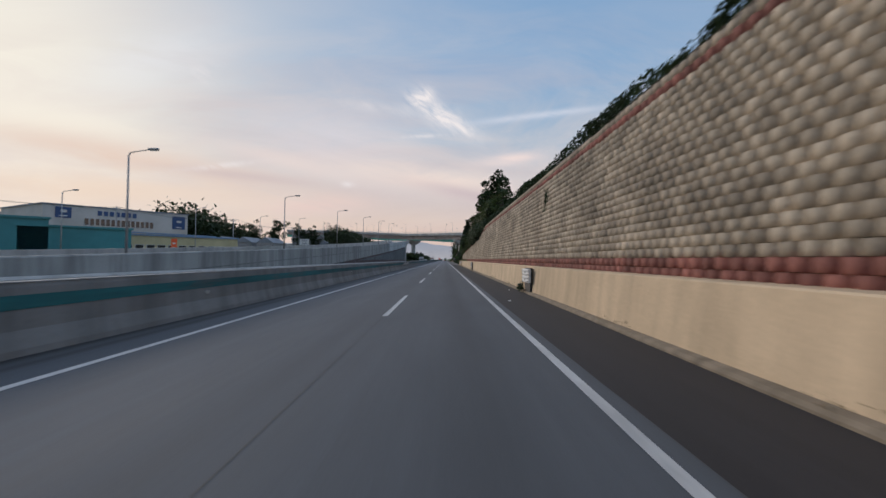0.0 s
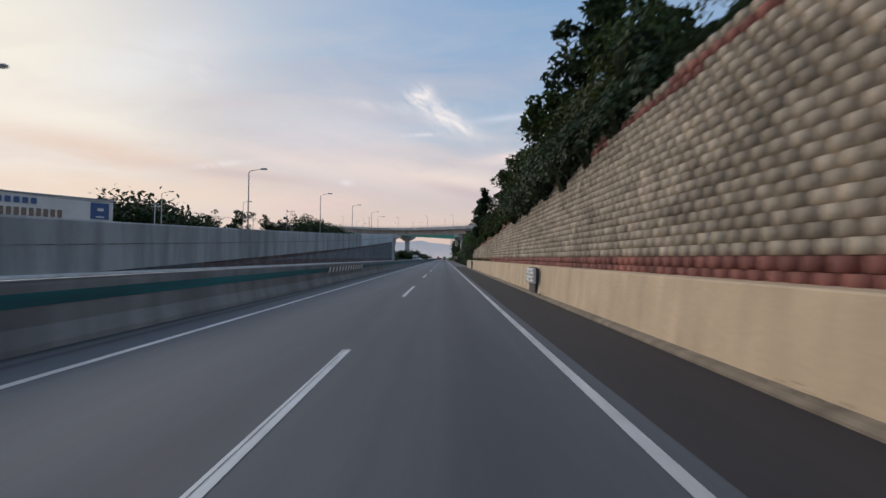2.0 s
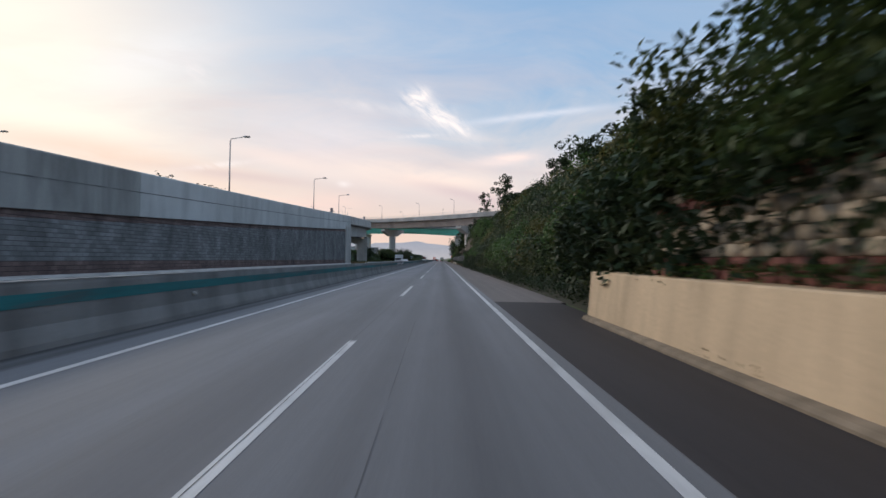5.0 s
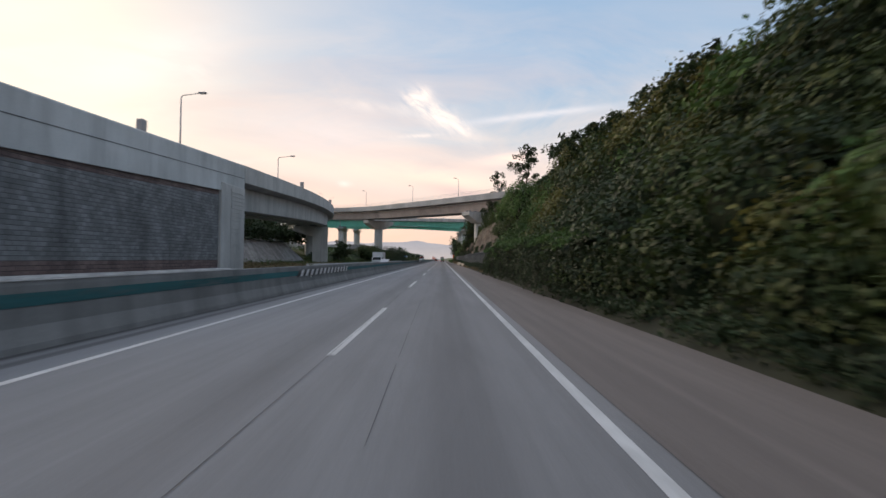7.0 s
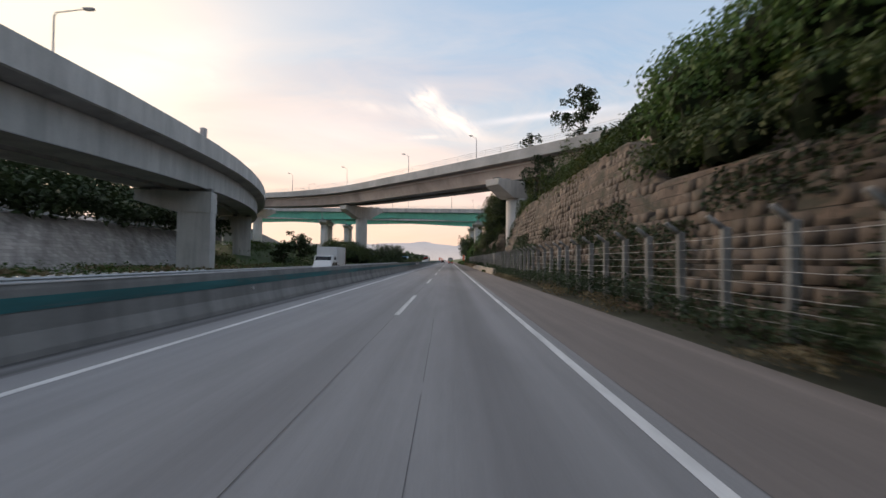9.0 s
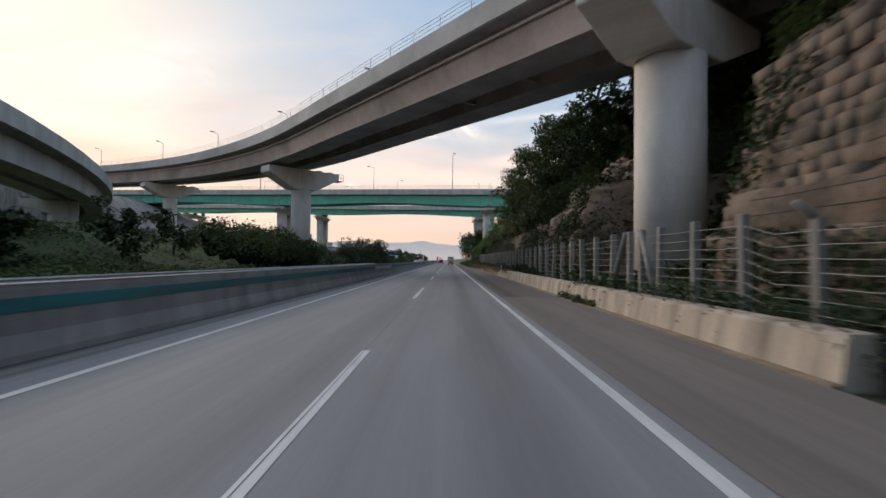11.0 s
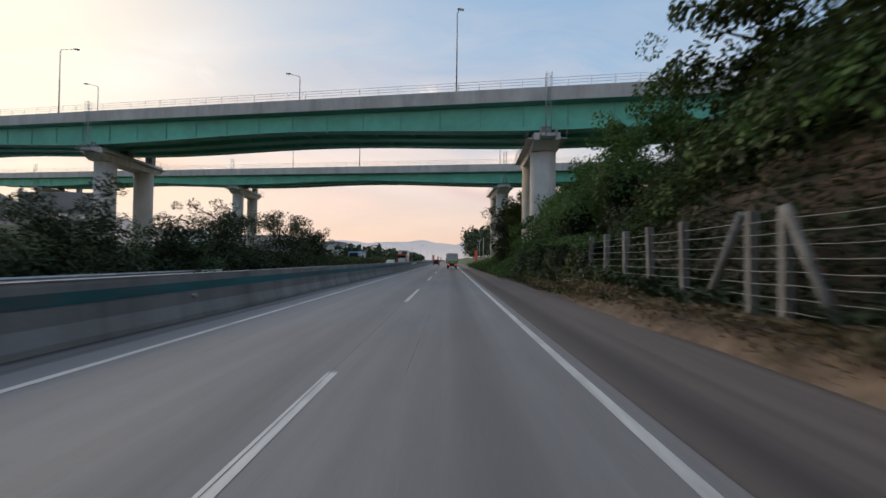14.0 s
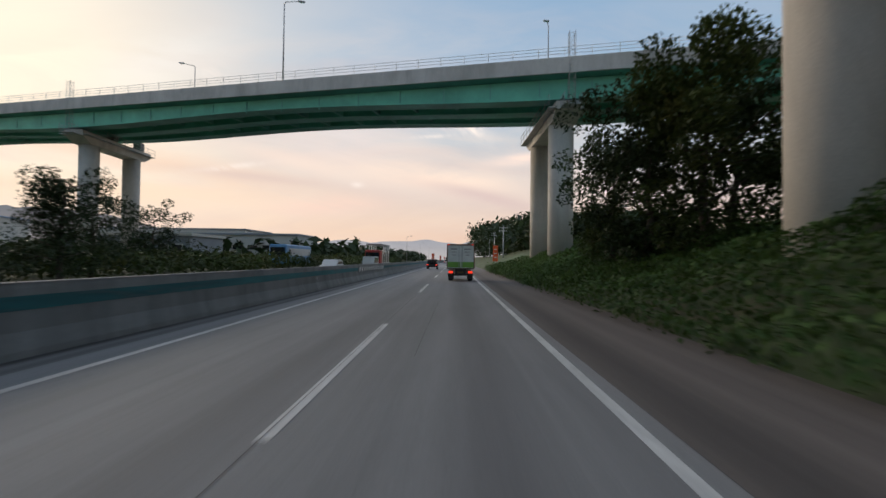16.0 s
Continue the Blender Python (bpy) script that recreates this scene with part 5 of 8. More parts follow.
def facing_leaves(at, out, size, loose=0.55):
    """Corners of leaves that lie about square to the directions out."""
    n = len(at)
    out = out + RNG.normal(0, loose, (n, 3))
    out /= np.linalg.norm(out, axis=1, keepdims=True)
    along = np.cross(out, RNG.normal(0, 1, (n, 3)))
    along /= np.linalg.norm(along, axis=1, keepdims=True)
    side, s = np.cross(out, along), size[:, None]
    return np.stack([at - along * s * 0.8, at + side * s * 0.45 + out * s * 0.1, at + along * s * 0.8, at - side * s * 0.45 + out * s * 0.1], 1).reshape(-1, 3)


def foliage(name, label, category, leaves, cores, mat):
    """One mesh of leaves over near-black masses that paint the inner shade. cores: corners of quads."""
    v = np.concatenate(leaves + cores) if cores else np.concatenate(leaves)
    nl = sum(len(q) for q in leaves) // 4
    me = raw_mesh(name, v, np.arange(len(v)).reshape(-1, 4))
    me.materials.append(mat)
    me.materials.append(M_INNERSHADE)
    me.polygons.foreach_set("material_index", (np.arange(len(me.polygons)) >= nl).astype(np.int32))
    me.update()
    tagged(new(name, me), label, category, kind="stuff")


# near-black on purpose: the shade inside the bushes is in this colour
M_INNERSHADE = surface("painted_inner_shade", (0.016, 0.023, 0.010), 0.9, spread=0.5, grain=5, stain=1.0, bump=0.8, gloss=0.1)
TURN = np.linspace(0, 2 * math.pi, 11)[:-1]
LEVEL = np.linspace(-0.9, 1.5, 7)


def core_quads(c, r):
    """A rough mass that fills a bush and carries its painted inner shade."""
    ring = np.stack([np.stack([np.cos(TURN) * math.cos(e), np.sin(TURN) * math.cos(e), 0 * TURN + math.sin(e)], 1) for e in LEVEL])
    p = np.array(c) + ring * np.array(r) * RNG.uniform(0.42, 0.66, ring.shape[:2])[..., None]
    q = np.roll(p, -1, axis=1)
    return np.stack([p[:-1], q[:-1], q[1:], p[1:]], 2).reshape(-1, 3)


def bushes(label, spots, mat, leaf, cover=1.0, name="bank_shrubs"):
    """spots: rows of x, y, z and radius. Each bush is a lumpy shell of leaves, bright where it faces the sky."""
    leaves, cores = [], []
    for x, y, z, r in spots:
        size = 0.5 * (leaf[0] + leaf[1])
        n = int(cover * 5.9 * r * r / (0.72 * size * size))
        d = RNG.normal(0, 1, (n, 3))
        d[:, 2] = np.where(d[:, 2] < -0.25, -d[:, 2], d[:, 2])
        d /= np.linalg.norm(d, axis=1, keepdims=True)
        az = np.arctan2(d[:, 1], d[:, 0])
        lump = value_noise(az * 2.1 + 7 * x, d[:, 2] * 3.3 + y, 121) + 0.5 * value_noise(az * 5.0 + 3 * x, d[:, 2] * 7 + y, 122)
        q = r * (0.66 + 0.42 * lump) * (1 + 0.10 * RNG.normal(0, 1, n))
        at = np.array((x, y, z)) + d * q[:, None] * (0.92, 1.08, 1.0)
        leaves.append(facing_leaves(at, d + (0, 0, 0.25), RNG.uniform(leaf[0], leaf[1], n)))
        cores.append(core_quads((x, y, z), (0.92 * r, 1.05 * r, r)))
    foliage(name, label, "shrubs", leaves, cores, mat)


def ivy_hedge(y0, y1, x0, top, label):
    """A fence lost under creepers: an uneven face and a shaggy top that leans over it. Shaded face and lit top are put
    into the leaf colours.
    """
    long = y1 - y0
    n = int(360 * long)
    y, u = RNG.uniform(y0, y1, n), RNG.uniform(0, 1, n) ** 0.8
    tops = top + 0.7 * (value_noise(y * 0.30, 0 * y, 131) - 0.5) + 0.35 * (value_noise(y * 1.1, 0 * y, 132) - 0.5)
    x = x0 + 0.9 * (value_noise(y * 0.55, u * 3.0, 133) - 0.5) + 0.35 * (value_noise(y * 1.8, u * 7, 134) - 0.5) - 0.25 * (1 - u) ** 2
    at = np.stack([x, y, tops * u], 1)
    face = facing_leaves(at, np.tile((-1.0, 0.0, 0.25), (n, 1)), RNG.uniform(0.06, 0.13, n), 0.6)
    ys = np.arange(y0, y1, 0.6)
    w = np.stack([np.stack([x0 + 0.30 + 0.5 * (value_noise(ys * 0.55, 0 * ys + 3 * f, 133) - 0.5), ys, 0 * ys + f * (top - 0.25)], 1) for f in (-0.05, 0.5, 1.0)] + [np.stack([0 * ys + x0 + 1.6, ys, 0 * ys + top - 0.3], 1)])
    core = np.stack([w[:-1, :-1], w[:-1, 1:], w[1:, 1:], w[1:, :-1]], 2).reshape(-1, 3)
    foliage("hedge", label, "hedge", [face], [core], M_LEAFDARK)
    n = int(260 * long)
    y, u = RNG.uniform(y0, y1, n), RNG.uniform(0, 1, n)
    tops = top + 0.7 * (value_noise(y * 0.30, 0 * y, 131) - 0.5) + 0.35 * (value_noise(y * 1.1, 0 * y, 132) - 0.5)
    at = np.stack([x0 - 0.35 + 1.5 * u, y, tops + 0.12 + 0.25 * u - 0.55 * np.clip(0.35 - u, 0, 1) + RNG.normal(0, 0.07, n)], 1)
    # lighter leaf colour than the face: light on the hedge top is painted
    foliage("hedge", "green creeper tops along the hedge, painted lighter as if lit", "hedge", [facing_leaves(at, np.tile((-0.25, 0.0, 1.0), (n, 1)), RNG.uniform(0.06, 0.13, n), 0.5)], [], M_LEAFGRASS)


KINDS = (("dark green bushes on the road bank", M_LEAFDARK), ("leafy green bushes on the road bank", M_LEAF), ("olive and yellowish bushes on the road bank", M_LEAFOLIVE), ("fresh green bushes on the road bank", M_LEAFGRASS))


def bush_field(y0, y1, x_from, x_to, step, size, leaf, tone=0.0, seed=0, lift=0.25, cover=1.0):
    """Bushes over a bank, in large patches of four tones."""
    lots = {0: [], 1: [], 2: [], 3: []}
    for y in np.arange(y0, y1, step):
        for x in np.arange(x_from, x_to, step * 0.95):
            px, py = x + RNG.uniform(-0.3, 0.5) * step, y + RNG.uniform(-0.5, 0.5) * step
            r = RNG.uniform(*size) * (1 + 0.05 * (px - x_from))
            px = max(px, 6.75 + 0.95 * r)
            v = float(value_noise(px * 0.21 + 5, py * 0.085 + seed, 141)) + RNG.normal(0, 0.10) + tone
            k = 0 if v < 0.36 else 1 if v < 0.52 else 2 if v < 0.66 else 3
            lots[k].append((px, py, float(land(px, py)) + lift * r, r))
    for k, spots in lots.items():
        if spots:
            bushes(KINDS[k][0], spots, KINDS[k][1], leaf, cover)


bush_field(151, 206, 8.7, 14.4, 2.0, (1.05, 1.9), (0.11, 0.20), 0.0, 2.0, 0.35, 0.75)
bush_field(206, 252, 8.7, 14.4, 2.0, (1.05, 1.9), (0.10, 0.19), 0.06, 2.0, 0.35, 0.75)
bush_field(152, 252, 14.6, 19.5, 2.7, (1.8, 2.5), (0.16, 0.28), -0.02, 4.0, 0.7, 0.7)
bushes("rounded dark bushes at the ends of the hedge", [(7.9, 210.6, 0.9, 1.25), (7.75, 251.0, 0.7, 1.05)], M_LEAFDARK, (0.06, 0.12), 0.9)
thicket("weeds", "dark weeds along the edge of the shoulder", 12000, (6.75, 7.7, 150, 214), lambda x, y: 0.9 * (value_noise(x * 0.5, y * 0.3, 49) > 0.2), lambda x, y: 0.75 + 0 * x, (0.05, 0.11), M_LEAFDARK, base=lambda x, y: -0.1 + 0 * x)
bushes("low dark bushes along the edge of the shoulder", [(6.85 + r + RNG.uniform(0, 0.35), y + RNG.uniform(-0.4, 0.4), 0.12 * r, r) for y in np.arange(151, 213, 0.95) for r in (RNG.uniform(0.45, 0.95),)], M_LEAFDARK, (0.06, 0.12), 0.8)
bushes("leafy green bushes behind the shoulder's edge", [(8.1 + RNG.uniform(-0.2, 0.5), y + RNG.uniform(-0.5, 0.5), 0.9, RNG.uniform(0.8, 1.35)) for y in np.arange(151, 214, 1.5)], M_LEAF, (0.07, 0.14), 0.8)
ivy_hedge(211, 250.6, 7.1, 2.75, "fence overgrown with dark green creepers")
# rock cut: tufts, and growth above
thicket("bank_shrubs", "green creepers hanging over the rock cut", 24000, (10.4, 20, 254, 404), lambda x, y: (value_noise(x * 0.22, y * 0.10, 41) > 0.50) * ease(x, 10.4, 12.5), lambda x, y: 1.3 + 0 * x, (0.18, 0.36), M_LEAF)
thicket("bank_shrubs", "dark bushes along the top of the rock cut", 24000, (11.8, 30, 322, 408), lambda x, y: 0.9 + 0 * x, lambda x, y: 2.8 + 2.0 * value_noise(x * 0.15, y * 0.15, 22), (0.26, 0.5), M_LEAFDARK)
thicket("weeds", "dark weeds at the foot of the fence", 22000, (6.9, 8.8, 250, 322), lambda x, y: 0.9 * ease(x, 6.8, 7.3) * (value_noise(x * 0.5, y * 0.25, 43) > 0.25), lambda x, y: 1.15 + 0 * x, (0.05, 0.11), M_LEAFDARK)
thicket("weeds", "dry brown grass at the edge of the shoulder", 9000, (6.65, 7.7, 250, 306), lambda x, y: 0.9 * (value_noise(x * 0.7, y * 0.3, 48) > 0.45), lambda x, y: 0.5 + 0 * x, (0.04, 0.09), M_DRY)
thicket("weeds", "dark weeds behind the low wall", 26000, (7.6, 9.6, 318, 404), lambda x, y: 0.8 * (value_noise(x * 0.7, y * 0.2, 44) > 0.35), lambda x, y: 0.9 + 0 * x, (0.09, 0.22), M_LEAFDARK, base=lambda x, y: 0.35 + 0 * x)
thicket("weeds", "dry straw-coloured grass along the low wall", 16000, (6.75, 8.2, 345, 414), lambda x, y: 0.8 * (value_noise(x * 0.9, y * 0.3, 45) > 0.45), lambda x, y: 0.55 + 0 * x, (0.06, 0.14), M_DRY, base=lambda x, y: 0.3 * (y < 404) + 0 * x)
cy_ = RNG.uniform(322, 402, 40000)
cz_ = 0.4 + 4.6 * RNG.uniform(0, 1, len(cy_)) ** 1.2
ok = RNG.uniform(0, 1, len(cy_)) < 0.95 * (value_noise(cy_ * 0.18, cz_ * 0.45, 46) > 0.22)
cy_, cz_ = cy_[ok], cz_[ok]
at = np.stack([8.55 + nook(cy_) + cz_ / 3.4 - RNG.uniform(0, 0.45, len(cy_)), cy_, cz_], 1)
tagged(new("creeper", leaf_mesh("creeper", at, RNG.uniform(0.05, 0.13, len(at)), M_LEAFDARK)), "dark creepers over the lower rock cut", "creeper", kind="stuff")
# ivy bank before the green flyovers, then the open grass bank
bush_field(399, 437, 8.6, 14.5, 1.9, (1.0, 1.6), (0.08, 0.16), 0.12, 9.0, 0.2, 0.7)
ivy_hedge(403, 424, 7.75, 2.6, "fence lost under hanging green creepers")
bushes("low green bushes at the edge of the bank", [(6.95 + r, y + RNG.uniform(-0.4, 0.4), 0.3 * r, r) for y in np.arange(410, 440, 1.0) for r in (RNG.uniform(0.4, 0.8),)], M_LEAF, (0.06, 0.12), 0.8)
bushes("tall leafy bushes in front of the bridge piers", [(10.4, 416.5, 4.3, 2.0), (10.8, 420.0, 4.9, 2.1), (11.4, 423.5, 5.2, 2.2), (12.2, 427.0, 5.0, 2.1), (12.6, 417.5, 5.2, 2.1), (13.6, 421.0, 5.8, 2.2), (10.0, 412.5, 4.2, 1.9), (11.5, 409.0, 5.4, 2.1)], M_LEAFFRESH, (0.08, 0.17), 0.8)
thicket("grass", "bright green grass and weeds on the open bank", 64000, (6.3, 18, 424, 510), lambda x, y: 0.95 + 0 * x, lambda x, y: 0.75 + 0.5 * value_noise(x * 0.3, y * 0.3, 51), (0.08, 0.19), M_LEAFGRASS)
# on top of the block wall
bushes("dark bushes leaning over the top of the block wall", [(7.1 + RNG.uniform(-0.15, 0.35), y + RNG.uniform(-0.4, 0.4), float(wall_top(y)) - 0.45 * float(ease(y, 72, 77)) * float(ease(y, 100, 90)) + RNG.uniform(-0.1, 0.5), min(1.4, 0.65 + 0.12 * (y - 71)) * RNG.uniform(0.8, 1.15)) for y in np.arange(71.5, 97, 0.9)], M_LEAFDARK, (0.08, 0.17), 0.85)
bushes("tall dark bushes behind the block wall", [(8.7 + RNG.uniform(-0.4, 0.6), y + RNG.uniform(-0.5, 0.5), float(wall_top(y)) + 2.2 + RNG.uniform(-0.3, 0.9), RNG.uniform(1.2, 1.8)) for y in np.arange(76, 98, 2.0)], M_LEAF, (0.10, 0.20), 0.75)
top_of = lambda x, y: wall_top(y) - 0.1
ty_ = RNG.uniform(4, 80, 32000)
ty_ = ty_[RNG.uniform(0, 1, len(ty_)) < 0.35 + 0.6 * (value_noise(ty_ * 0.22, 0 * ty_, 61) > 0.40)]
back = RNG.uniform(0, 1, len(ty_)) ** 1.4
tall_ = (0.45 + 1.0 * value_noise(ty_ * 0.35, 0 * ty_, 66)) * (0.6 + 0.5 * back)
at = np.stack([WALL_X + (wall_top(ty_) - 1.3) * LEANBACK - 0.1 + 1.0 * back, ty_, wall_top(ty_) - 0.15 + tall_ * RNG.beta(1.5, 1.2, len(ty_))], 1)
tagged(new("bank_shrubs", leaf_mesh("bank_shrubs", at, RNG.uniform(0.05, 0.13, len(at)), M_LEAFDARK)), "thin dark shrubs along the top of the block wall", "shrubs", kind="stuff")
thicket("bank_shrubs", "dense bushes spilling over the block wall", 30000, (6.9, 13, 92, 152), lambda x, y: 0.95 * ease(y, 70, 78), lambda x, y: 3.4 + 1.8 * ease(x, 7.4, 10), (0.11, 0.25), M_LEAF, base=top_of, droop=0.5)
thicket("bank_shrubs", "lighter creepers hanging over the block wall", 26000, (6.85, 10, 92, 152), lambda x, y: 0.9 * (value_noise(x * 0.3, y * 0.25, 62) > 0.42), lambda x, y: 2.2 + 0 * x, (0.12, 0.28), M_LEAF, base=top_of, droop=0.9)
thicket("bank_shrubs", "green creepers at the end of the wall", 22000, (6.2, 9.5, 134, 158), lambda x, y: 0.9 * ease(y, 136, 150) + 0 * x, lambda x, y: 3.2 + 0 * x, (0.12, 0.28), M_LEAFDARK, base=lambda x, y: 0.4 + 0 * x)
thicket("weeds", "green weeds on the ledge of the barrier", 5000, (6.15, 6.6, 84, 150), lambda x, y: 0.95 * (value_noise(x * 0, y * 0.16, 63) > 0.52), lambda x, y: 0.32 + 0 * x, (0.05, 0.11), M_LEAFGRASS, base=lambda x, y: 1.33 + 0 * x)
hang_y = RNG.uniform(76, 150, 30000)
ok = RNG.uniform(0, 1, len(hang_y)) < ease(hang_y, 76, 92) * (0.35 + 0.65 * (value_noise(hang_y * 0.35, 0 * hang_y, 64) > 0.35))
hang_y = hang_y[ok]
long_ = (0.30 + 0.9 * value_noise(hang_y * 0.6, 0 * hang_y, 65)) * RNG.uniform(0, 1, len(hang_y)) ** 0.7
at = np.stack([WALL_X + (wall_top(hang_y) - 1.3) * LEANBACK - 0.12 - RNG.uniform(0, 0.45, len(hang_y)), hang_y, wall_top(hang_y) + 0.5 - long_], 1)
tagged(new("hanging_creeper", leaf_mesh("hanging_creeper", at, RNG.uniform(0.10, 0.22, len(at)), M_LEAF)), "green creepers hanging down the block wall", "creeper", kind="stuff")
spot = RNG.normal(0, 1, (420, 3)) * (0.04, 0.22, 0.33) + (6.86, 31.0, 4.6)
tagged(new("creeper", leaf_mesh("creeper", spot, RNG.uniform(0.05, 0.11, 420), M_LEAFDARK)), "small clump of creeper on the block wall", "creeper", kind="stuff")
bushes("green bushes spilling over the top of the tiered wall", [(10.3 + RNG.uniform(-0.3, 0.6), y + RNG.uniform(-0.6, 0.6), 5.2 + RNG.uniform(0, 0.8), RNG.uniform(0.9, 1.5)) for y in np.arange(252, 268, 1.5)], M_LEAF, (0.08, 0.16), 0.8)
bushes("fresh green bushes above the tiered wall", [(11.8 + RNG.uniform(-0.4, 0.8), y + RNG.uniform(-0.6, 0.6), 7.2 + RNG.uniform(0, 1.3), RNG.uniform(1.2, 1.8)) for y in np.arange(252, 270, 2.0)], M_LEAFGRASS, (0.11, 0.20), 0.75)
bushes("fresh green creepers in mounds over the end of the brown wall", [(10.2 + 0.8 * j + RNG.uniform(-0.3, 0.4), y + RNG.uniform(-0.6, 0.6), float(np.interp(y, TOP_Y, TOP_Z)) + 0.3 + 0.9 * j + RNG.uniform(-0.3, 0.3), RNG.uniform(0.9, 1.4)) for y in np.arange(372, 403, 1.8) for j in (0, 1)], M_LEAFFRESH, (0.09, 0.18), 0.75)
bushes("dark undergrowth between the fence and the brown wall", [(9.0 + 0.22 * z + RNG.uniform(-0.2, 0.3), y + RNG.uniform(-0.6, 0.6), z, RNG.uniform(0.5, 0.95)) for y in np.arange(347, 401, 1.7) for z in (0.7, 2.0) if value_noise(y * 0.16, z, 161) > 0.22], M_LEAFDARK, (0.08, 0.17), 0.7)
bushes("dark weeds and brambles behind the fence", [(8.9 + RNG.uniform(-0.2, 0.3), y + RNG.uniform(-0.7, 0.7), 0.5, RNG.uniform(0.45, 0.8)) for y in np.arange(253, 312, 1.9) if value_noise(y * 0.2, 4.0, 162) > 0.35], M_LEAFDARK, (0.07, 0.15), 0.7)
bushes("tall airy green bushes above the tiered wall", [(11.6 + RNG.uniform(-0.5, 1.0), y, 9.2 + RNG.uniform(-0.4, 0.5), RNG.uniform(1.7, 2.2)) for y in np.arange(254, 269, 2.4)], M_LEAFFRESH, (0.10, 0.20), 0.8)
bushes("green weed tufts at the foot of the low wall", [(6.86 + RNG.uniform(-0.06, 0.06), y, 0.0, RNG.uniform(0.14, 0.27)) for y in np.arange(317.5, 322.5, 0.33)], M_LEAF, (0.03, 0.07), 0.8, "weeds")
bushes("olive bushes and creepers on the bare rock", [(9.55 + RNG.uniform(-0.2, 0.5) + 0.25 * z, y + RNG.uniform(-0.5, 0.5), z, RNG.uniform(0.5, 0.9)) for y in np.arange(329, 348, 1.5) for z in (1.6, 3.2)], M_LEAFOLIVE, (0.07, 0.15), 0.7)
bushes("dark green bushes spilling over the brown wall", [(10.25 + RNG.uniform(-0.3, 0.5), y + RNG.uniform(-0.7, 0.7), float(np.interp(y, TOP_Y, TOP_Z)) + 0.2 + RNG.uniform(-0.4, 0.6), RNG.uniform(0.9, 1.6)) for y in np.arange(345, 401, 1.6)], M_LEAF, (0.11, 0.20), 0.75)
bushes("tall dark bushes on the slope beside the opposite lanes", [(-19.3 - 2.3 * j + RNG.uniform(-0.6, 0.6), y + RNG.uniform(-0.8, 0.8), 1.5 + 0.7 * j + RNG.uniform(0, 0.8), RNG.uniform(1.4, 2.6)) for y in np.arange(350, 372, 2.4) for j in range(3)], M_LEAF, (0.14, 0.26), 0.75)
bushes("dark bushes along the opposite verge", [(-18.6 - 3.0 * j + RNG.uniform(-0.8, 0.8), y + RNG.uniform(-1.2, 1.2), 0.5 + 0.35 * j, RNG.uniform(1.0, 1.9)) for y in np.arange(380, 446, 3.4) for j in range(3)], M_LEAFDARK, (0.13, 0.24), 0.7)
# left side
thicket("grass", "rough grass on the embankment beyond the opposite lanes", 26000, (-46, -16.6, 262, 400), lambda x, y: 0.9 * (1 - 0.85 * ease(y, 243, 300) * 0) + 0 * x, lambda x, y: 0.7 + 0.6 * value_noise(x * 0.25, y * 0.25, 71), (0.05, 0.13), M_LEAFGRASS)
thicket("bank_shrubs", "dark bushes above the concrete slope", 40000, (-54, -36.0, 236, 330), lambda x, y: 0.9 + 0 * x, lambda x, y: 3.6 + 0.42 * np.clip(-37 - x, 0, 14), (0.16, 0.34), M_LEAFDARK, base=lambda x, y: 4.9 + 0.15 * np.clip(-37 - x, 0, 14))
thicket("bank_shrubs", "dark shrubs along the opposite verge", 40000, (-42, -16.9, 374, 470), lambda x, y: 0.9 * (value_noise(x * 0.2, y * 0.14, 72) > 0.38), lambda x, y: 1.2 + 1.4 * ease(y, 420, 442), (0.06, 0.15), M_LEAFDARK)
thicket("bank_shrubs", "olive scrub along the opposite verge farther on", 42000, (-34, -17.2, 462, 620), lambda x, y: 0.8 + 0 * x, lambda x, y: 2.2 + 0 * x, (0.12, 0.26), M_LEAF)
thicket("bank_shrubs", "wooded hill behind the company hall", 14000, (-235, -125, 330, 400), lambda x, y: 0.9 + 0 * x, lambda x, y: 31 * np.exp(-((x + 180) / 38) ** 2), (0.7, 1.5), M_LEAFDARK)
thicket("bank_shrubs", "distant woods beside the motorway", 16000, (-120, -24, 560, 900), lambda x, y: 0.8 + 0 * x, lambda x, y: 6.0 + 0 * x, (0.8, 1.6), M_LEAFDARK)
thicket("bank_shrubs", "dark wooded slope on the far bank", 20000, (14, 60, 560, 900), lambda x, y: ease(x, 14, 22), lambda x, y: 9.0 + 0.05 * (y - 560), (0.8, 1.6), M_LEAFDARK)


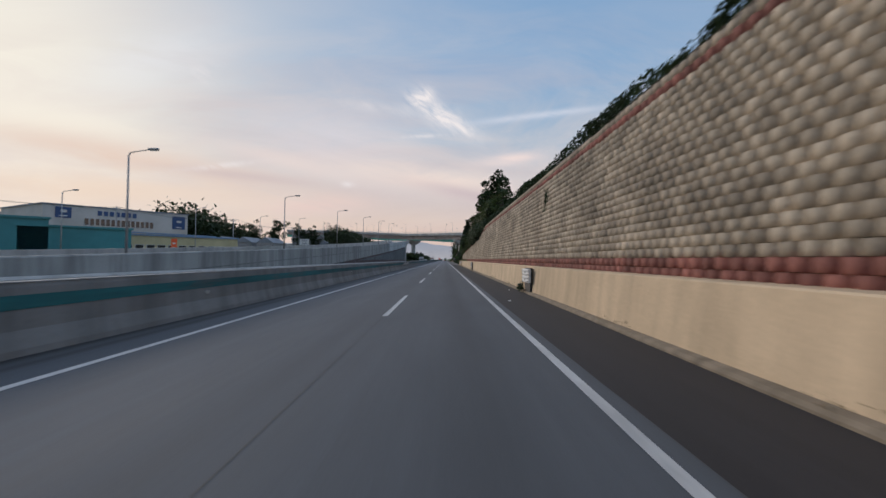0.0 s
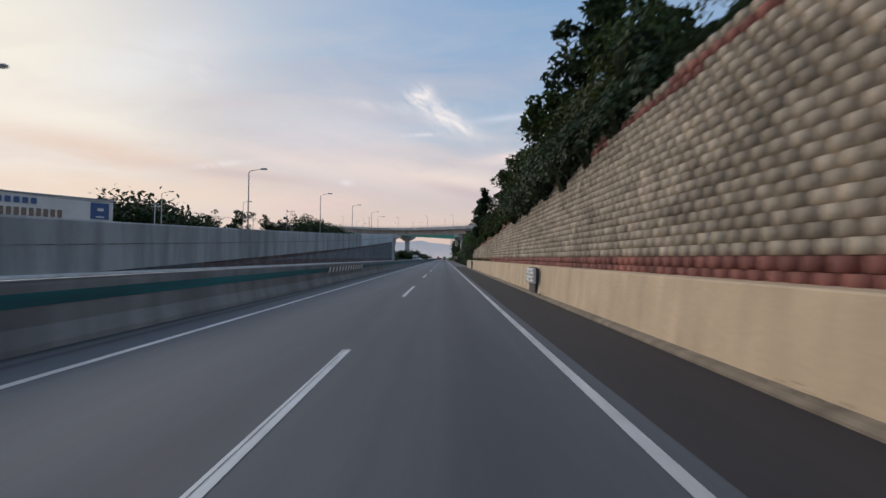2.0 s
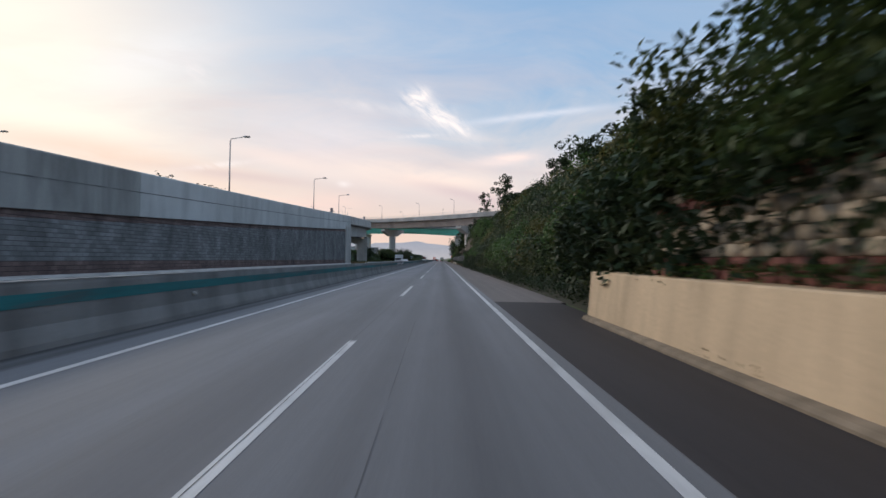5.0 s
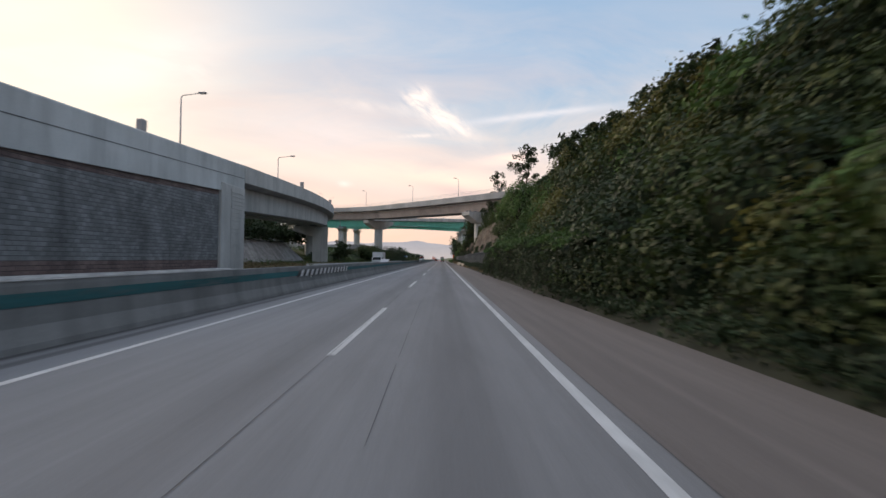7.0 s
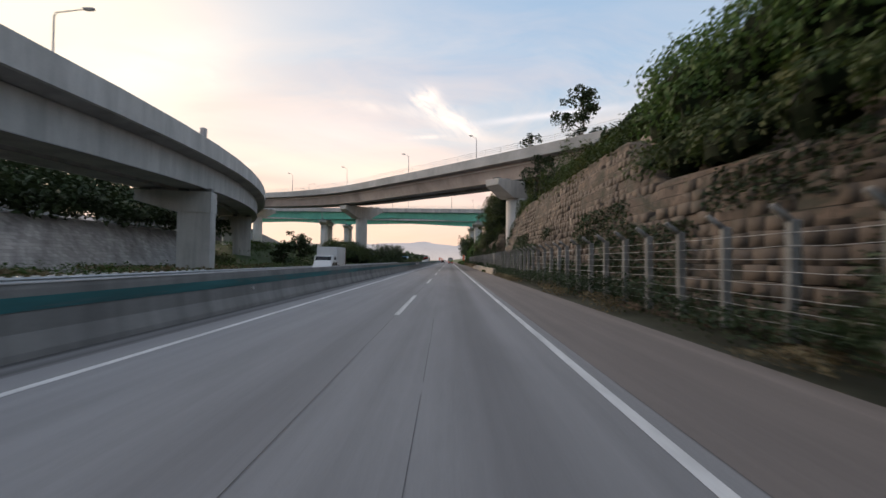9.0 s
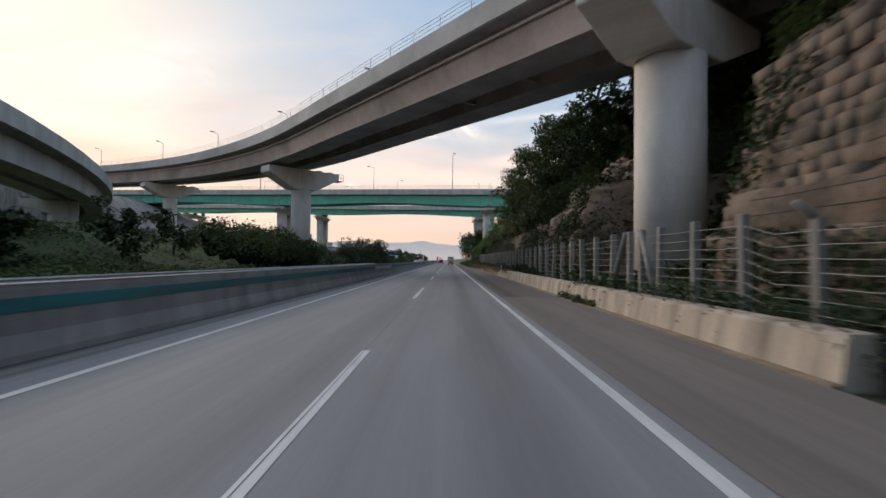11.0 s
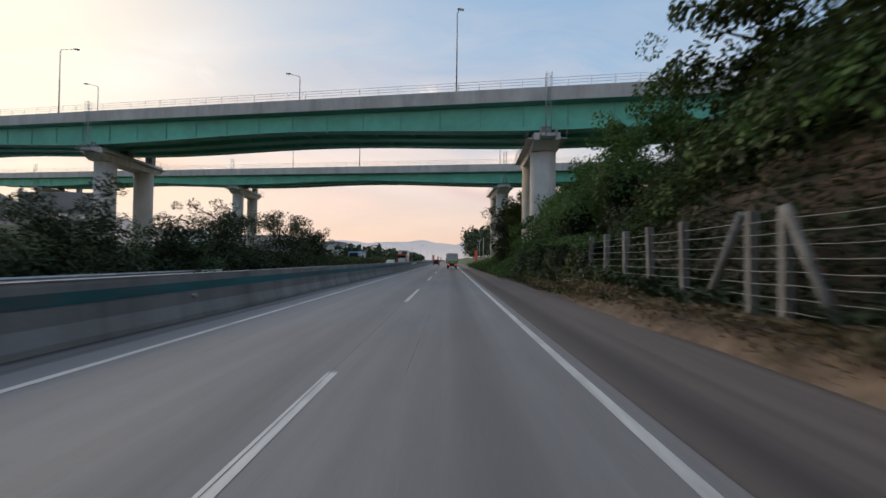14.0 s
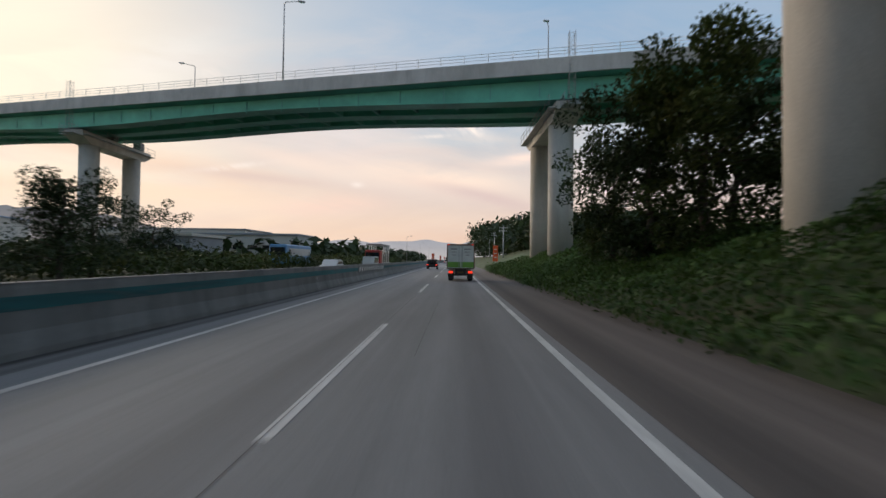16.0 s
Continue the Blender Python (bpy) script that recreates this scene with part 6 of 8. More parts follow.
# ---------------------------------------------------------------- trees
def tree(x, y, foot, tall, wide, label, n=2600, shape="round", mat=None, leaf=(0.16, 0.34), lean=0.0, bare=0.3):
    """Tapered trunk with forking limbs and a crown of leaves in uneven clumps. shape: round, spire or flat."""
    mat = mat or M_LEAFDARK
    ob = thing("tree", label, "tree", (x, y, foot))
    bm = bmesh.new()
    pts = [Vector((x, y, foot - 0.2))]
    segs = 6
    for i in range(1, segs + 1):
        f = i / segs
        pts.append(Vector((x + lean * f * tall + RNG.normal(0, 0.02) * tall * 0.5, y + RNG.normal(0, 0.02) * tall * 0.5, foot + tall * 0.9 * f)))
    r0 = 0.018 * tall + 0.05
    for i, (a, b) in enumerate(zip(pts, pts[1:])):
        rod(bm, a, b, r0 * (1 - i / segs) + 0.02, r0 * (1 - (i + 1) / segs) + 0.02, 8, caps=False)
    clumps = []
    count = 16 if shape != "spire" else 34
    for i in range(count):
        f = bare + (1 - bare) * (i + RNG.uniform(0.1, 0.9)) / count
        k = min(int(f * segs), segs - 1)
        root = pts[k].lerp(pts[k + 1], f * segs - k)
        if shape == "spire":
            reach = wide * 0.5 * (1.05 - f) * RNG.uniform(0.6, 1.0)
        elif shape == "flat":
            reach = wide * 0.5 * RNG.uniform(0.4, 1.0)
        else:
            q = (f - bare) / (1 - bare)
            reach = wide * 0.5 * math.sqrt(max(0.08, 1 - (2 * q - 0.9) ** 2)) * RNG.uniform(0.55, 1.05)
        a = RNG.uniform(0, 2 * math.pi)
        end = root + Vector((reach * math.cos(a), reach * math.sin(a), reach * RNG.uniform(0.1, 0.6)))
        rod(bm, root, end, 0.3 * r0 + 0.01, 0.012, 5, caps=False)
        for j in range(3):
            c = root.lerp(end, RNG.uniform(0.45, 1.1)) + Vector(RNG.normal(0, (0.05 if shape == "spire" else 0.1) * wide, 3))
            clumps.append((c, wide * RNG.uniform(0.09, 0.19) * (0.8 if shape == "spire" else 1.0)))
    part("trunk", bm, M_BARK, ob, "grey-brown trunk and limbs")
    each = max(20, int(0.78 * n) // len(clumps))
    at = []
    for c, r in clumps:
        d = RNG.normal(0, 1, (each, 3))
        d /= np.linalg.norm(d, axis=1, keepdims=True)
        at.append(np.array(c) + d * (r * RNG.uniform(0.35, 1.0, (each, 1)) ** 0.6) * (1, 1, 0.8))
    at = np.concatenate(at)
    crown = new("crown", leaf_mesh("crown", at, 1.1 * RNG.uniform(*leaf, len(at)), mat))
    crown.parent = ob
    crown.matrix_parent_inverse = ob.matrix_basis.inverted()
    return ob


tree(10.2, 85.5, 5.6, 10.0, 5.5, "tall dark broad-leaved tree above the block wall", 4200, "round")
tree(9.7, 79.0, 5.8, 6.0, 4.2, "dark broad-leaved tree on top of the wall", 2600, "round")
tree(9.3, 71.5, 6.3, 4.6, 3.6, "airy light green tree above the block wall", 1300, "round", M_LEAF, (0.08, 0.18))
for x, y, h, w in ((9.8, 94, 8.5, 5.0), (10.6, 101, 9.0, 5.5), (10.0, 108, 8.0, 5.0), (10.8, 116, 8.5, 5.5), (10.4, 123, 7.0, 4.6), (11.5, 133, 7.0, 5), (12, 142, 7, 5)):
    tree(x, y, float(wall_top(y)) + 0.3, h, w, "dark leafy tree behind the block wall", 3600, "round", M_LEAF)
tree(6.9, 131.6, 3.5, 7.4, 3.0, "slender dark spire-shaped tree", 4200, "spire", None, (0.14, 0.30), bare=0.12)
tree(7.3, 128.4, 3.7, 8.2, 3.0, "slender dark spire-shaped tree", 4200, "spire", None, (0.14, 0.30), bare=0.12)
for x, y, h, w in ((16, 168, 6, 5), (18, 182, 6, 5), (19, 196, 7.5, 5), (19, 210, 7, 5), (18, 222, 5, 4.5), (18.5, 229, 5, 4.5), (18, 236, 5, 5), (17.5, 243, 6, 5), (17.5, 250, 7, 5), (18.5, 259, 8, 5)):
    tree(x, y, float(land(x, y)), h, w, "dark tree on the crest of the cutting", 3000, "round", None, (0.14, 0.28))
tree(28.3, 345.5, float(land(28.3, 345.5)), 39.0 - float(land(28.3, 345.5)), 9.5, "tall dark tree on the hill behind the flyover", 4200, "round", None, (0.25, 0.45))
tree(21.2, 364.5, float(land(21.2, 364.5)), 34.5 - float(land(21.2, 364.5)), 6.5, "dark tree on the hill behind the flyover", 2200, "round", None, (0.25, 0.45))
for x, y, h, w in ((14.5, 351, 11, 7), (15.0, 360, 12, 7.5), (14.6, 369, 12, 7.5), (14.2, 378, 12.5, 7.5), (14.0, 387, 12.5, 7.5), (14.5, 395, 11.5, 7), (15.0, 402, 10, 6.5), (19, 365, 13, 8), (19, 383, 13, 8), (19.5, 399, 11, 7)):
    tree(x, y, float(land(x, y)), h, w, "leafy green tree above the rock cut", 5600, "round", M_LEAF, (0.12, 0.25))
tree(13.2, 458.5, float(land(13.2, 458.5)), 11.0, 9.0, "spreading leafy tree beside the bridge pier", 15000, "round", M_LEAF, (0.10, 0.21), bare=0.12)
tree(11.4, 466.0, float(land(11.4, 466)), 7.5, 6.2, "leafy tree beside the bridge pier", 7500, "round", M_LEAF, (0.10, 0.20), bare=0.15)
tree(11.9, 461.5, float(land(11.9, 461.5)), 9.5, 7.5, "dense leafy tree beside the bridge pier", 10000, "round", None, (0.11, 0.22), bare=0.08)
tree(17.5, 445.0, float(land(17.5, 445)), 7.0, 5.5, "dark leafy tree on the grass bank", 3200, "round", None, (0.16, 0.32), bare=0.15)
tree(17.5, 464.0, float(land(17.5, 464)), 9.0, 7.5, "dark leafy tree on the grass bank", 5000, "round")
for x, y, h, w in ((12.4, 411.5, 7.2, 5.5), (13.6, 415.0, 6.8, 6.0), (12.3, 417.5, 6.0, 5.0), (14.6, 408.5, 7.5, 6.0), (13.8, 433.0, 6.0, 5.0), (16.4, 430.0, 6.5, 5.5), (17.2, 437.5, 7.0, 5.5)):
    tree(x, y, float(land(x, y)) - 0.1, h, w, "leafy green tree on the bank before the piers", 5500, "round", M_LEAFFRESH if x < 15 else M_LEAF, (0.08, 0.18), bare=0.1)
for x, y, h, w in ((-18.5, 398, 4.6, 5), (-19.5, 408, 4.8, 5.5), (-18.0, 416, 4.2, 4.5), (-19.5, 428, 5.4, 6), (-18.8, 440, 6.6, 6.5), (-19.5, 452, 7.2, 6.5), (-20.5, 463, 6.6, 6), (-24, 434, 7, 6), (-26, 447, 7.5, 7), (-24, 470, 6, 6), (-27, 482, 6, 6)):
    tree(x, y, -0.1, h, w, "dark bushy roadside tree", 6200, "flat", None, (0.07, 0.17), bare=0.2)
for x, y, h, w in ((-27, 330, 4, 4), (-29, 345, 4.5, 4.5), (-31, 357, 4.5, 5), (-24.5, 366, 3.5, 4)):
    tree(x, y, float(land(x, y)), h, w, "small dark tree under the flyovers", 1600, "flat", None, (0.18, 0.36), bare=0.1)
for x, y, h, w in ((-112, 300, 17, 13), (-98, 302, 19, 11), (-88, 309, 16, 9), (-79, 306, 15, 9), (-72, 318, 13, 8), (-132, 320, 15, 12)):
    tree(x, y, -0.1, h + 5, w, "round-headed dark pine beyond the ramp", 2600, "flat", None, (0.35, 0.75), bare=0.5)
tree(-25.2, 297.5, -0.1, 2.8, 2.6, "small bush at the foot of a pier", 900, "round", None, (0.12, 0.25), bare=0.05)
tree(-19.0, 372.8, -0.1, 2.6, 2.4, "small bush at the foot of a pier", 900, "round", None, (0.12, 0.25), bare=0.05)

# dead weeds and litter along the foot of the tan barrier, and dry growth on the far verge
thicket("weeds", "small dry weeds at the foot of the tan barrier", 1500, (5.55, 5.95, 8, 146), lambda x, y: 0.95 * (value_noise(x * 0, y * 0.45, 91) > 0.74), lambda x, y: 0.30 + 0 * x, (0.03, 0.07), M_DRY, base=lambda x, y: 0.0 * x)
spot = RNG.normal(0, 1, (260, 3)) * (0.06, 0.22, 0.10) + (5.72, 32.0, 0.22)
tagged(new("weeds", leaf_mesh("weeds", spot, RNG.uniform(0.05, 0.12, 260), M_LEAFDARK)), "dark weed tuft below the white rails", "weeds", kind="stuff")
thicket("weeds", "dry straw-coloured weeds along the foot of the concrete slope", 26000, (-31.6, -16.8, 240, 318), lambda x, y: 0.9 * (value_noise(x * 0.3, y * 0.2, 92) > 0.40), lambda x, y: 0.8 + 0 * x, (0.06, 0.16), M_DRY, base=lambda x, y: -0.1 + 0 * x)
thicket("bank_shrubs", "dark bushes on the grass slope under the flyovers", 34000, (-40, -17.4, 296, 345), lambda x, y: 0.95 * (value_noise(x * 0.16, y * 0.12, 95) > 0.33), lambda x, y: 0.9 + 0 * x, (0.065, 0.15), M_LEAF)
cy_ = RNG.uniform(252, 322, 34000)
cz_ = 0.3 + 4.2 * RNG.uniform(0, 1, len(cy_)) ** 1.3
ok = value_noise(cy_ * 0.14, cz_ * 0.5, 47) > 0.32 + 0.10 * cz_ / 3
cy_, cz_ = cy_[ok], cz_[ok]
at = np.stack([8.5 + nook(cy_) + cz_ / 3.4 - RNG.uniform(0, 0.4, len(cy_)), cy_, cz_], 1)
tagged(new("creeper", leaf_mesh("creeper", at, RNG.uniform(0.06, 0.15, len(at)), M_LEAFDARK)), "dark creepers and weeds behind the fence", "creeper", kind="stuff")
# creepers that hang over the top of the tiered wall
hang_y = RNG.uniform(262, 402, 40000)
ok = RNG.uniform(0, 1, len(hang_y)) < np.where(hang_y < 312, 0.75 * (value_noise(hang_y * 0.12, 0 * hang_y, 96) > 0.42), 0.95)
hang_y = hang_y[ok]
tops = np.interp(hang_y, TOP_Y, TOP_Z)
down = (0.35 + 2.2 * value_noise(hang_y * 0.35, 0 * hang_y, 97) ** 2) * RNG.uniform(-1.6, 1, len(hang_y))
at = np.stack([8.62 + nook(hang_y) + tops / 3.4 - RNG.uniform(-0.5, 0.45, len(hang_y)), hang_y, tops + 0.1 - down], 1)
tagged(new("hanging_creeper", leaf_mesh("hanging_creeper", at, RNG.uniform(0.07, 0.17, len(at)), M_LEAF)), "green creepers hanging over the old tiered wall", "creeper", kind="stuff")
thicket("bank_shrubs", "leafy green bushes above the old tiered wall", 22000, (10.6, 16, 266, 322), lambda x, y: 0.95 * (value_noise(x * 0.2, y * 0.13, 98) > 0.42), lambda x, y: 1.5 + 0 * x, (0.08, 0.19), M_LEAF)
for x, y, h, w in ((13.6, 311.5, 7.5, 5.0), (19.5, 320.0, 8.5, 6), (15.0, 331.0, 8.5, 6.5), (13.0, 332.5, 6.5, 5.0), (13.4, 337.5, 8, 6), (12.4, 343.5, 7.5, 5.5)):
    tree(x, y, float(land(x, y)) - 0.3, h, w, "dark leafy tree rooted above the rock", 5200, "round", None, (0.11, 0.23), bare=0.02)
cy_ = RNG.uniform(311, 346, 16000)
cz_ = 0.4 + 6.5 * RNG.uniform(0, 1, len(cy_))
ok = value_noise(cy_ * 0.22, cz_ * 0.4, 99) > 0.46
cy_, cz_ = cy_[ok], cz_[ok]
at = np.stack([8.5 + nook(cy_) + cz_ / 3.2 - RNG.uniform(0, 0.6, len(cy_)), cy_, cz_], 1)
tagged(new("creeper", leaf_mesh("creeper", at, RNG.uniform(0.08, 0.18, len(at)), M_LEAFDARK)), "dark creepers over the bare rock", "creeper", kind="stuff")
thicket("weeds", "yellowish dry weeds behind the fence", 2600, (8.4, 10.2, 327, 333), lambda x, y: 0.9 * (value_noise(x, y * 0.5, 101) > 0.45), lambda x, y: 1.6 + 0 * x, (0.06, 0.14), M_DRY, base=lambda x, y: 0.9 + 0 * x)
for x, y, h, w in ((10.8, 435.5, 5.0, 4.6), (13.0, 433.6, 6.0, 5.4), (15.4, 435.8, 6.6, 5.6), (17.0, 432.0, 7.5, 6.0)):
    tree(x, y, float(land(x, y)) - 0.2, h, w, "leafy green tree in front of the bridge piers", 5200, "round", M_LEAFFRESH, (0.08, 0.17), bare=0.0)
# ---------------------------------------------------------------- concrete slope, low wall, fence
slope = bmesh.new()
pts = [(-31.5, -0.2), (-32.0, 0.2), (-38.0, 5.4), (-38.6, 5.6), (-38.9, 5.2), (-32.6, -0.2)]
sweep(slope, pts, [(0, y, 0, 0.0) for y in (243, 262, 281, 300, 316)])
solo("revetment", slope, coursed("pitched_grey_concrete", (0.37, 0.36, 0.345), (0.27, 0.26, 0.25), 0.55, 0.30), "sloping grey concrete revetment under the ramp", "retaining slope", kind="structure")
low = thing("roadside_wall", "low pale stained concrete wall at the shoulder's edge", "low wall", kind="structure")
part("wall_body", sweep(bmesh.new(), [(6.86, -0.25), (6.88, 0.02), (6.96, 0.62), (7.02, 0.68), (7.40, 0.70), (7.42, -0.25)], straight(0, 306, 354, steps=24)), M_LOWWALL, low)
M_LOWDIRTY = concrete_stained("soil_stained_concrete", (0.33, 0.255, 0.195), 0.55, 1.2)
part("wall_body", sweep(bmesh.new(), [(6.865, -0.25), (6.885, 0.02), (6.965, 0.60), (7.025, 0.66), (7.40, 0.68), (7.42, -0.25)], [(0.02 * math.sin(y), y, 0.015 * math.sin(1.7 * y), 0.0) for y in np.linspace(354.02, 368.2, 9)]), M_LOWDIRTY, low, "soil-stained length of wall")
part("wall_body", sweep(bmesh.new(), [(6.88, -0.25), (6.90, 0.02), (6.99, 0.42), (7.06, 0.47), (7.42, 0.50), (7.44, -0.25)], [(0.03 * math.sin(2 * y), y, 0.03 * math.sin(1.3 * y), 0.6) for y in np.linspace(368.5, 381.0, 9)]), M_LOWDIRTY, low, "broken lower length of wall")
part("footing", sweep(bmesh.new(), [(6.70, -0.2), (6.70, -0.02), (6.885, 0.0), (6.885, -0.2)], straight(0, 306, 356, steps=4)), M_KERB, low, "dirty footing strip")


def earth_bank():
    """Dry crumbling earth between the shoulder and the fence, past the end of the low wall."""
    ys, us = np.arange(353.6, 409, 0.35), np.linspace(0, 1, 12)
    Y, U = np.meshgrid(ys, us)
    n = value_noise(Y * 0.5, U * 3, 111) - 0.5 + 0.5 * (value_noise(Y * 1.9, U * 8, 112) - 0.5)
    high = 0.62 * ease(Y, 353, 355) * ease(Y, 410, 398)
    X = 6.78 + 0.25 * ease(Y, 383, 380) + 1.75 * U + 0.30 * (value_noise(Y * 0.35, 0 * Y, 113) - 0.5) * (1 - U)
    Z = -0.06 + high * (1 - (1 - U) ** 2.6) + 0.16 * n * ease(U, 0.0, 0.15)
    w = len(ys)
    i = (np.arange(len(us) - 1)[:, None] * w + np.arange(w - 1)[None]).ravel()
    me = raw_mesh("bank", np.stack([X, Y, Z], -1).reshape(-1, 3), np.stack([i, i + 1, i + w + 1, i + w], 1))
    me.materials.append(surface("dry_brown_earth", (0.175, 0.125, 0.088), 0.95, spread=0.5, grain=3.5, stain=0.9, second=(0.085, 0.072, 0.045), bump=1.0))
    tagged(new("earth_bank", me), "crumbling brown earth bank at the fence's foot", "earth bank", kind="structure")


earth_bank()
thicket("weeds", "dry straw tufts on the crumbling earth bank", 16000, (6.75, 8.3, 354, 408), lambda x, y: 0.9 * (value_noise(x * 1.1, y * 0.5, 114) > 0.50), lambda x, y: 0.30 + 0 * x, (0.035, 0.085), M_DRY, base=lambda x, y: 0.62 * (1 - (1 - np.clip((x - 6.78) / 1.75, 0, 1)) ** 2.6) * ease(y, 410, 398) - 0.03)
thicket("weeds", "low green weeds along the earth bank", 7000, (6.75, 8.3, 356, 410), lambda x, y: 0.9 * (value_noise(x * 0.8, y * 0.3, 115) > 0.60), lambda x, y: 0.34 + 0 * x, (0.035, 0.085), M_LEAFGRASS, base=lambda x, y: 0.62 * (1 - (1 - np.clip((x - 6.78) / 1.75, 0, 1)) ** 2.6) * ease(y, 410, 398) - 0.03)

fence = thing("fence", "old concrete-post fence strung with steel wires", "fence", kind="structure")
FX = 8.05
bm = box(bmesh.new(), -0.10, 0.10, -0.10, 0.10, 0.0, 2.35, 0.015)
post_mesh = mesh_of("post", bm, M_POST)
bm = bmesh.new()
rod(bm, (0, 0, 2.3), (-0.42, 0, 2.62), 0.075, 0.06, 6)
tip_mesh = mesh_of("post_tip", bm, M_POST)
FY0, GAP = 250.33, 2.2154
STAYS = (314.4, 388.7)                            # where slanting struts stay the fence
for i in range(71):
    y = FY0 + GAP * i
    foot = 0.15 + (0.25 if y > 310 else 0.0)
    if any(a + 0.6 < y < a + 3.7 for a in STAYS):
        continue
    ob = new("post", post_mesh)
    ob.location = (FX, y, foot)
    ob.rotation_euler = (RNG.normal(0, 0.01), RNG.normal(0, 0.012), RNG.normal(0, 0.05))
    ob.parent = fence
    if y < 308:
        tip = new("post_tip", tip_mesh)
        tip.parent = ob
for k in range(8):
    bm = bmesh.new()
    for i in range(70):
        ya, yb = FY0 + GAP * i, FY0 + GAP * (i + 1)
        za = 0.5 + 0.25 * k + (0.25 if ya > 310 else 0.0)
        sag = 0.03 * RNG.uniform(0.3, 1.0)
        rod(bm, (FX - 0.09, ya, za), (FX - 0.09, (ya + yb) / 2, za - sag), 0.007, sides=4, caps=False)
        rod(bm, (FX - 0.09, (ya + yb) / 2, za - sag), (FX - 0.09, yb, za + (0.25 if ya <= 310 < yb else 0)), 0.007, sides=4, caps=False)
    part("wire", bm, M_WIRE, fence, "thin steel wire")
for y in STAYS:
    for a, b in ((0.0, 1.45), (4.5, 2.85)):
        part("strut", rod(bmesh.new(), (FX - 0.14, y + a, 0.3), (FX - 0.12, y + b, 2.72), 0.10, 0.10, 6), M_POST, fence, "slanting concrete strut")
    for a in (1.62, 2.68):
        ob = new("post", post_mesh)
        ob.location = (FX, y + a, 0.4)
        ob.parent = fence
sign = thing("marker_sign", "small pale blue and white sign on the fence", "sign", (7.5, 355.7, 0.9))
part("plate", one_box(7.47, 7.50, 355.45, 355.95, 0.78, 1.20), M_WHITE, sign)
part("plate_band", one_box(7.462, 7.47, 355.47, 355.93, 0.92, 1.18), surface("pale_blue_sign", (0.25, 0.5, 0.55), 0.5, spread=0.1, bump=0), sign, "pale blue band")
part("stem", one_box(7.49, 7.53, 355.68, 355.72, 0.68, 0.80), M_STEEL, sign)

# guardrail on the far verge of the opposite lanes
guard = thing("guardrail", "grey corrugated steel guardrail on posts", "guardrail")
part("beam", sweep(bmesh.new(), [(0.0, 0.42), (0.05, 0.48), (0.0, 0.55), (0.05, 0.62), (0.0, 0.70), (-0.03, 0.70), (-0.02, 0.42)], straight(-16.45, 262, 420, steps=8)), M_STEEL, guard, "corrugated beam")
pm = mesh_of("guard_post", one_box(-0.06, 0.06, -0.06, 0.06, -0.2, 0.68), M_STEEL)
for i in range(40):
    ob = new("guard_post", pm)
    ob.location = (-16.52, 263 + 4 * i, 0)
    ob.parent = guard
for x, y0, y1 in ((-17.4, 262, 300),):
    bm = bmesh.new()
    for i in range(24):
        box(bm, x, x + 0.05, y0 + 0.9 * i, y0 + 0.45 + 0.9 * i, 0.42, 0.72)
    solo("striped_rail", bm, M_WHITE, "low white-striped warning rail on the verge", "warning rail", kind="stuff")


# ---------------------------------------------------------------- vehicles
def wheel(parent, x, y, r=0.38, w=0.24):
    bm = bmesh.new()
    rod(bm, (x - w / 2, y, r), (x + w / 2, y, r), r, r, 22)
    bmesh.ops.bevel(bm, geom=[e for e in bm.edges if len(e.link_faces) == 2 and e.calc_face_angle(0) > 1.0], offset=0.04, segments=2, affect="EDGES")
    t = part("wheel", bm, M_TYRE, parent, "black tyre")
    bm = bmesh.new()
    rod(bm, (x - w / 2 - 0.008, y, r), (x + w / 2 + 0.008, y, r), r * 0.55, r * 0.55, 16)
    part("rim", bm, M_STEEL, t, "steel rim")


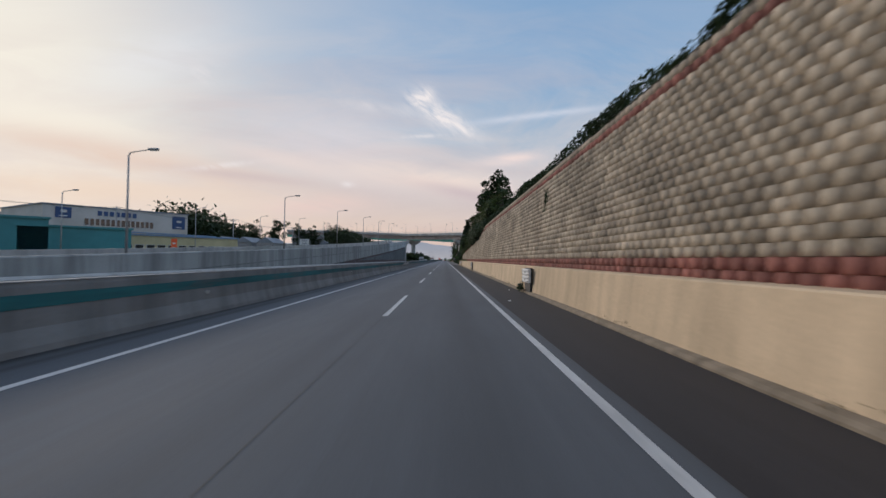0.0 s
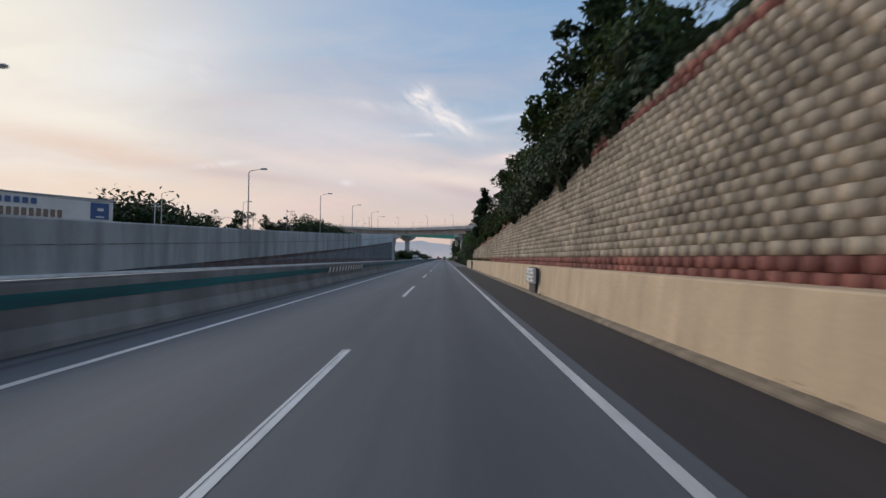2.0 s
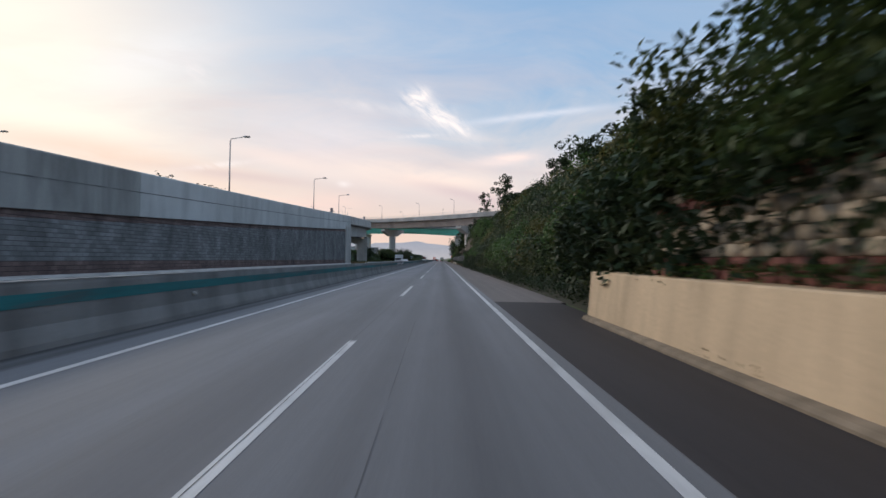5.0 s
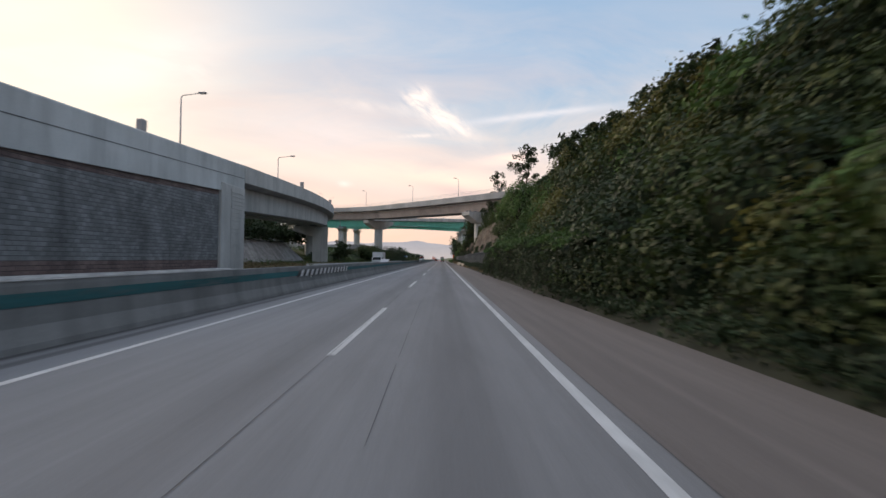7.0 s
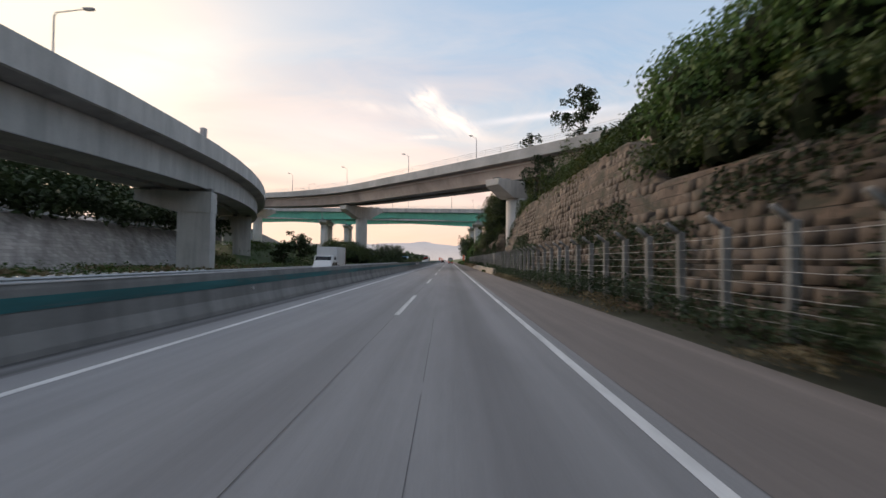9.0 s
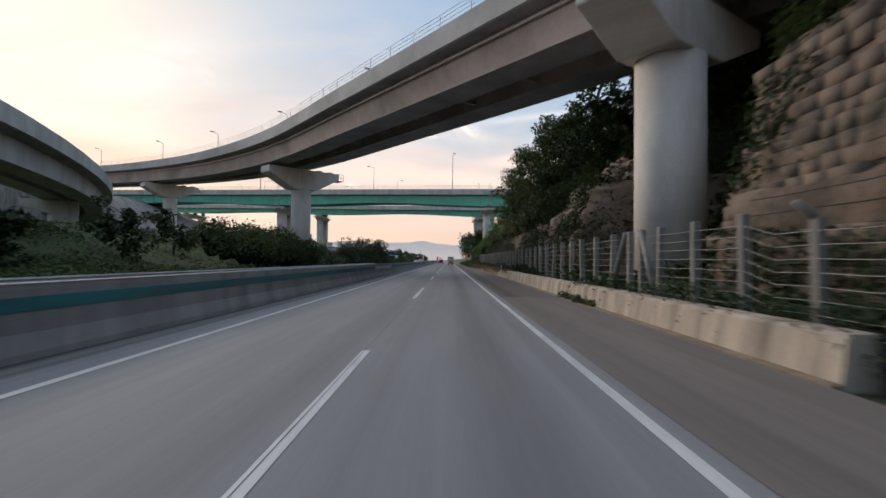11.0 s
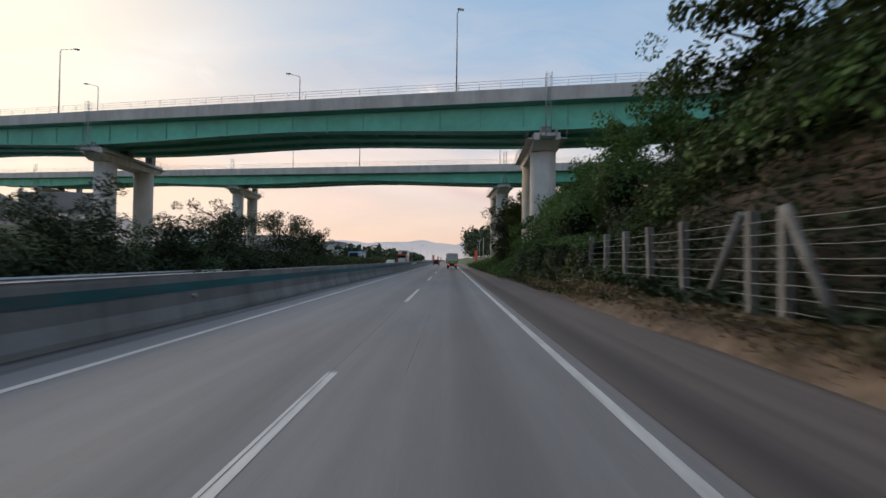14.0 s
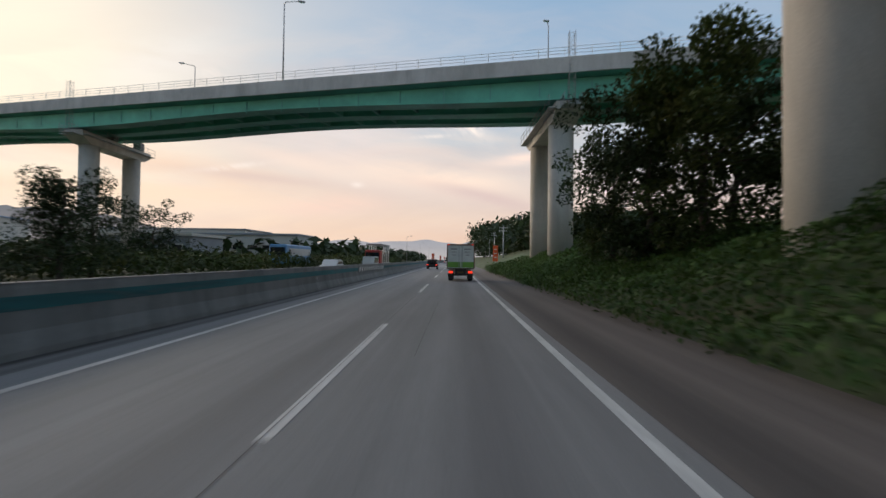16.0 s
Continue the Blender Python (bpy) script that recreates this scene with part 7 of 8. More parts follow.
def box_truck(x, y, wide, tall, long, label, panel, band=None, lit=True, cab=None, facing=1):
    """A box truck whose tail stands at y; facing 1 drives away, -1 comes towards."""
    ob = thing("box_truck", label, "truck", (x, y, 0))
    h = wide / 2
    f = facing
    Y = lambda a, b: (min(y + f * a, y + f * b), max(y + f * a, y + f * b))
    floor = 0.95
    part("cargo_box", one_box(x - h, x + h, *Y(0.03, long), floor, tall, 0.03), panel, ob, "boxed cargo body")
    for dx in (-h / 2, h / 2):
        d = part("rear_door", one_box(x + dx - h / 2 + 0.06, x + dx + h / 2 - 0.03, *Y(-0.03, 0.03), floor + 0.06, tall - 0.08, 0.01), panel, ob, "pale rear door")
        if band:
            part("green_band", one_box(x + dx - h / 2 + 0.06, x + dx + h / 2 - 0.03, *Y(-0.036, -0.030), floor + 0.10, floor + 0.52), band, d, "green painted band")
        part("lock_bar", one_box(x + dx * 0.25 - 0.02, x + dx * 0.25 + 0.02, *Y(-0.07, -0.03), floor + 0.1, tall - 0.12), M_STEEL, d, "steel lock bar")
        for k, (z, w2) in enumerate(((tall - 0.42, 0.26), (tall - 0.62, 0.20), (tall - 0.86, 0.14))):
            part("lettering_bar", one_box(x + dx - w2, x + dx + w2, *Y(-0.035, -0.030), z, z + (0.06 if k else 0.1)), M_LAMP, d, "unreadable grey lettering bar")
    for z0, z1 in ((floor - 0.02, floor + 0.06), (tall - 0.09, tall + 0.02)):
        part("frame_bar", one_box(x - h - 0.02, x + h + 0.02, *Y(-0.05, 0.04), z0, z1), surface("brown_box_edge", (0.16, 0.10, 0.07), 0.6), ob, "brownish frame bar")
    for s in (-1, 1):
        part("frame_bar", one_box(x + s * h - 0.04, x + s * h + 0.04, *Y(-0.05, 0.04), floor + 0.06, tall - 0.09), surface("brown_box_edge", (0.16, 0.10, 0.07), 0.6), ob, "brownish frame bar")
        part("marker_lamp", one_box(x + s * (h - 0.12) - 0.06, x + s * (h - 0.12) + 0.06, *Y(-0.07, -0.05), tall - 0.07, tall - 0.01), M_LAMPRED if lit else M_BLACK, ob, "small red marker lamp")
        part("tail_lamp", one_box(x + s * (h - 0.28) - 0.17, x + s * (h - 0.28) + 0.17, *Y(-0.06, 0.02), 0.60, 0.78, 0.015), M_LAMPRED if lit else M_BLACK, ob, "lit red tail lamp" if lit else "tail lamp")
        part("mud_flap", one_box(x + s * (h - 0.3) - 0.22, x + s * (h - 0.3) + 0.22, *Y(0.35, 0.38), 0.14, 0.6), M_BLACK, ob, "black mud flap")
        wheel(ob, x + s * (h - 0.28), y + f * 0.95, 0.37, 0.34)
        wheel(ob, x + s * (h - 0.20), y + f * (long + 0.9), 0.37, 0.24)
    part("chassis", one_box(x - 0.42, x + 0.42, *Y(0.1, long + 1.4), 0.42, floor - 0.03), M_BLACK, ob, "dark chassis rails")
    part("bumper", one_box(x - h + 0.05, x + h - 0.05, *Y(-0.02, 0.10), 0.42, 0.56, 0.02), M_BLACK, ob, "dark under-run bumper")
    part("number_plate", one_box(x - 0.25, x + 0.25, *Y(-0.04, -0.02), 0.60, 0.74), M_DRY, ob, "blank plate bar")
    c = cab or M_WHITE
    bm = bmesh.new()
    prof = [(long + 0.1, 0.45), (long + 1.75, 0.45), (long + 1.80, 1.15), (long + 1.35, 2.0), (long + 0.1, 2.05)]
    ring = [[bm.verts.new((x + s * (h - 0.12), y + f * a, z)) for a, z in prof] for s in (-1, 1)]
    bm.faces.new(ring[0]), bm.faces.new(ring[1][::-1])
    for i in range(5):
        bm.faces.new((ring[0][i], ring[1][i], ring[1][(i + 1) % 5], ring[0][(i + 1) % 5]))
    bmesh.ops.recalc_face_normals(bm, faces=bm.faces)
    bmesh.ops.bevel(bm, geom=list(bm.edges), offset=0.06, segments=2, affect="EDGES")
    cabin = part("cab", bm, c, ob, "driver's cab")
    bm = bmesh.new()
    q = [bm.verts.new((x + s * (h - 0.28), y + f * (a + 0.03), z)) for s, a, z in ((-1, long + 1.72, 1.25), (1, long + 1.72, 1.25), (1, long + 1.42, 1.88), (-1, long + 1.42, 1.88))]
    bm.faces.new(q)
    bmesh.ops.solidify(bm, geom=list(bm.faces), thickness=0.02)
    part("windscreen", bm, M_GLASS, cabin, "dark windscreen")
    for s in (-1, 1):
        part("mirror", one_box(x + s * (h + 0.10) - 0.08, x + s * (h + 0.10) + 0.08, *Y(long + 1.3, long + 1.36), 1.5, 1.85, 0.02), M_BLACK, cabin, "door mirror")
    return ob


M_VANGREEN = surface("leaf_green_truck_paint", (0.20, 0.44, 0.07), 0.4, spread=0.15, grain=3, bump=0)
M_VANBOX = surface("pale_grey_truck_panel", (0.66, 0.68, 0.65), 0.45, spread=0.14, grain=3, stain=1.0, bump=0)
box_truck(2.2, 473.4, 2.06, 2.82, 3.3, "pale grey box truck with a green band and lit tail lamps", M_VANBOX, M_VANGREEN)
box_truck(-12.4, 306, 2.3, 3.0, 4.6, "white box truck on the opposite lanes", M_WHITE, None, False, facing=-1)


def car(x, y, label, paint, facing=1, wide=1.8, long=4.5, tall=1.5, lit=False):
    """A saloon or van built from a side profile; y is its tail, facing 1 drives away."""
    ob = thing("car", label, "car", (x, y, 0))
    f, h = facing, wide / 2
    van = tall > 1.8

    def shell(prof, inset, mat, name, lab, parent):
        bm = bmesh.new()
        ring = [[bm.verts.new((x + s * (h - inset), y + f * a, z)) for a, z in prof] for s in (-1, 1)]
        n = len(prof)
        bm.faces.new(ring[0]), bm.faces.new(ring[1][::-1])
        for i in range(n):
            bm.faces.new((ring[0][i], ring[1][i], ring[1][(i + 1) % n], ring[0][(i + 1) % n]))
        bmesh.ops.recalc_face_normals(bm, faces=bm.faces)
        bmesh.ops.bevel(bm, geom=list(bm.edges), offset=0.07, segments=2, affect="EDGES")
        return part(name, bm, mat, parent, lab)

    L = long
    body = shell([(0, 0.35), (L, 0.35), (L, 0.72), (L - 0.9, 0.92), (0.25, 0.96), (0, 0.85)], 0.0, paint, "body", "painted body", ob)
    roof = [(0.2, 0.9), (L - 1.1, 0.9), (L - 1.9, tall), (0.9, tall)] if not van else [(0.05, 0.9), (L - 0.5, 0.9), (L - 1.2, tall), (0.15, tall)]
    cabin = shell(roof, 0.12, paint, "cabin", "roof and pillars", ob)
    shell([(roof[0][0] + 0.35, 0.98), (roof[1][0] - 0.25, 0.98), (roof[2][0] - 0.1, tall - 0.1), (roof[3][0] + 0.1, tall - 0.1)], 0.10, M_GLASS, "side_window", "dark side windows", cabin)
    for s in (-1, 1):
        for a in (0.85, L - 0.85):
            wheel(ob, x + s * (h - 0.13), y + f * a, 0.33, 0.22)
        part("tail_lamp", one_box(x + s * (h - 0.2) - 0.14, x + s * (h - 0.2) + 0.14, min(y - f * 0.02, y + f * 0.05), max(y - f * 0.02, y + f * 0.05), 0.66, 0.82, 0.01), M_LAMPRED if lit else M_BLACK, ob, "tail lamp")
        part("headlight", one_box(x + s * (h - 0.22) - 0.16, x + s * (h - 0.22) + 0.16, min(y + f * (L - 0.05), y + f * (L + 0.02)), max(y + f * (L - 0.05), y + f * (L + 0.02)), 0.56, 0.70, 0.01), M_LENS, ob, "headlight")
    part("rear_window", one_box(x - h + 0.25, x + h - 0.25, min(y + f * 0.1, y + f * 0.5), max(y + f * 0.1, y + f * 0.5), 1.0, tall - 0.12, 0.02), M_GLASS, cabin, "dark rear window")
    return ob


M_DARKCAR = surface("dark_car_paint", (0.03, 0.03, 0.035), 0.25, spread=0.1, bump=0)
M_RED = surface("red_lorry_paint", (0.45, 0.03, 0.025), 0.35, spread=0.15, bump=0)
M_BLUE = surface("blue_bus_paint", (0.16, 0.36, 0.62), 0.35, spread=0.12, bump=0)
car(-1.9, 516, "dark sport utility car with lit tail lamps", M_DARKCAR, 1, 1.85, 4.6, 1.65, True)
car(-1.6, 640, "white car far ahead in the lane", M_WHITE, 1, 1.85, 4.6, 1.6, True)
car(-9.2, 290, "white saloon car on the opposite lanes", M_WHITE, -1)
car(-10.2, 508, "white van on the opposite lanes", M_WHITE, -1, 1.9, 4.9, 1.95)
car(-10.8, 488, "white car on the opposite lanes", M_WHITE, -1)
car(-20.5, 150, "white car on the climbing ramp", M_WHITE, 1)


def car_carrier(x, y):
    """A red lorry that carries an empty slanting car deck."""
    ob = thing("lorry", "red car-carrier lorry with slanting white deck frames", "lorry", (x, y, 0))
    part("cab", one_box(x - 1.2, x + 1.2, y, y + 2.2, 0.5, 3.0, 0.12), M_RED, ob, "red cab")
    part("windscreen", one_box(x - 1.05, x + 1.05, y - 0.02, y + 0.03, 1.6, 2.6, 0.01), M_GLASS, ob, "dark windscreen")
    part("bumper", one_box(x - 1.2, x + 1.2, y - 0.15, y + 0.1, 0.4, 0.9, 0.05), M_RED, ob, "red bumper")
    part("deck", one_box(x - 1.2, x + 1.2, y + 2.4, y + 12, 0.8, 1.05, 0.02), M_STEEL, ob, "lower deck")
    for i in range(4):
        for s in (-1, 1):
            part("frame_post", rod(bmesh.new(), (x + s * 1.15, y + 3 + 2.2 * i, 1.0), (x + s * 1.15, y + 4.2 + 2.2 * i, 4.0), 0.09, sides=6), M_WHITE, ob, "slanting white post")
    part("upper_deck", one_box(x - 1.2, x + 1.2, y + 1.0, y + 12, 3.85, 4.0, 0.02), M_STEEL, ob, "upper deck")
    for s in (-1, 1):
        for a in (1.0, 7.5, 9.0, 10.5):
            wheel(ob, x + s * 1.0, y + a, 0.45, 0.3)


car_carrier(-11.0, 512)
bus = thing("bus", "blue and white coach on a side road", "bus", (-21.5, 506, 0.4))
part("body", one_box(-22.7, -20.3, 500, 511, 0.8, 3.4, 0.15), M_BLUE, bus)
part("windscreen", one_box(-22.5, -20.5, 499.96, 500.02, 1.7, 3.0, 0.02), M_GLASS, bus, "dark windscreen")
part("side_window", one_box(-20.33, -20.26, 501, 510.5, 1.9, 2.9, 0.02), M_WHITE, bus, "white side panel")
for s in (-22.5, -20.5):
    for a in (502, 508.5):
        wheel(bus, s, a, 0.8, 0.3)


# ---------------------------------------------------------------- the old tiered wall behind the fence
TIER = 1.22


def tiered_wall():
    """An old retaining wall in leaning tiers, each set back a little behind the one below, uneven along its length."""
    ys = np.arange(250.6, 403.5, 0.85)
    ss = np.linspace(0, 1, 90)
    Y, S = np.meshgrid(ys, ss)
    H = np.interp(Y, TOP_Y, TOP_Z)
    Z = S * H
    bed = Z / TIER
    part_up = bed - np.floor(bed)
    step = np.floor(bed) + ease(part_up, 0.86, 1.0)
    groove = 0.12 * (part_up > 0.84) * (value_noise(Y * 0.3, np.floor(bed) * 3.1, 86) > 0.35)
    wild = ease(Y, 307, 315) * ease(Y, 349, 342)
    block = np.floor(Y / 1.7 + 0.5 * np.floor(bed))
    odd = np.sin(block * 12.99 + np.floor(bed) * 78.2) * 43758.5
    odd = odd - np.floor(odd)
    rough = (value_noise(Y * 1.9, Z * 2.6, 83) - 0.5) * 0.10 + (value_noise(Y * 0.16, Z * 0.3, 85) - 0.5) * 0.35
    X = 8.66 + TIER * (0.25 * bed + 0.75 * step) / 3.4 + (0.16 * (odd - 0.5) + groove) * (1 - wild) + rough
    X = X + wild * ((value_noise(Y * 0.5, Z * 0.7, 87) - 0.5) * 0.9 + (value_noise(Y * 1.4, Z * 1.8, 88) - 0.5) * 0.35)
    X = X + nook(Y)
    X[-1] += 0.9
    Z[0] -= 0.4
    v = np.stack([X, Y, Z + rough * 0.3], -1).reshape(-1, 3)
    w = len(ys)
    i = (np.arange(len(ss) - 1)[:, None] * w + np.arange(w - 1)[None]).ravel()
    me = raw_mesh("wall_east", v, np.stack([i, i + w, i + w + 1, i + 1], 1))
    me.materials.append(M_CUT)
    me.materials.append(M_ROCK)
    middle = Y.reshape(-1)[i]
    me.polygons.foreach_set("material_index", ((middle > 311.5) & (middle < 345.5)).astype(np.int32))
    return tagged(new("wall_east", me), "old brown tiered retaining wall behind the fence", "retaining wall", kind="structure")


def masonry():
    """Rough squared stones laid in uneven courses on the old wall's tiers, some fallen out."""
    tall = TIER / 3
    at, size = [], []
    for c in range(21):
        z = tall * (c + 0.5)
        y = 251.0 + RNG.uniform(0, 0.5)
        while y < 313:
            w = RNG.uniform(0.45, 1.05)
            gone = y > 313 or z + 0.2 > np.interp(y, TOP_Y, TOP_Z) or value_noise(y * 0.12, z * 0.35, 151) < 0.22 or RNG.uniform() < 0.06
            if not gone:
                x = 8.66 + TIER * (0.25 * z / TIER + 0.75 * math.floor(z / TIER)) / 3.4
                at.append((x + 0.15 + RNG.normal(0, 0.02), y + w / 2, z + RNG.normal(0, 0.01)))
                size.append((0.20, w / 2 - 0.006, tall / 2 - RNG.uniform(0.003, 0.015)))
            y += w
    at, size = np.array(at), np.array(size)
    corner = np.array([(-1, -1, -1), (-1, 1, -1), (-1, 1, 1), (-1, -1, 1), (1, -1, -1), (1, 1, -1), (1, 1, 1), (1, -1, 1)], float)
    v = at[:, None] + corner[None] * size[:, None] * (1 - 0.03 * (corner[None, :, :1] < 0) * (0, 1, 1)) + RNG.normal(0, 0.010, (len(at), 8, 3))
    q = np.array([(0, 3, 2, 1), (0, 1, 5, 4), (3, 7, 6, 2), (0, 4, 7, 3), (1, 2, 6, 5)])
    me = raw_mesh("stones", v.reshape(-1, 3), (q[None] + 8 * np.arange(len(at))[:, None, None]).reshape(-1, 4))
    me.materials.append(surface("brown_wall_stone", (0.118, 0.090, 0.070), 0.94, spread=0.5, grain=5, stain=0.20, second=(0.050, 0.045, 0.032), bump=0.7, per_island=0.22))
    ob = new("stone_courses", me)
    ob.parent = OLD_WALL
    tagged(ob, "rough brown squared stones, some stained dark", kind="stuff")


M_CUT = coursed("old_brown_coursed_wall", (0.125, 0.088, 0.066), (0.030, 0.023, 0.018), 0.85, TIER / 3, "y", (0.034, 0.033, 0.023))
OLD_WALL = tiered_wall()
masonry()
M_OUTCROP = surface("pale_pinkish_rock", (0.42, 0.315, 0.235), 0.93, spread=0.5, grain=1.6, stain=0.45, second=(0.20, 0.14, 0.095), bump=1.0)


def outcrop(x, y, z, sx, sy, sz, seed):
    """A broken rock that juts from the cut."""
    bm = bmesh.new()
    bmesh.ops.create_icosphere(bm, subdivisions=4, radius=1.0)
    for v in bm.verts:
        c = v.co
        n = 1.2 * (float(value_noise(c.y * 2.2 + seed, c.z * 2.6 + c.y, seed)) - 0.5) + 0.8 * (float(value_noise(c.y * 5 + c.x * 5, c.z * 6, seed + 1)) - 0.5) + 0.5 * (float(value_noise(c.y * 13, c.z * 15, seed + 2)) - 0.5)
        q = 1 + 0.62 * n
        v.co = Vector((x + sx * c.x * q, y + sy * c.y * q, z + sz * max(-1, min(1, round(c.z * 4) / 4 * 0.5 + c.z * 0.5)) * q))
    solo("rock_outcrop", bm, M_OUTCROP, "pale pinkish broken rock jutting from the cut", "rock")


for x, y, z, sy, sz, seed in ((11.9, 328.6, 6.6, 1.5, 1.1, 5), (11.0, 330.6, 5.6, 1.6, 1.3, 21), (10.4, 333.2, 4.9, 2.0, 1.4, 9), (10.2, 336.8, 4.1, 2.1, 1.0, 25), (10.15, 339.2, 3.9, 1.8, 0.8, 13), (10.4, 342.6, 4.6, 1.3, 0.6, 17)):
    outcrop(x, y, z, 0.8, sy, sz, seed)
M_PALEBLOCK = surface("pale_weathered_block", (0.23, 0.18, 0.14), 0.93, spread=0.5, grain=2.5, stain=0.8, second=(0.14, 0.11, 0.085), bump=0.6, per_object=0.45)


def pale_blocks(y0, y1, z, step, keep):
    """Pale square blocks set at even steps in one tier of the old wall."""
    top = thing("wall_blocks", "row of pale square blocks in the old tiered wall", "wall blocks", (9.9, y0, z), "rows of pale blocks")
    shape = mesh_of("block", one_box(-0.12, 0.30, -0.27, 0.27, -0.30, 0.30, 0.05), M_PALEBLOCK)
    y = y0
    while y < y1:
        if RNG.uniform() < keep:
            ob = new("block", shape)
            x = 8.66 + TIER * (0.25 * z / TIER + 0.75 * math.floor(z / TIER)) / 3.4
            ob.matrix_world = Matrix.Translation((x + RNG.uniform(0.06, 0.16), y + RNG.normal(0, 0.12), z + RNG.normal(0, 0.07))) @ Euler(RNG.normal(0, 0.05, 3)).to_matrix().to_4x4() @ Matrix.Diagonal((1.0, RNG.uniform(0.6, 1.15), RNG.uniform(0.6, 1.1), 1.0))
            ob.parent = top
            ob.matrix_parent_inverse = top.matrix_basis.inverted()
        y += step


pale_blocks(253, 306, 2.95, 1.9, 0.35)
pale_blocks(253, 306, 4.2, 1.7, 0.5)
pale_blocks(346, 386, 4.25, 1.35, 0.7)


def scrap(x, y, size):
    """A crumpled scrap of paper on the shoulder."""
    bm = bmesh.new()
    bmesh.ops.create_icosphere(bm, subdivisions=2, radius=1.0)
    for v in bm.verts:
        q = 0.6 + 0.7 * float(value_noise(v.co.x * 4 + x, v.co.y * 4 + v.co.z * 5, 7))
        v.co = Vector((x + size * v.co.x * q, y + 1.6 * size * v.co.y * q, max(0.0, 0.3 * size * (v.co.z * q + 0.8)) + 0.002 + FALL * x))
    solo("paper_scrap", bm, M_WHITE, "crumpled white scrap of paper on the hard shoulder", "litter", "litter on the shoulder")


for x, y, size in ((4.36, 26.0, 0.07), (5.3, 33.4, 0.05)):
    scrap(x, y, size)
# ---------------------------------------------------------------- buildings beyond the ramp
M_WALLWHITE = surface("off_white_render", (0.56, 0.54, 0.50), 0.8, spread=0.12, grain=1.0, stain=0.1, bump=0.05)
M_TEALSHED = surface("teal_sheet_cladding", (0.06, 0.25, 0.27), 0.5, spread=0.15, grain=0.8, stain=0.15, bump=0.05)
M_BLUEROOF = surface("blue_sheet_roof", (0.20, 0.30, 0.46), 0.5, spread=0.15, grain=0.8, stain=0.12, bump=0.05)
M_CREAM = surface("cream_wall", (0.58, 0.50, 0.30), 0.8, spread=0.12, grain=1, stain=0.2, bump=0.05)
M_NAVY = surface("navy_sign_panel", (0.035, 0.08, 0.20), 0.5, spread=0.1, bump=0)
M_GREYROOF = surface("grey_sheet_roof", (0.25, 0.27, 0.30), 0.6, spread=0.15, grain=0.8, stain=0.2, bump=0.05)
M_ORANGE = surface("orange_warning_panel", (0.80, 0.12, 0.03), 0.6, spread=0.12, bump=0)


def building(label, a, b, deep, high, wall, windows=(), roof=None, name="building"):
    """A block whose front runs from a to b (plan), reaching back to the left. windows: (from, to, low, high, count)."""
    a, b = Vector((*a, 0)), Vector((*b, 0))
    along = (b - a).normalized()
    deg = math.degrees(math.atan2(along.y, along.x))
    m = Matrix.Translation(a) @ Matrix.Rotation(radians(deg), 4, "Z")
    L = (b - a).length
    ob = thing(name, label, "building", tuple(a))
    part("wall", box(bmesh.new(), 0, L, 0, deep, -0.3, high, 0, m), wall, ob)
    part("roof", box(bmesh.new(), -0.4, L + 0.4, -0.4, deep + 0.4, high, high + 0.5, 0, m), roof or M_GREYROOF, ob, "roof edge")
    for x0, x1, z0, z1, n in windows:
        step = (x1 - x0) / n
        for i in range(n):
            w = part("window", box(bmesh.new(), x0 + step * (i + 0.10), x0 + step * (i + 0.90), -0.10, 0.02, z0, z1, 0, m), M_WALLWHITE, ob, "window frame")
            part("pane", box(bmesh.new(), x0 + step * (i + 0.16), x0 + step * (i + 0.84), -0.14, -0.10, z0 + 0.15, z1 - 0.15, 0, m), M_GLASS, w, "dark pane")
    return ob, m


hall, m = building("large off-white company hall with a window band and navy sign panels", (-155, 197), (-124, 246), 45, 21.5, M_WALLWHITE, [(14, 42, 14.0, 17.0, 14)])
for u0, u1, z0, z1 in ((4, 9.5, 16.5, 20.8), (50.5, 56.5, 14.5, 20.5)):
    s = part("sign_panel", box(bmesh.new(), u0, u1, -0.30, -0.02, z0, z1, 0, m), M_NAVY, hall, "navy sign panel")
    part("emblem", box(bmesh.new(), (u0 + u1) / 2 - 1.1, (u0 + u1) / 2 + 1.1, -0.36, -0.30, (z0 + z1) / 2, (z0 + z1) / 2 + 1.1, 0.3, m), M_WHITE, s, "plain white emblem shape")
    part("emblem_bar", box(bmesh.new(), (u0 + u1) / 2 - 1.4, (u0 + u1) / 2 + 1.4, -0.36, -0.30, z0 + 0.6, z0 + 1.0, 0, m), M_WHITE, s, "plain white bar")
for i in range(7):
    part("roof_sign_bar", box(bmesh.new(), 19 + 2.3 * i, 20.6 + 2.3 * i, -0.25, -0.02, 18.3, 20.3, 0.1, m), M_NAVY, hall, "plain dark blue bar in place of lettering")
building("low cream building with a blue sheet roof", (-112, 160), (-80, 200), 16, 8.5, M_CREAM, [(4, 46, 3.5, 5.5, 12)], M_BLUEROOF)
annex, m2 = building("long blue-roofed workshop in front of the hall", (-128, 185), (-104, 232), 14, 10.5, M_CREAM, [(4, 46, 5.0, 7.0, 9)], M_BLUEROOF)
building("teal sheet-metal warehouse beyond the ramp", (-130, 84), (-92, 122), 20, 10.0, M_TEALSHED, [], M_TEALSHED, "warehouse")
building("smaller teal sheet-metal shed", (-96, 118), (-80, 134), 10, 8.2, M_TEALSHED, [], M_TEALSHED, "shed")


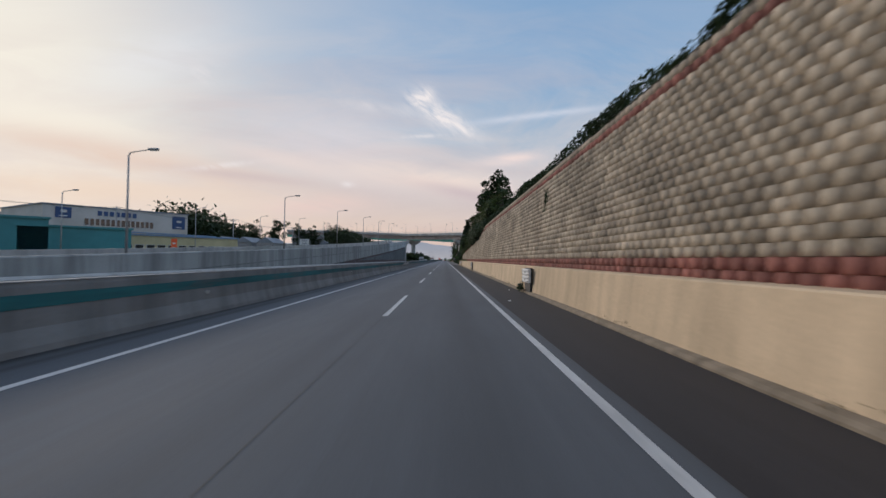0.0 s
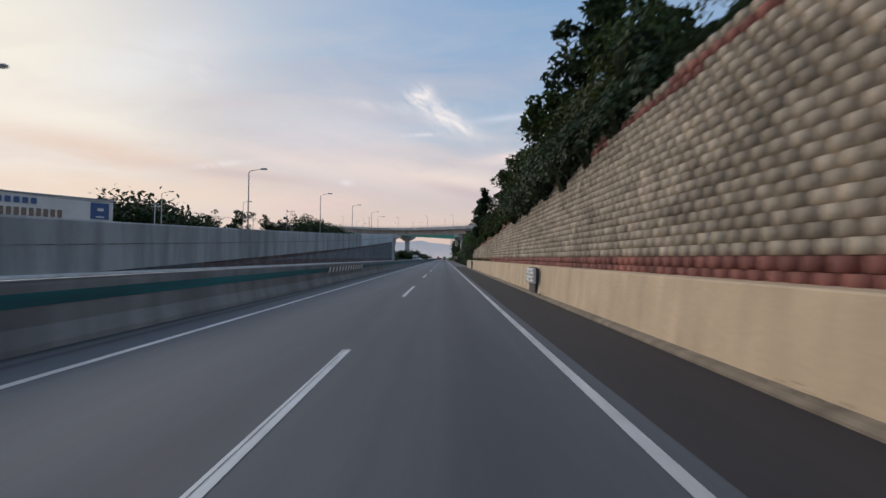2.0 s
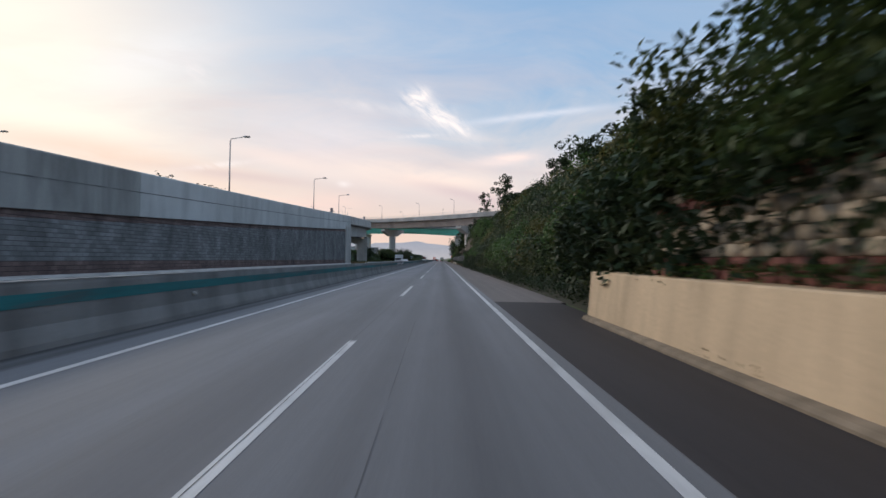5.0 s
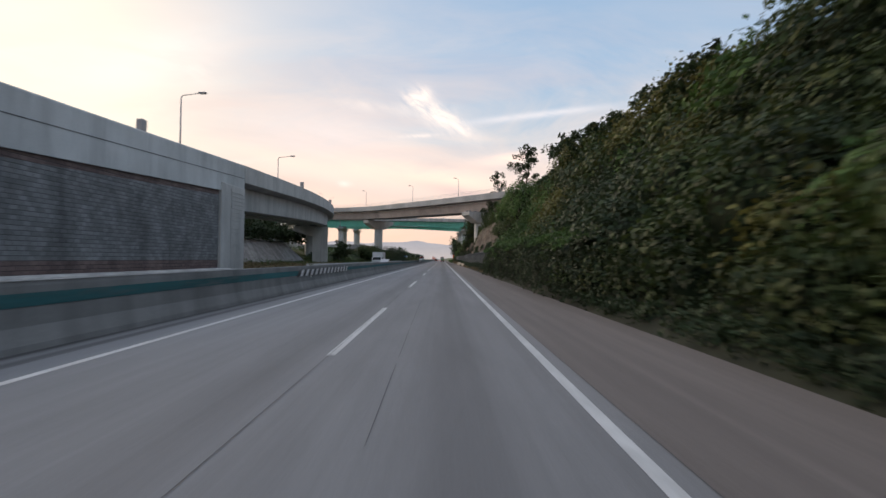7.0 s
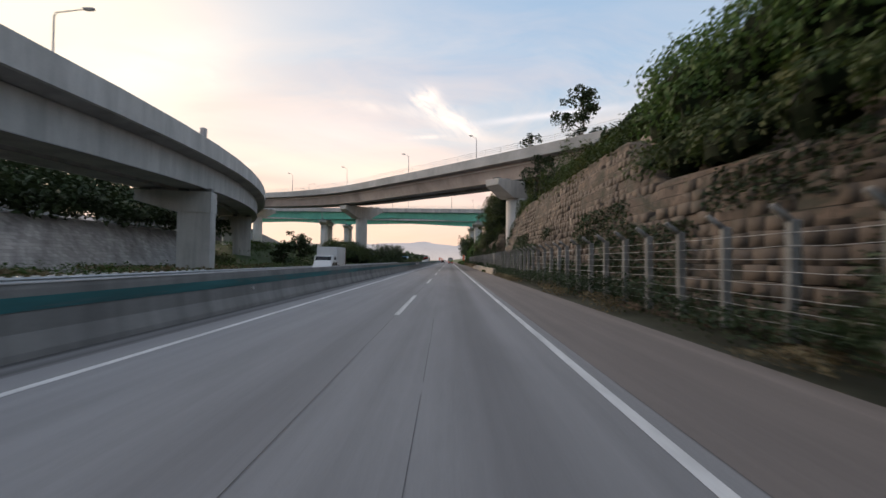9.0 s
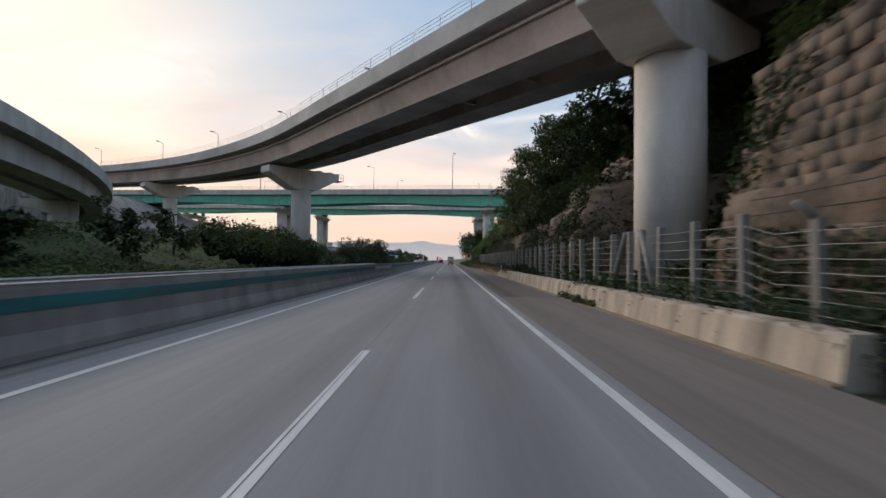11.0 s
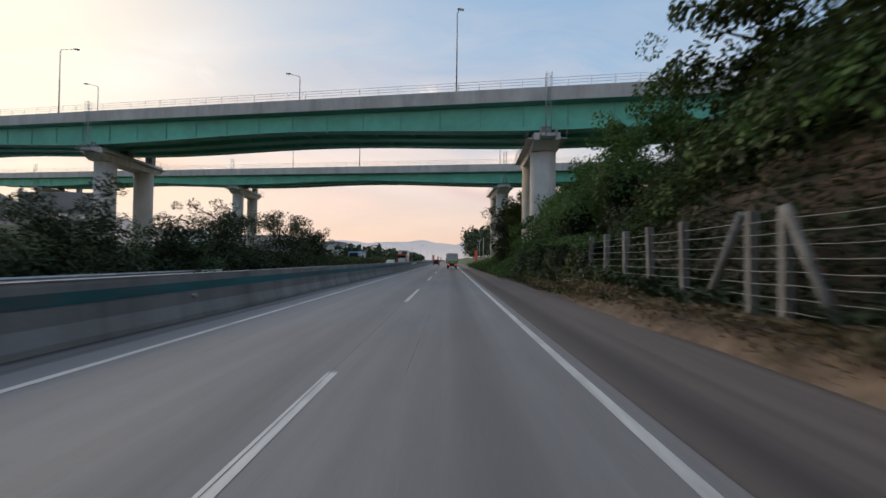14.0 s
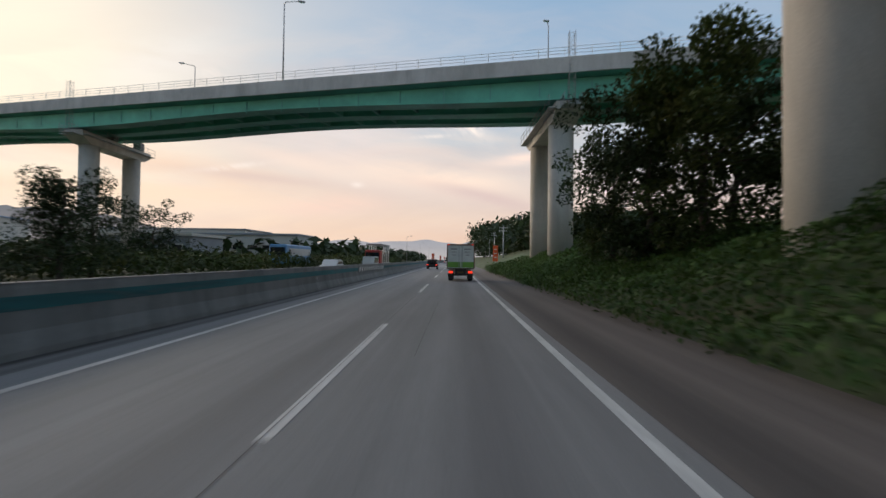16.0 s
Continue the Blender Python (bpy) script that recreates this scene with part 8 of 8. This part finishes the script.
def gable(label, x, y, wide, long, eaves, ridge_z, wall, roof):
    ob = thing("warehouse", label, "building", (x, y, 0))
    part("wall", one_box(x, x + wide, y, y + long, -0.3, eaves), wall, ob)
    bm = bmesh.new()
    f = [[bm.verts.new((x + a * wide, yy, z)) for a, z in ((-0.03, eaves), (0.5, ridge_z), (1.03, eaves))] for yy in (y - 0.4, y + long + 0.4)]
    bm.faces.new(f[0]), bm.faces.new(f[1][::-1])
    for i in range(3):
        bm.faces.new((f[0][i], f[1][i], f[1][(i + 1) % 3], f[0][(i + 1) % 3]))
    bmesh.ops.recalc_face_normals(bm, faces=bm.faces)
    part("roof", bm, roof, ob, "pitched roof")
    part("door", one_box(x + wide * 0.35, x + wide * 0.65, y - 0.06, y, 0, eaves * 0.7), M_GREYROOF, ob, "large door")


for x, y in ((-122, 268), (-111, 270), (-100, 272), (-78, 312)):
    gable("grey gabled warehouse beyond the ramp", x, y, 9, 22, 9.5, 12.5, M_LAMP, M_GREYROOF)
building("long white warehouse behind the roadside trees", (-150, 640), (-86, 640), 30, 13, M_WALLWHITE, [(4, 60, 5, 7, 12)])
building("white warehouse with a blue roof", (-215, 585), (-160, 600), 30, 15, M_WALLWHITE, [(4, 50, 8, 10, 8)], M_BLUEROOF)
building("low dark workshop with white-framed windows", (-66, 520), (-44, 520), 12, 5.2, M_GREYROOF, [(1, 21, 2.4, 3.8, 8)], M_WALLWHITE)
building("white low building beyond the verge", (-72, 566), (-40, 566), 14, 7.5, M_WALLWHITE, [(2, 30, 3.5, 5, 7)])
building("pale works hall on the embankment", (-95, 470), (-76, 486), 14, 8.5, M_WALLWHITE, [(2, 20, 4, 5.6, 5)])
building("long low red-roofed shed far along the motorway", (-150, 900), (-60, 900), 20, 9, M_WALLWHITE, [], M_RED)


# ---------------------------------------------------------------- poles, wires, far signs
def utility_pole(x, y, high):
    ob = thing("utility_pole", "grey utility pole with cross-arms", "utility pole", (x, y, 0), "utility poles")
    bm = bmesh.new()
    rod(bm, (x, y, -0.2), (x, y, high), 0.19, 0.12, 8)
    part("pole", bm, M_POLE, ob)
    for z in (high - 0.5, high - 1.3):
        a = part("cross_arm", one_box(x - 1.1, x + 1.1, y - 0.06, y + 0.06, z, z + 0.12), M_STEEL, ob)
        for dx in (-0.9, -0.3, 0.3, 0.9):
            part("insulator", one_box(x + dx - 0.05, x + dx + 0.05, y - 0.05, y + 0.05, z + 0.12, z + 0.34), M_WHITE, a)


poles = [(-90, 60, 13), (-88, 140, 15), (-84, 205, 17), (-80, 270, 18), (-76, 330, 19)]
for p in poles:
    utility_pole(*p)
cable = thing("cable", "thin dark overhead cables between poles", "cable")
for dx in (-0.9, 0.9):
    bm = bmesh.new()
    for (xa, ya, za), (xb, yb, zb) in zip(poles, poles[1:]):
        last = None
        for i in range(9):
            f = i / 8
            p = Vector((xa + (xb - xa) * f + dx, ya + (yb - ya) * f, za + (zb - za) * f - 0.2 - 6.0 * f * (1 - f)))
            if last is not None:
                rod(bm, last, p, 0.03, sides=4, caps=False)
            last = p
    part("wire", bm, M_BLACK, cable)


def panel_sign(x, y, z0, z1, wide, mat, label, name="warning_panel"):
    ob = thing(name, label, "sign", (x, y, 0))
    part("panel", one_box(x - wide / 2, x + wide / 2, y - 0.04, y + 0.04, z0, z1, 0.01), mat, ob)
    part("stem", one_box(x - 0.05, x + 0.05, y + 0.04, y + 0.12, -0.2, z1 - 0.1), M_STEEL, ob)
    for k in range(3):
        z = z0 + (z1 - z0) * (0.25 + 0.25 * k)
        part("lettering_bar", one_box(x - wide * 0.25, x + wide * 0.25, y - 0.052, y - 0.042, z - 0.08, z + 0.08), M_WHITE if mat is not M_WHITE else M_BLACK, ob, "unreadable lettering bar")


panel_sign(10.1, 536.6, 1.4, 4.6, 1.0, M_ORANGE, "tall orange warning panel on the grass bank")
for i, y in enumerate((600, 690, 800)):
    panel_sign(-5.35, y, 1.2, 3.6, 0.9, M_ORANGE, "orange warning panel on the barrier")
panel_sign(-27.0, 58, float(ramp_top(58)) - 1.0, float(ramp_top(58)) + 1.0, 0.6, M_ORANGE, "orange warning panel on the ramp")
panel_sign(-27.0, 33, float(ramp_top(33)) - 1.0, float(ramp_top(33)) + 0.6, 0.6, M_ORANGE, "orange warning panel on the ramp")
panel_sign(-80, 292, 9, 12.5, 5.5, M_WHITE, "pale advertising board beyond the ramp", "billboard")
gantry = thing("sign_gantry", "pale road sign gantry beside the side road", "sign", (-43, 432, 0))
part("post", one_box(-43.6, -43.3, 431.9, 432.2, -0.2, 8.6), M_STEEL, gantry)
part("sign_board", one_box(-43.4, -35.6, 431.8, 431.95, 6.0, 8.2, 0.02), M_LAMP, gantry, "grey-blue sign board")
part("brace", one_box(-43.4, -36, 431.96, 432.08, 7.0, 7.2), M_STEEL, gantry)
for y, x in ((560, 14), (600, 15), (650, 17), (710, 19)):
    utility_pole(x, y, 9 + 0.02 * (y - 500))
for y in (640, 720, 820, 940):
    lamp_post(-18, y, -0.1, 11, 2.0, "far lamps beside the motorway")
# ---------------------------------------------------------------- the nearest blocks of the wall, one by one
block_meshes = []
for v in range(4):
    me = raw_mesh("block", BV + RNG.normal(0, 0.006, BV.shape) * (BV[:, :1] < -0.01), BQ)
    for red in (False, True):
        c = me.copy()
        c.materials.append(M_BLOCKREDONE if red else M_BLOCKONE)
        block_meshes.append(c)
for i, (at, red) in enumerate(near_blocks):
    ob = new("block", block_meshes[2 * (i % 4) + int(red)])
    ob.location = at
    ob.parent = block_wall
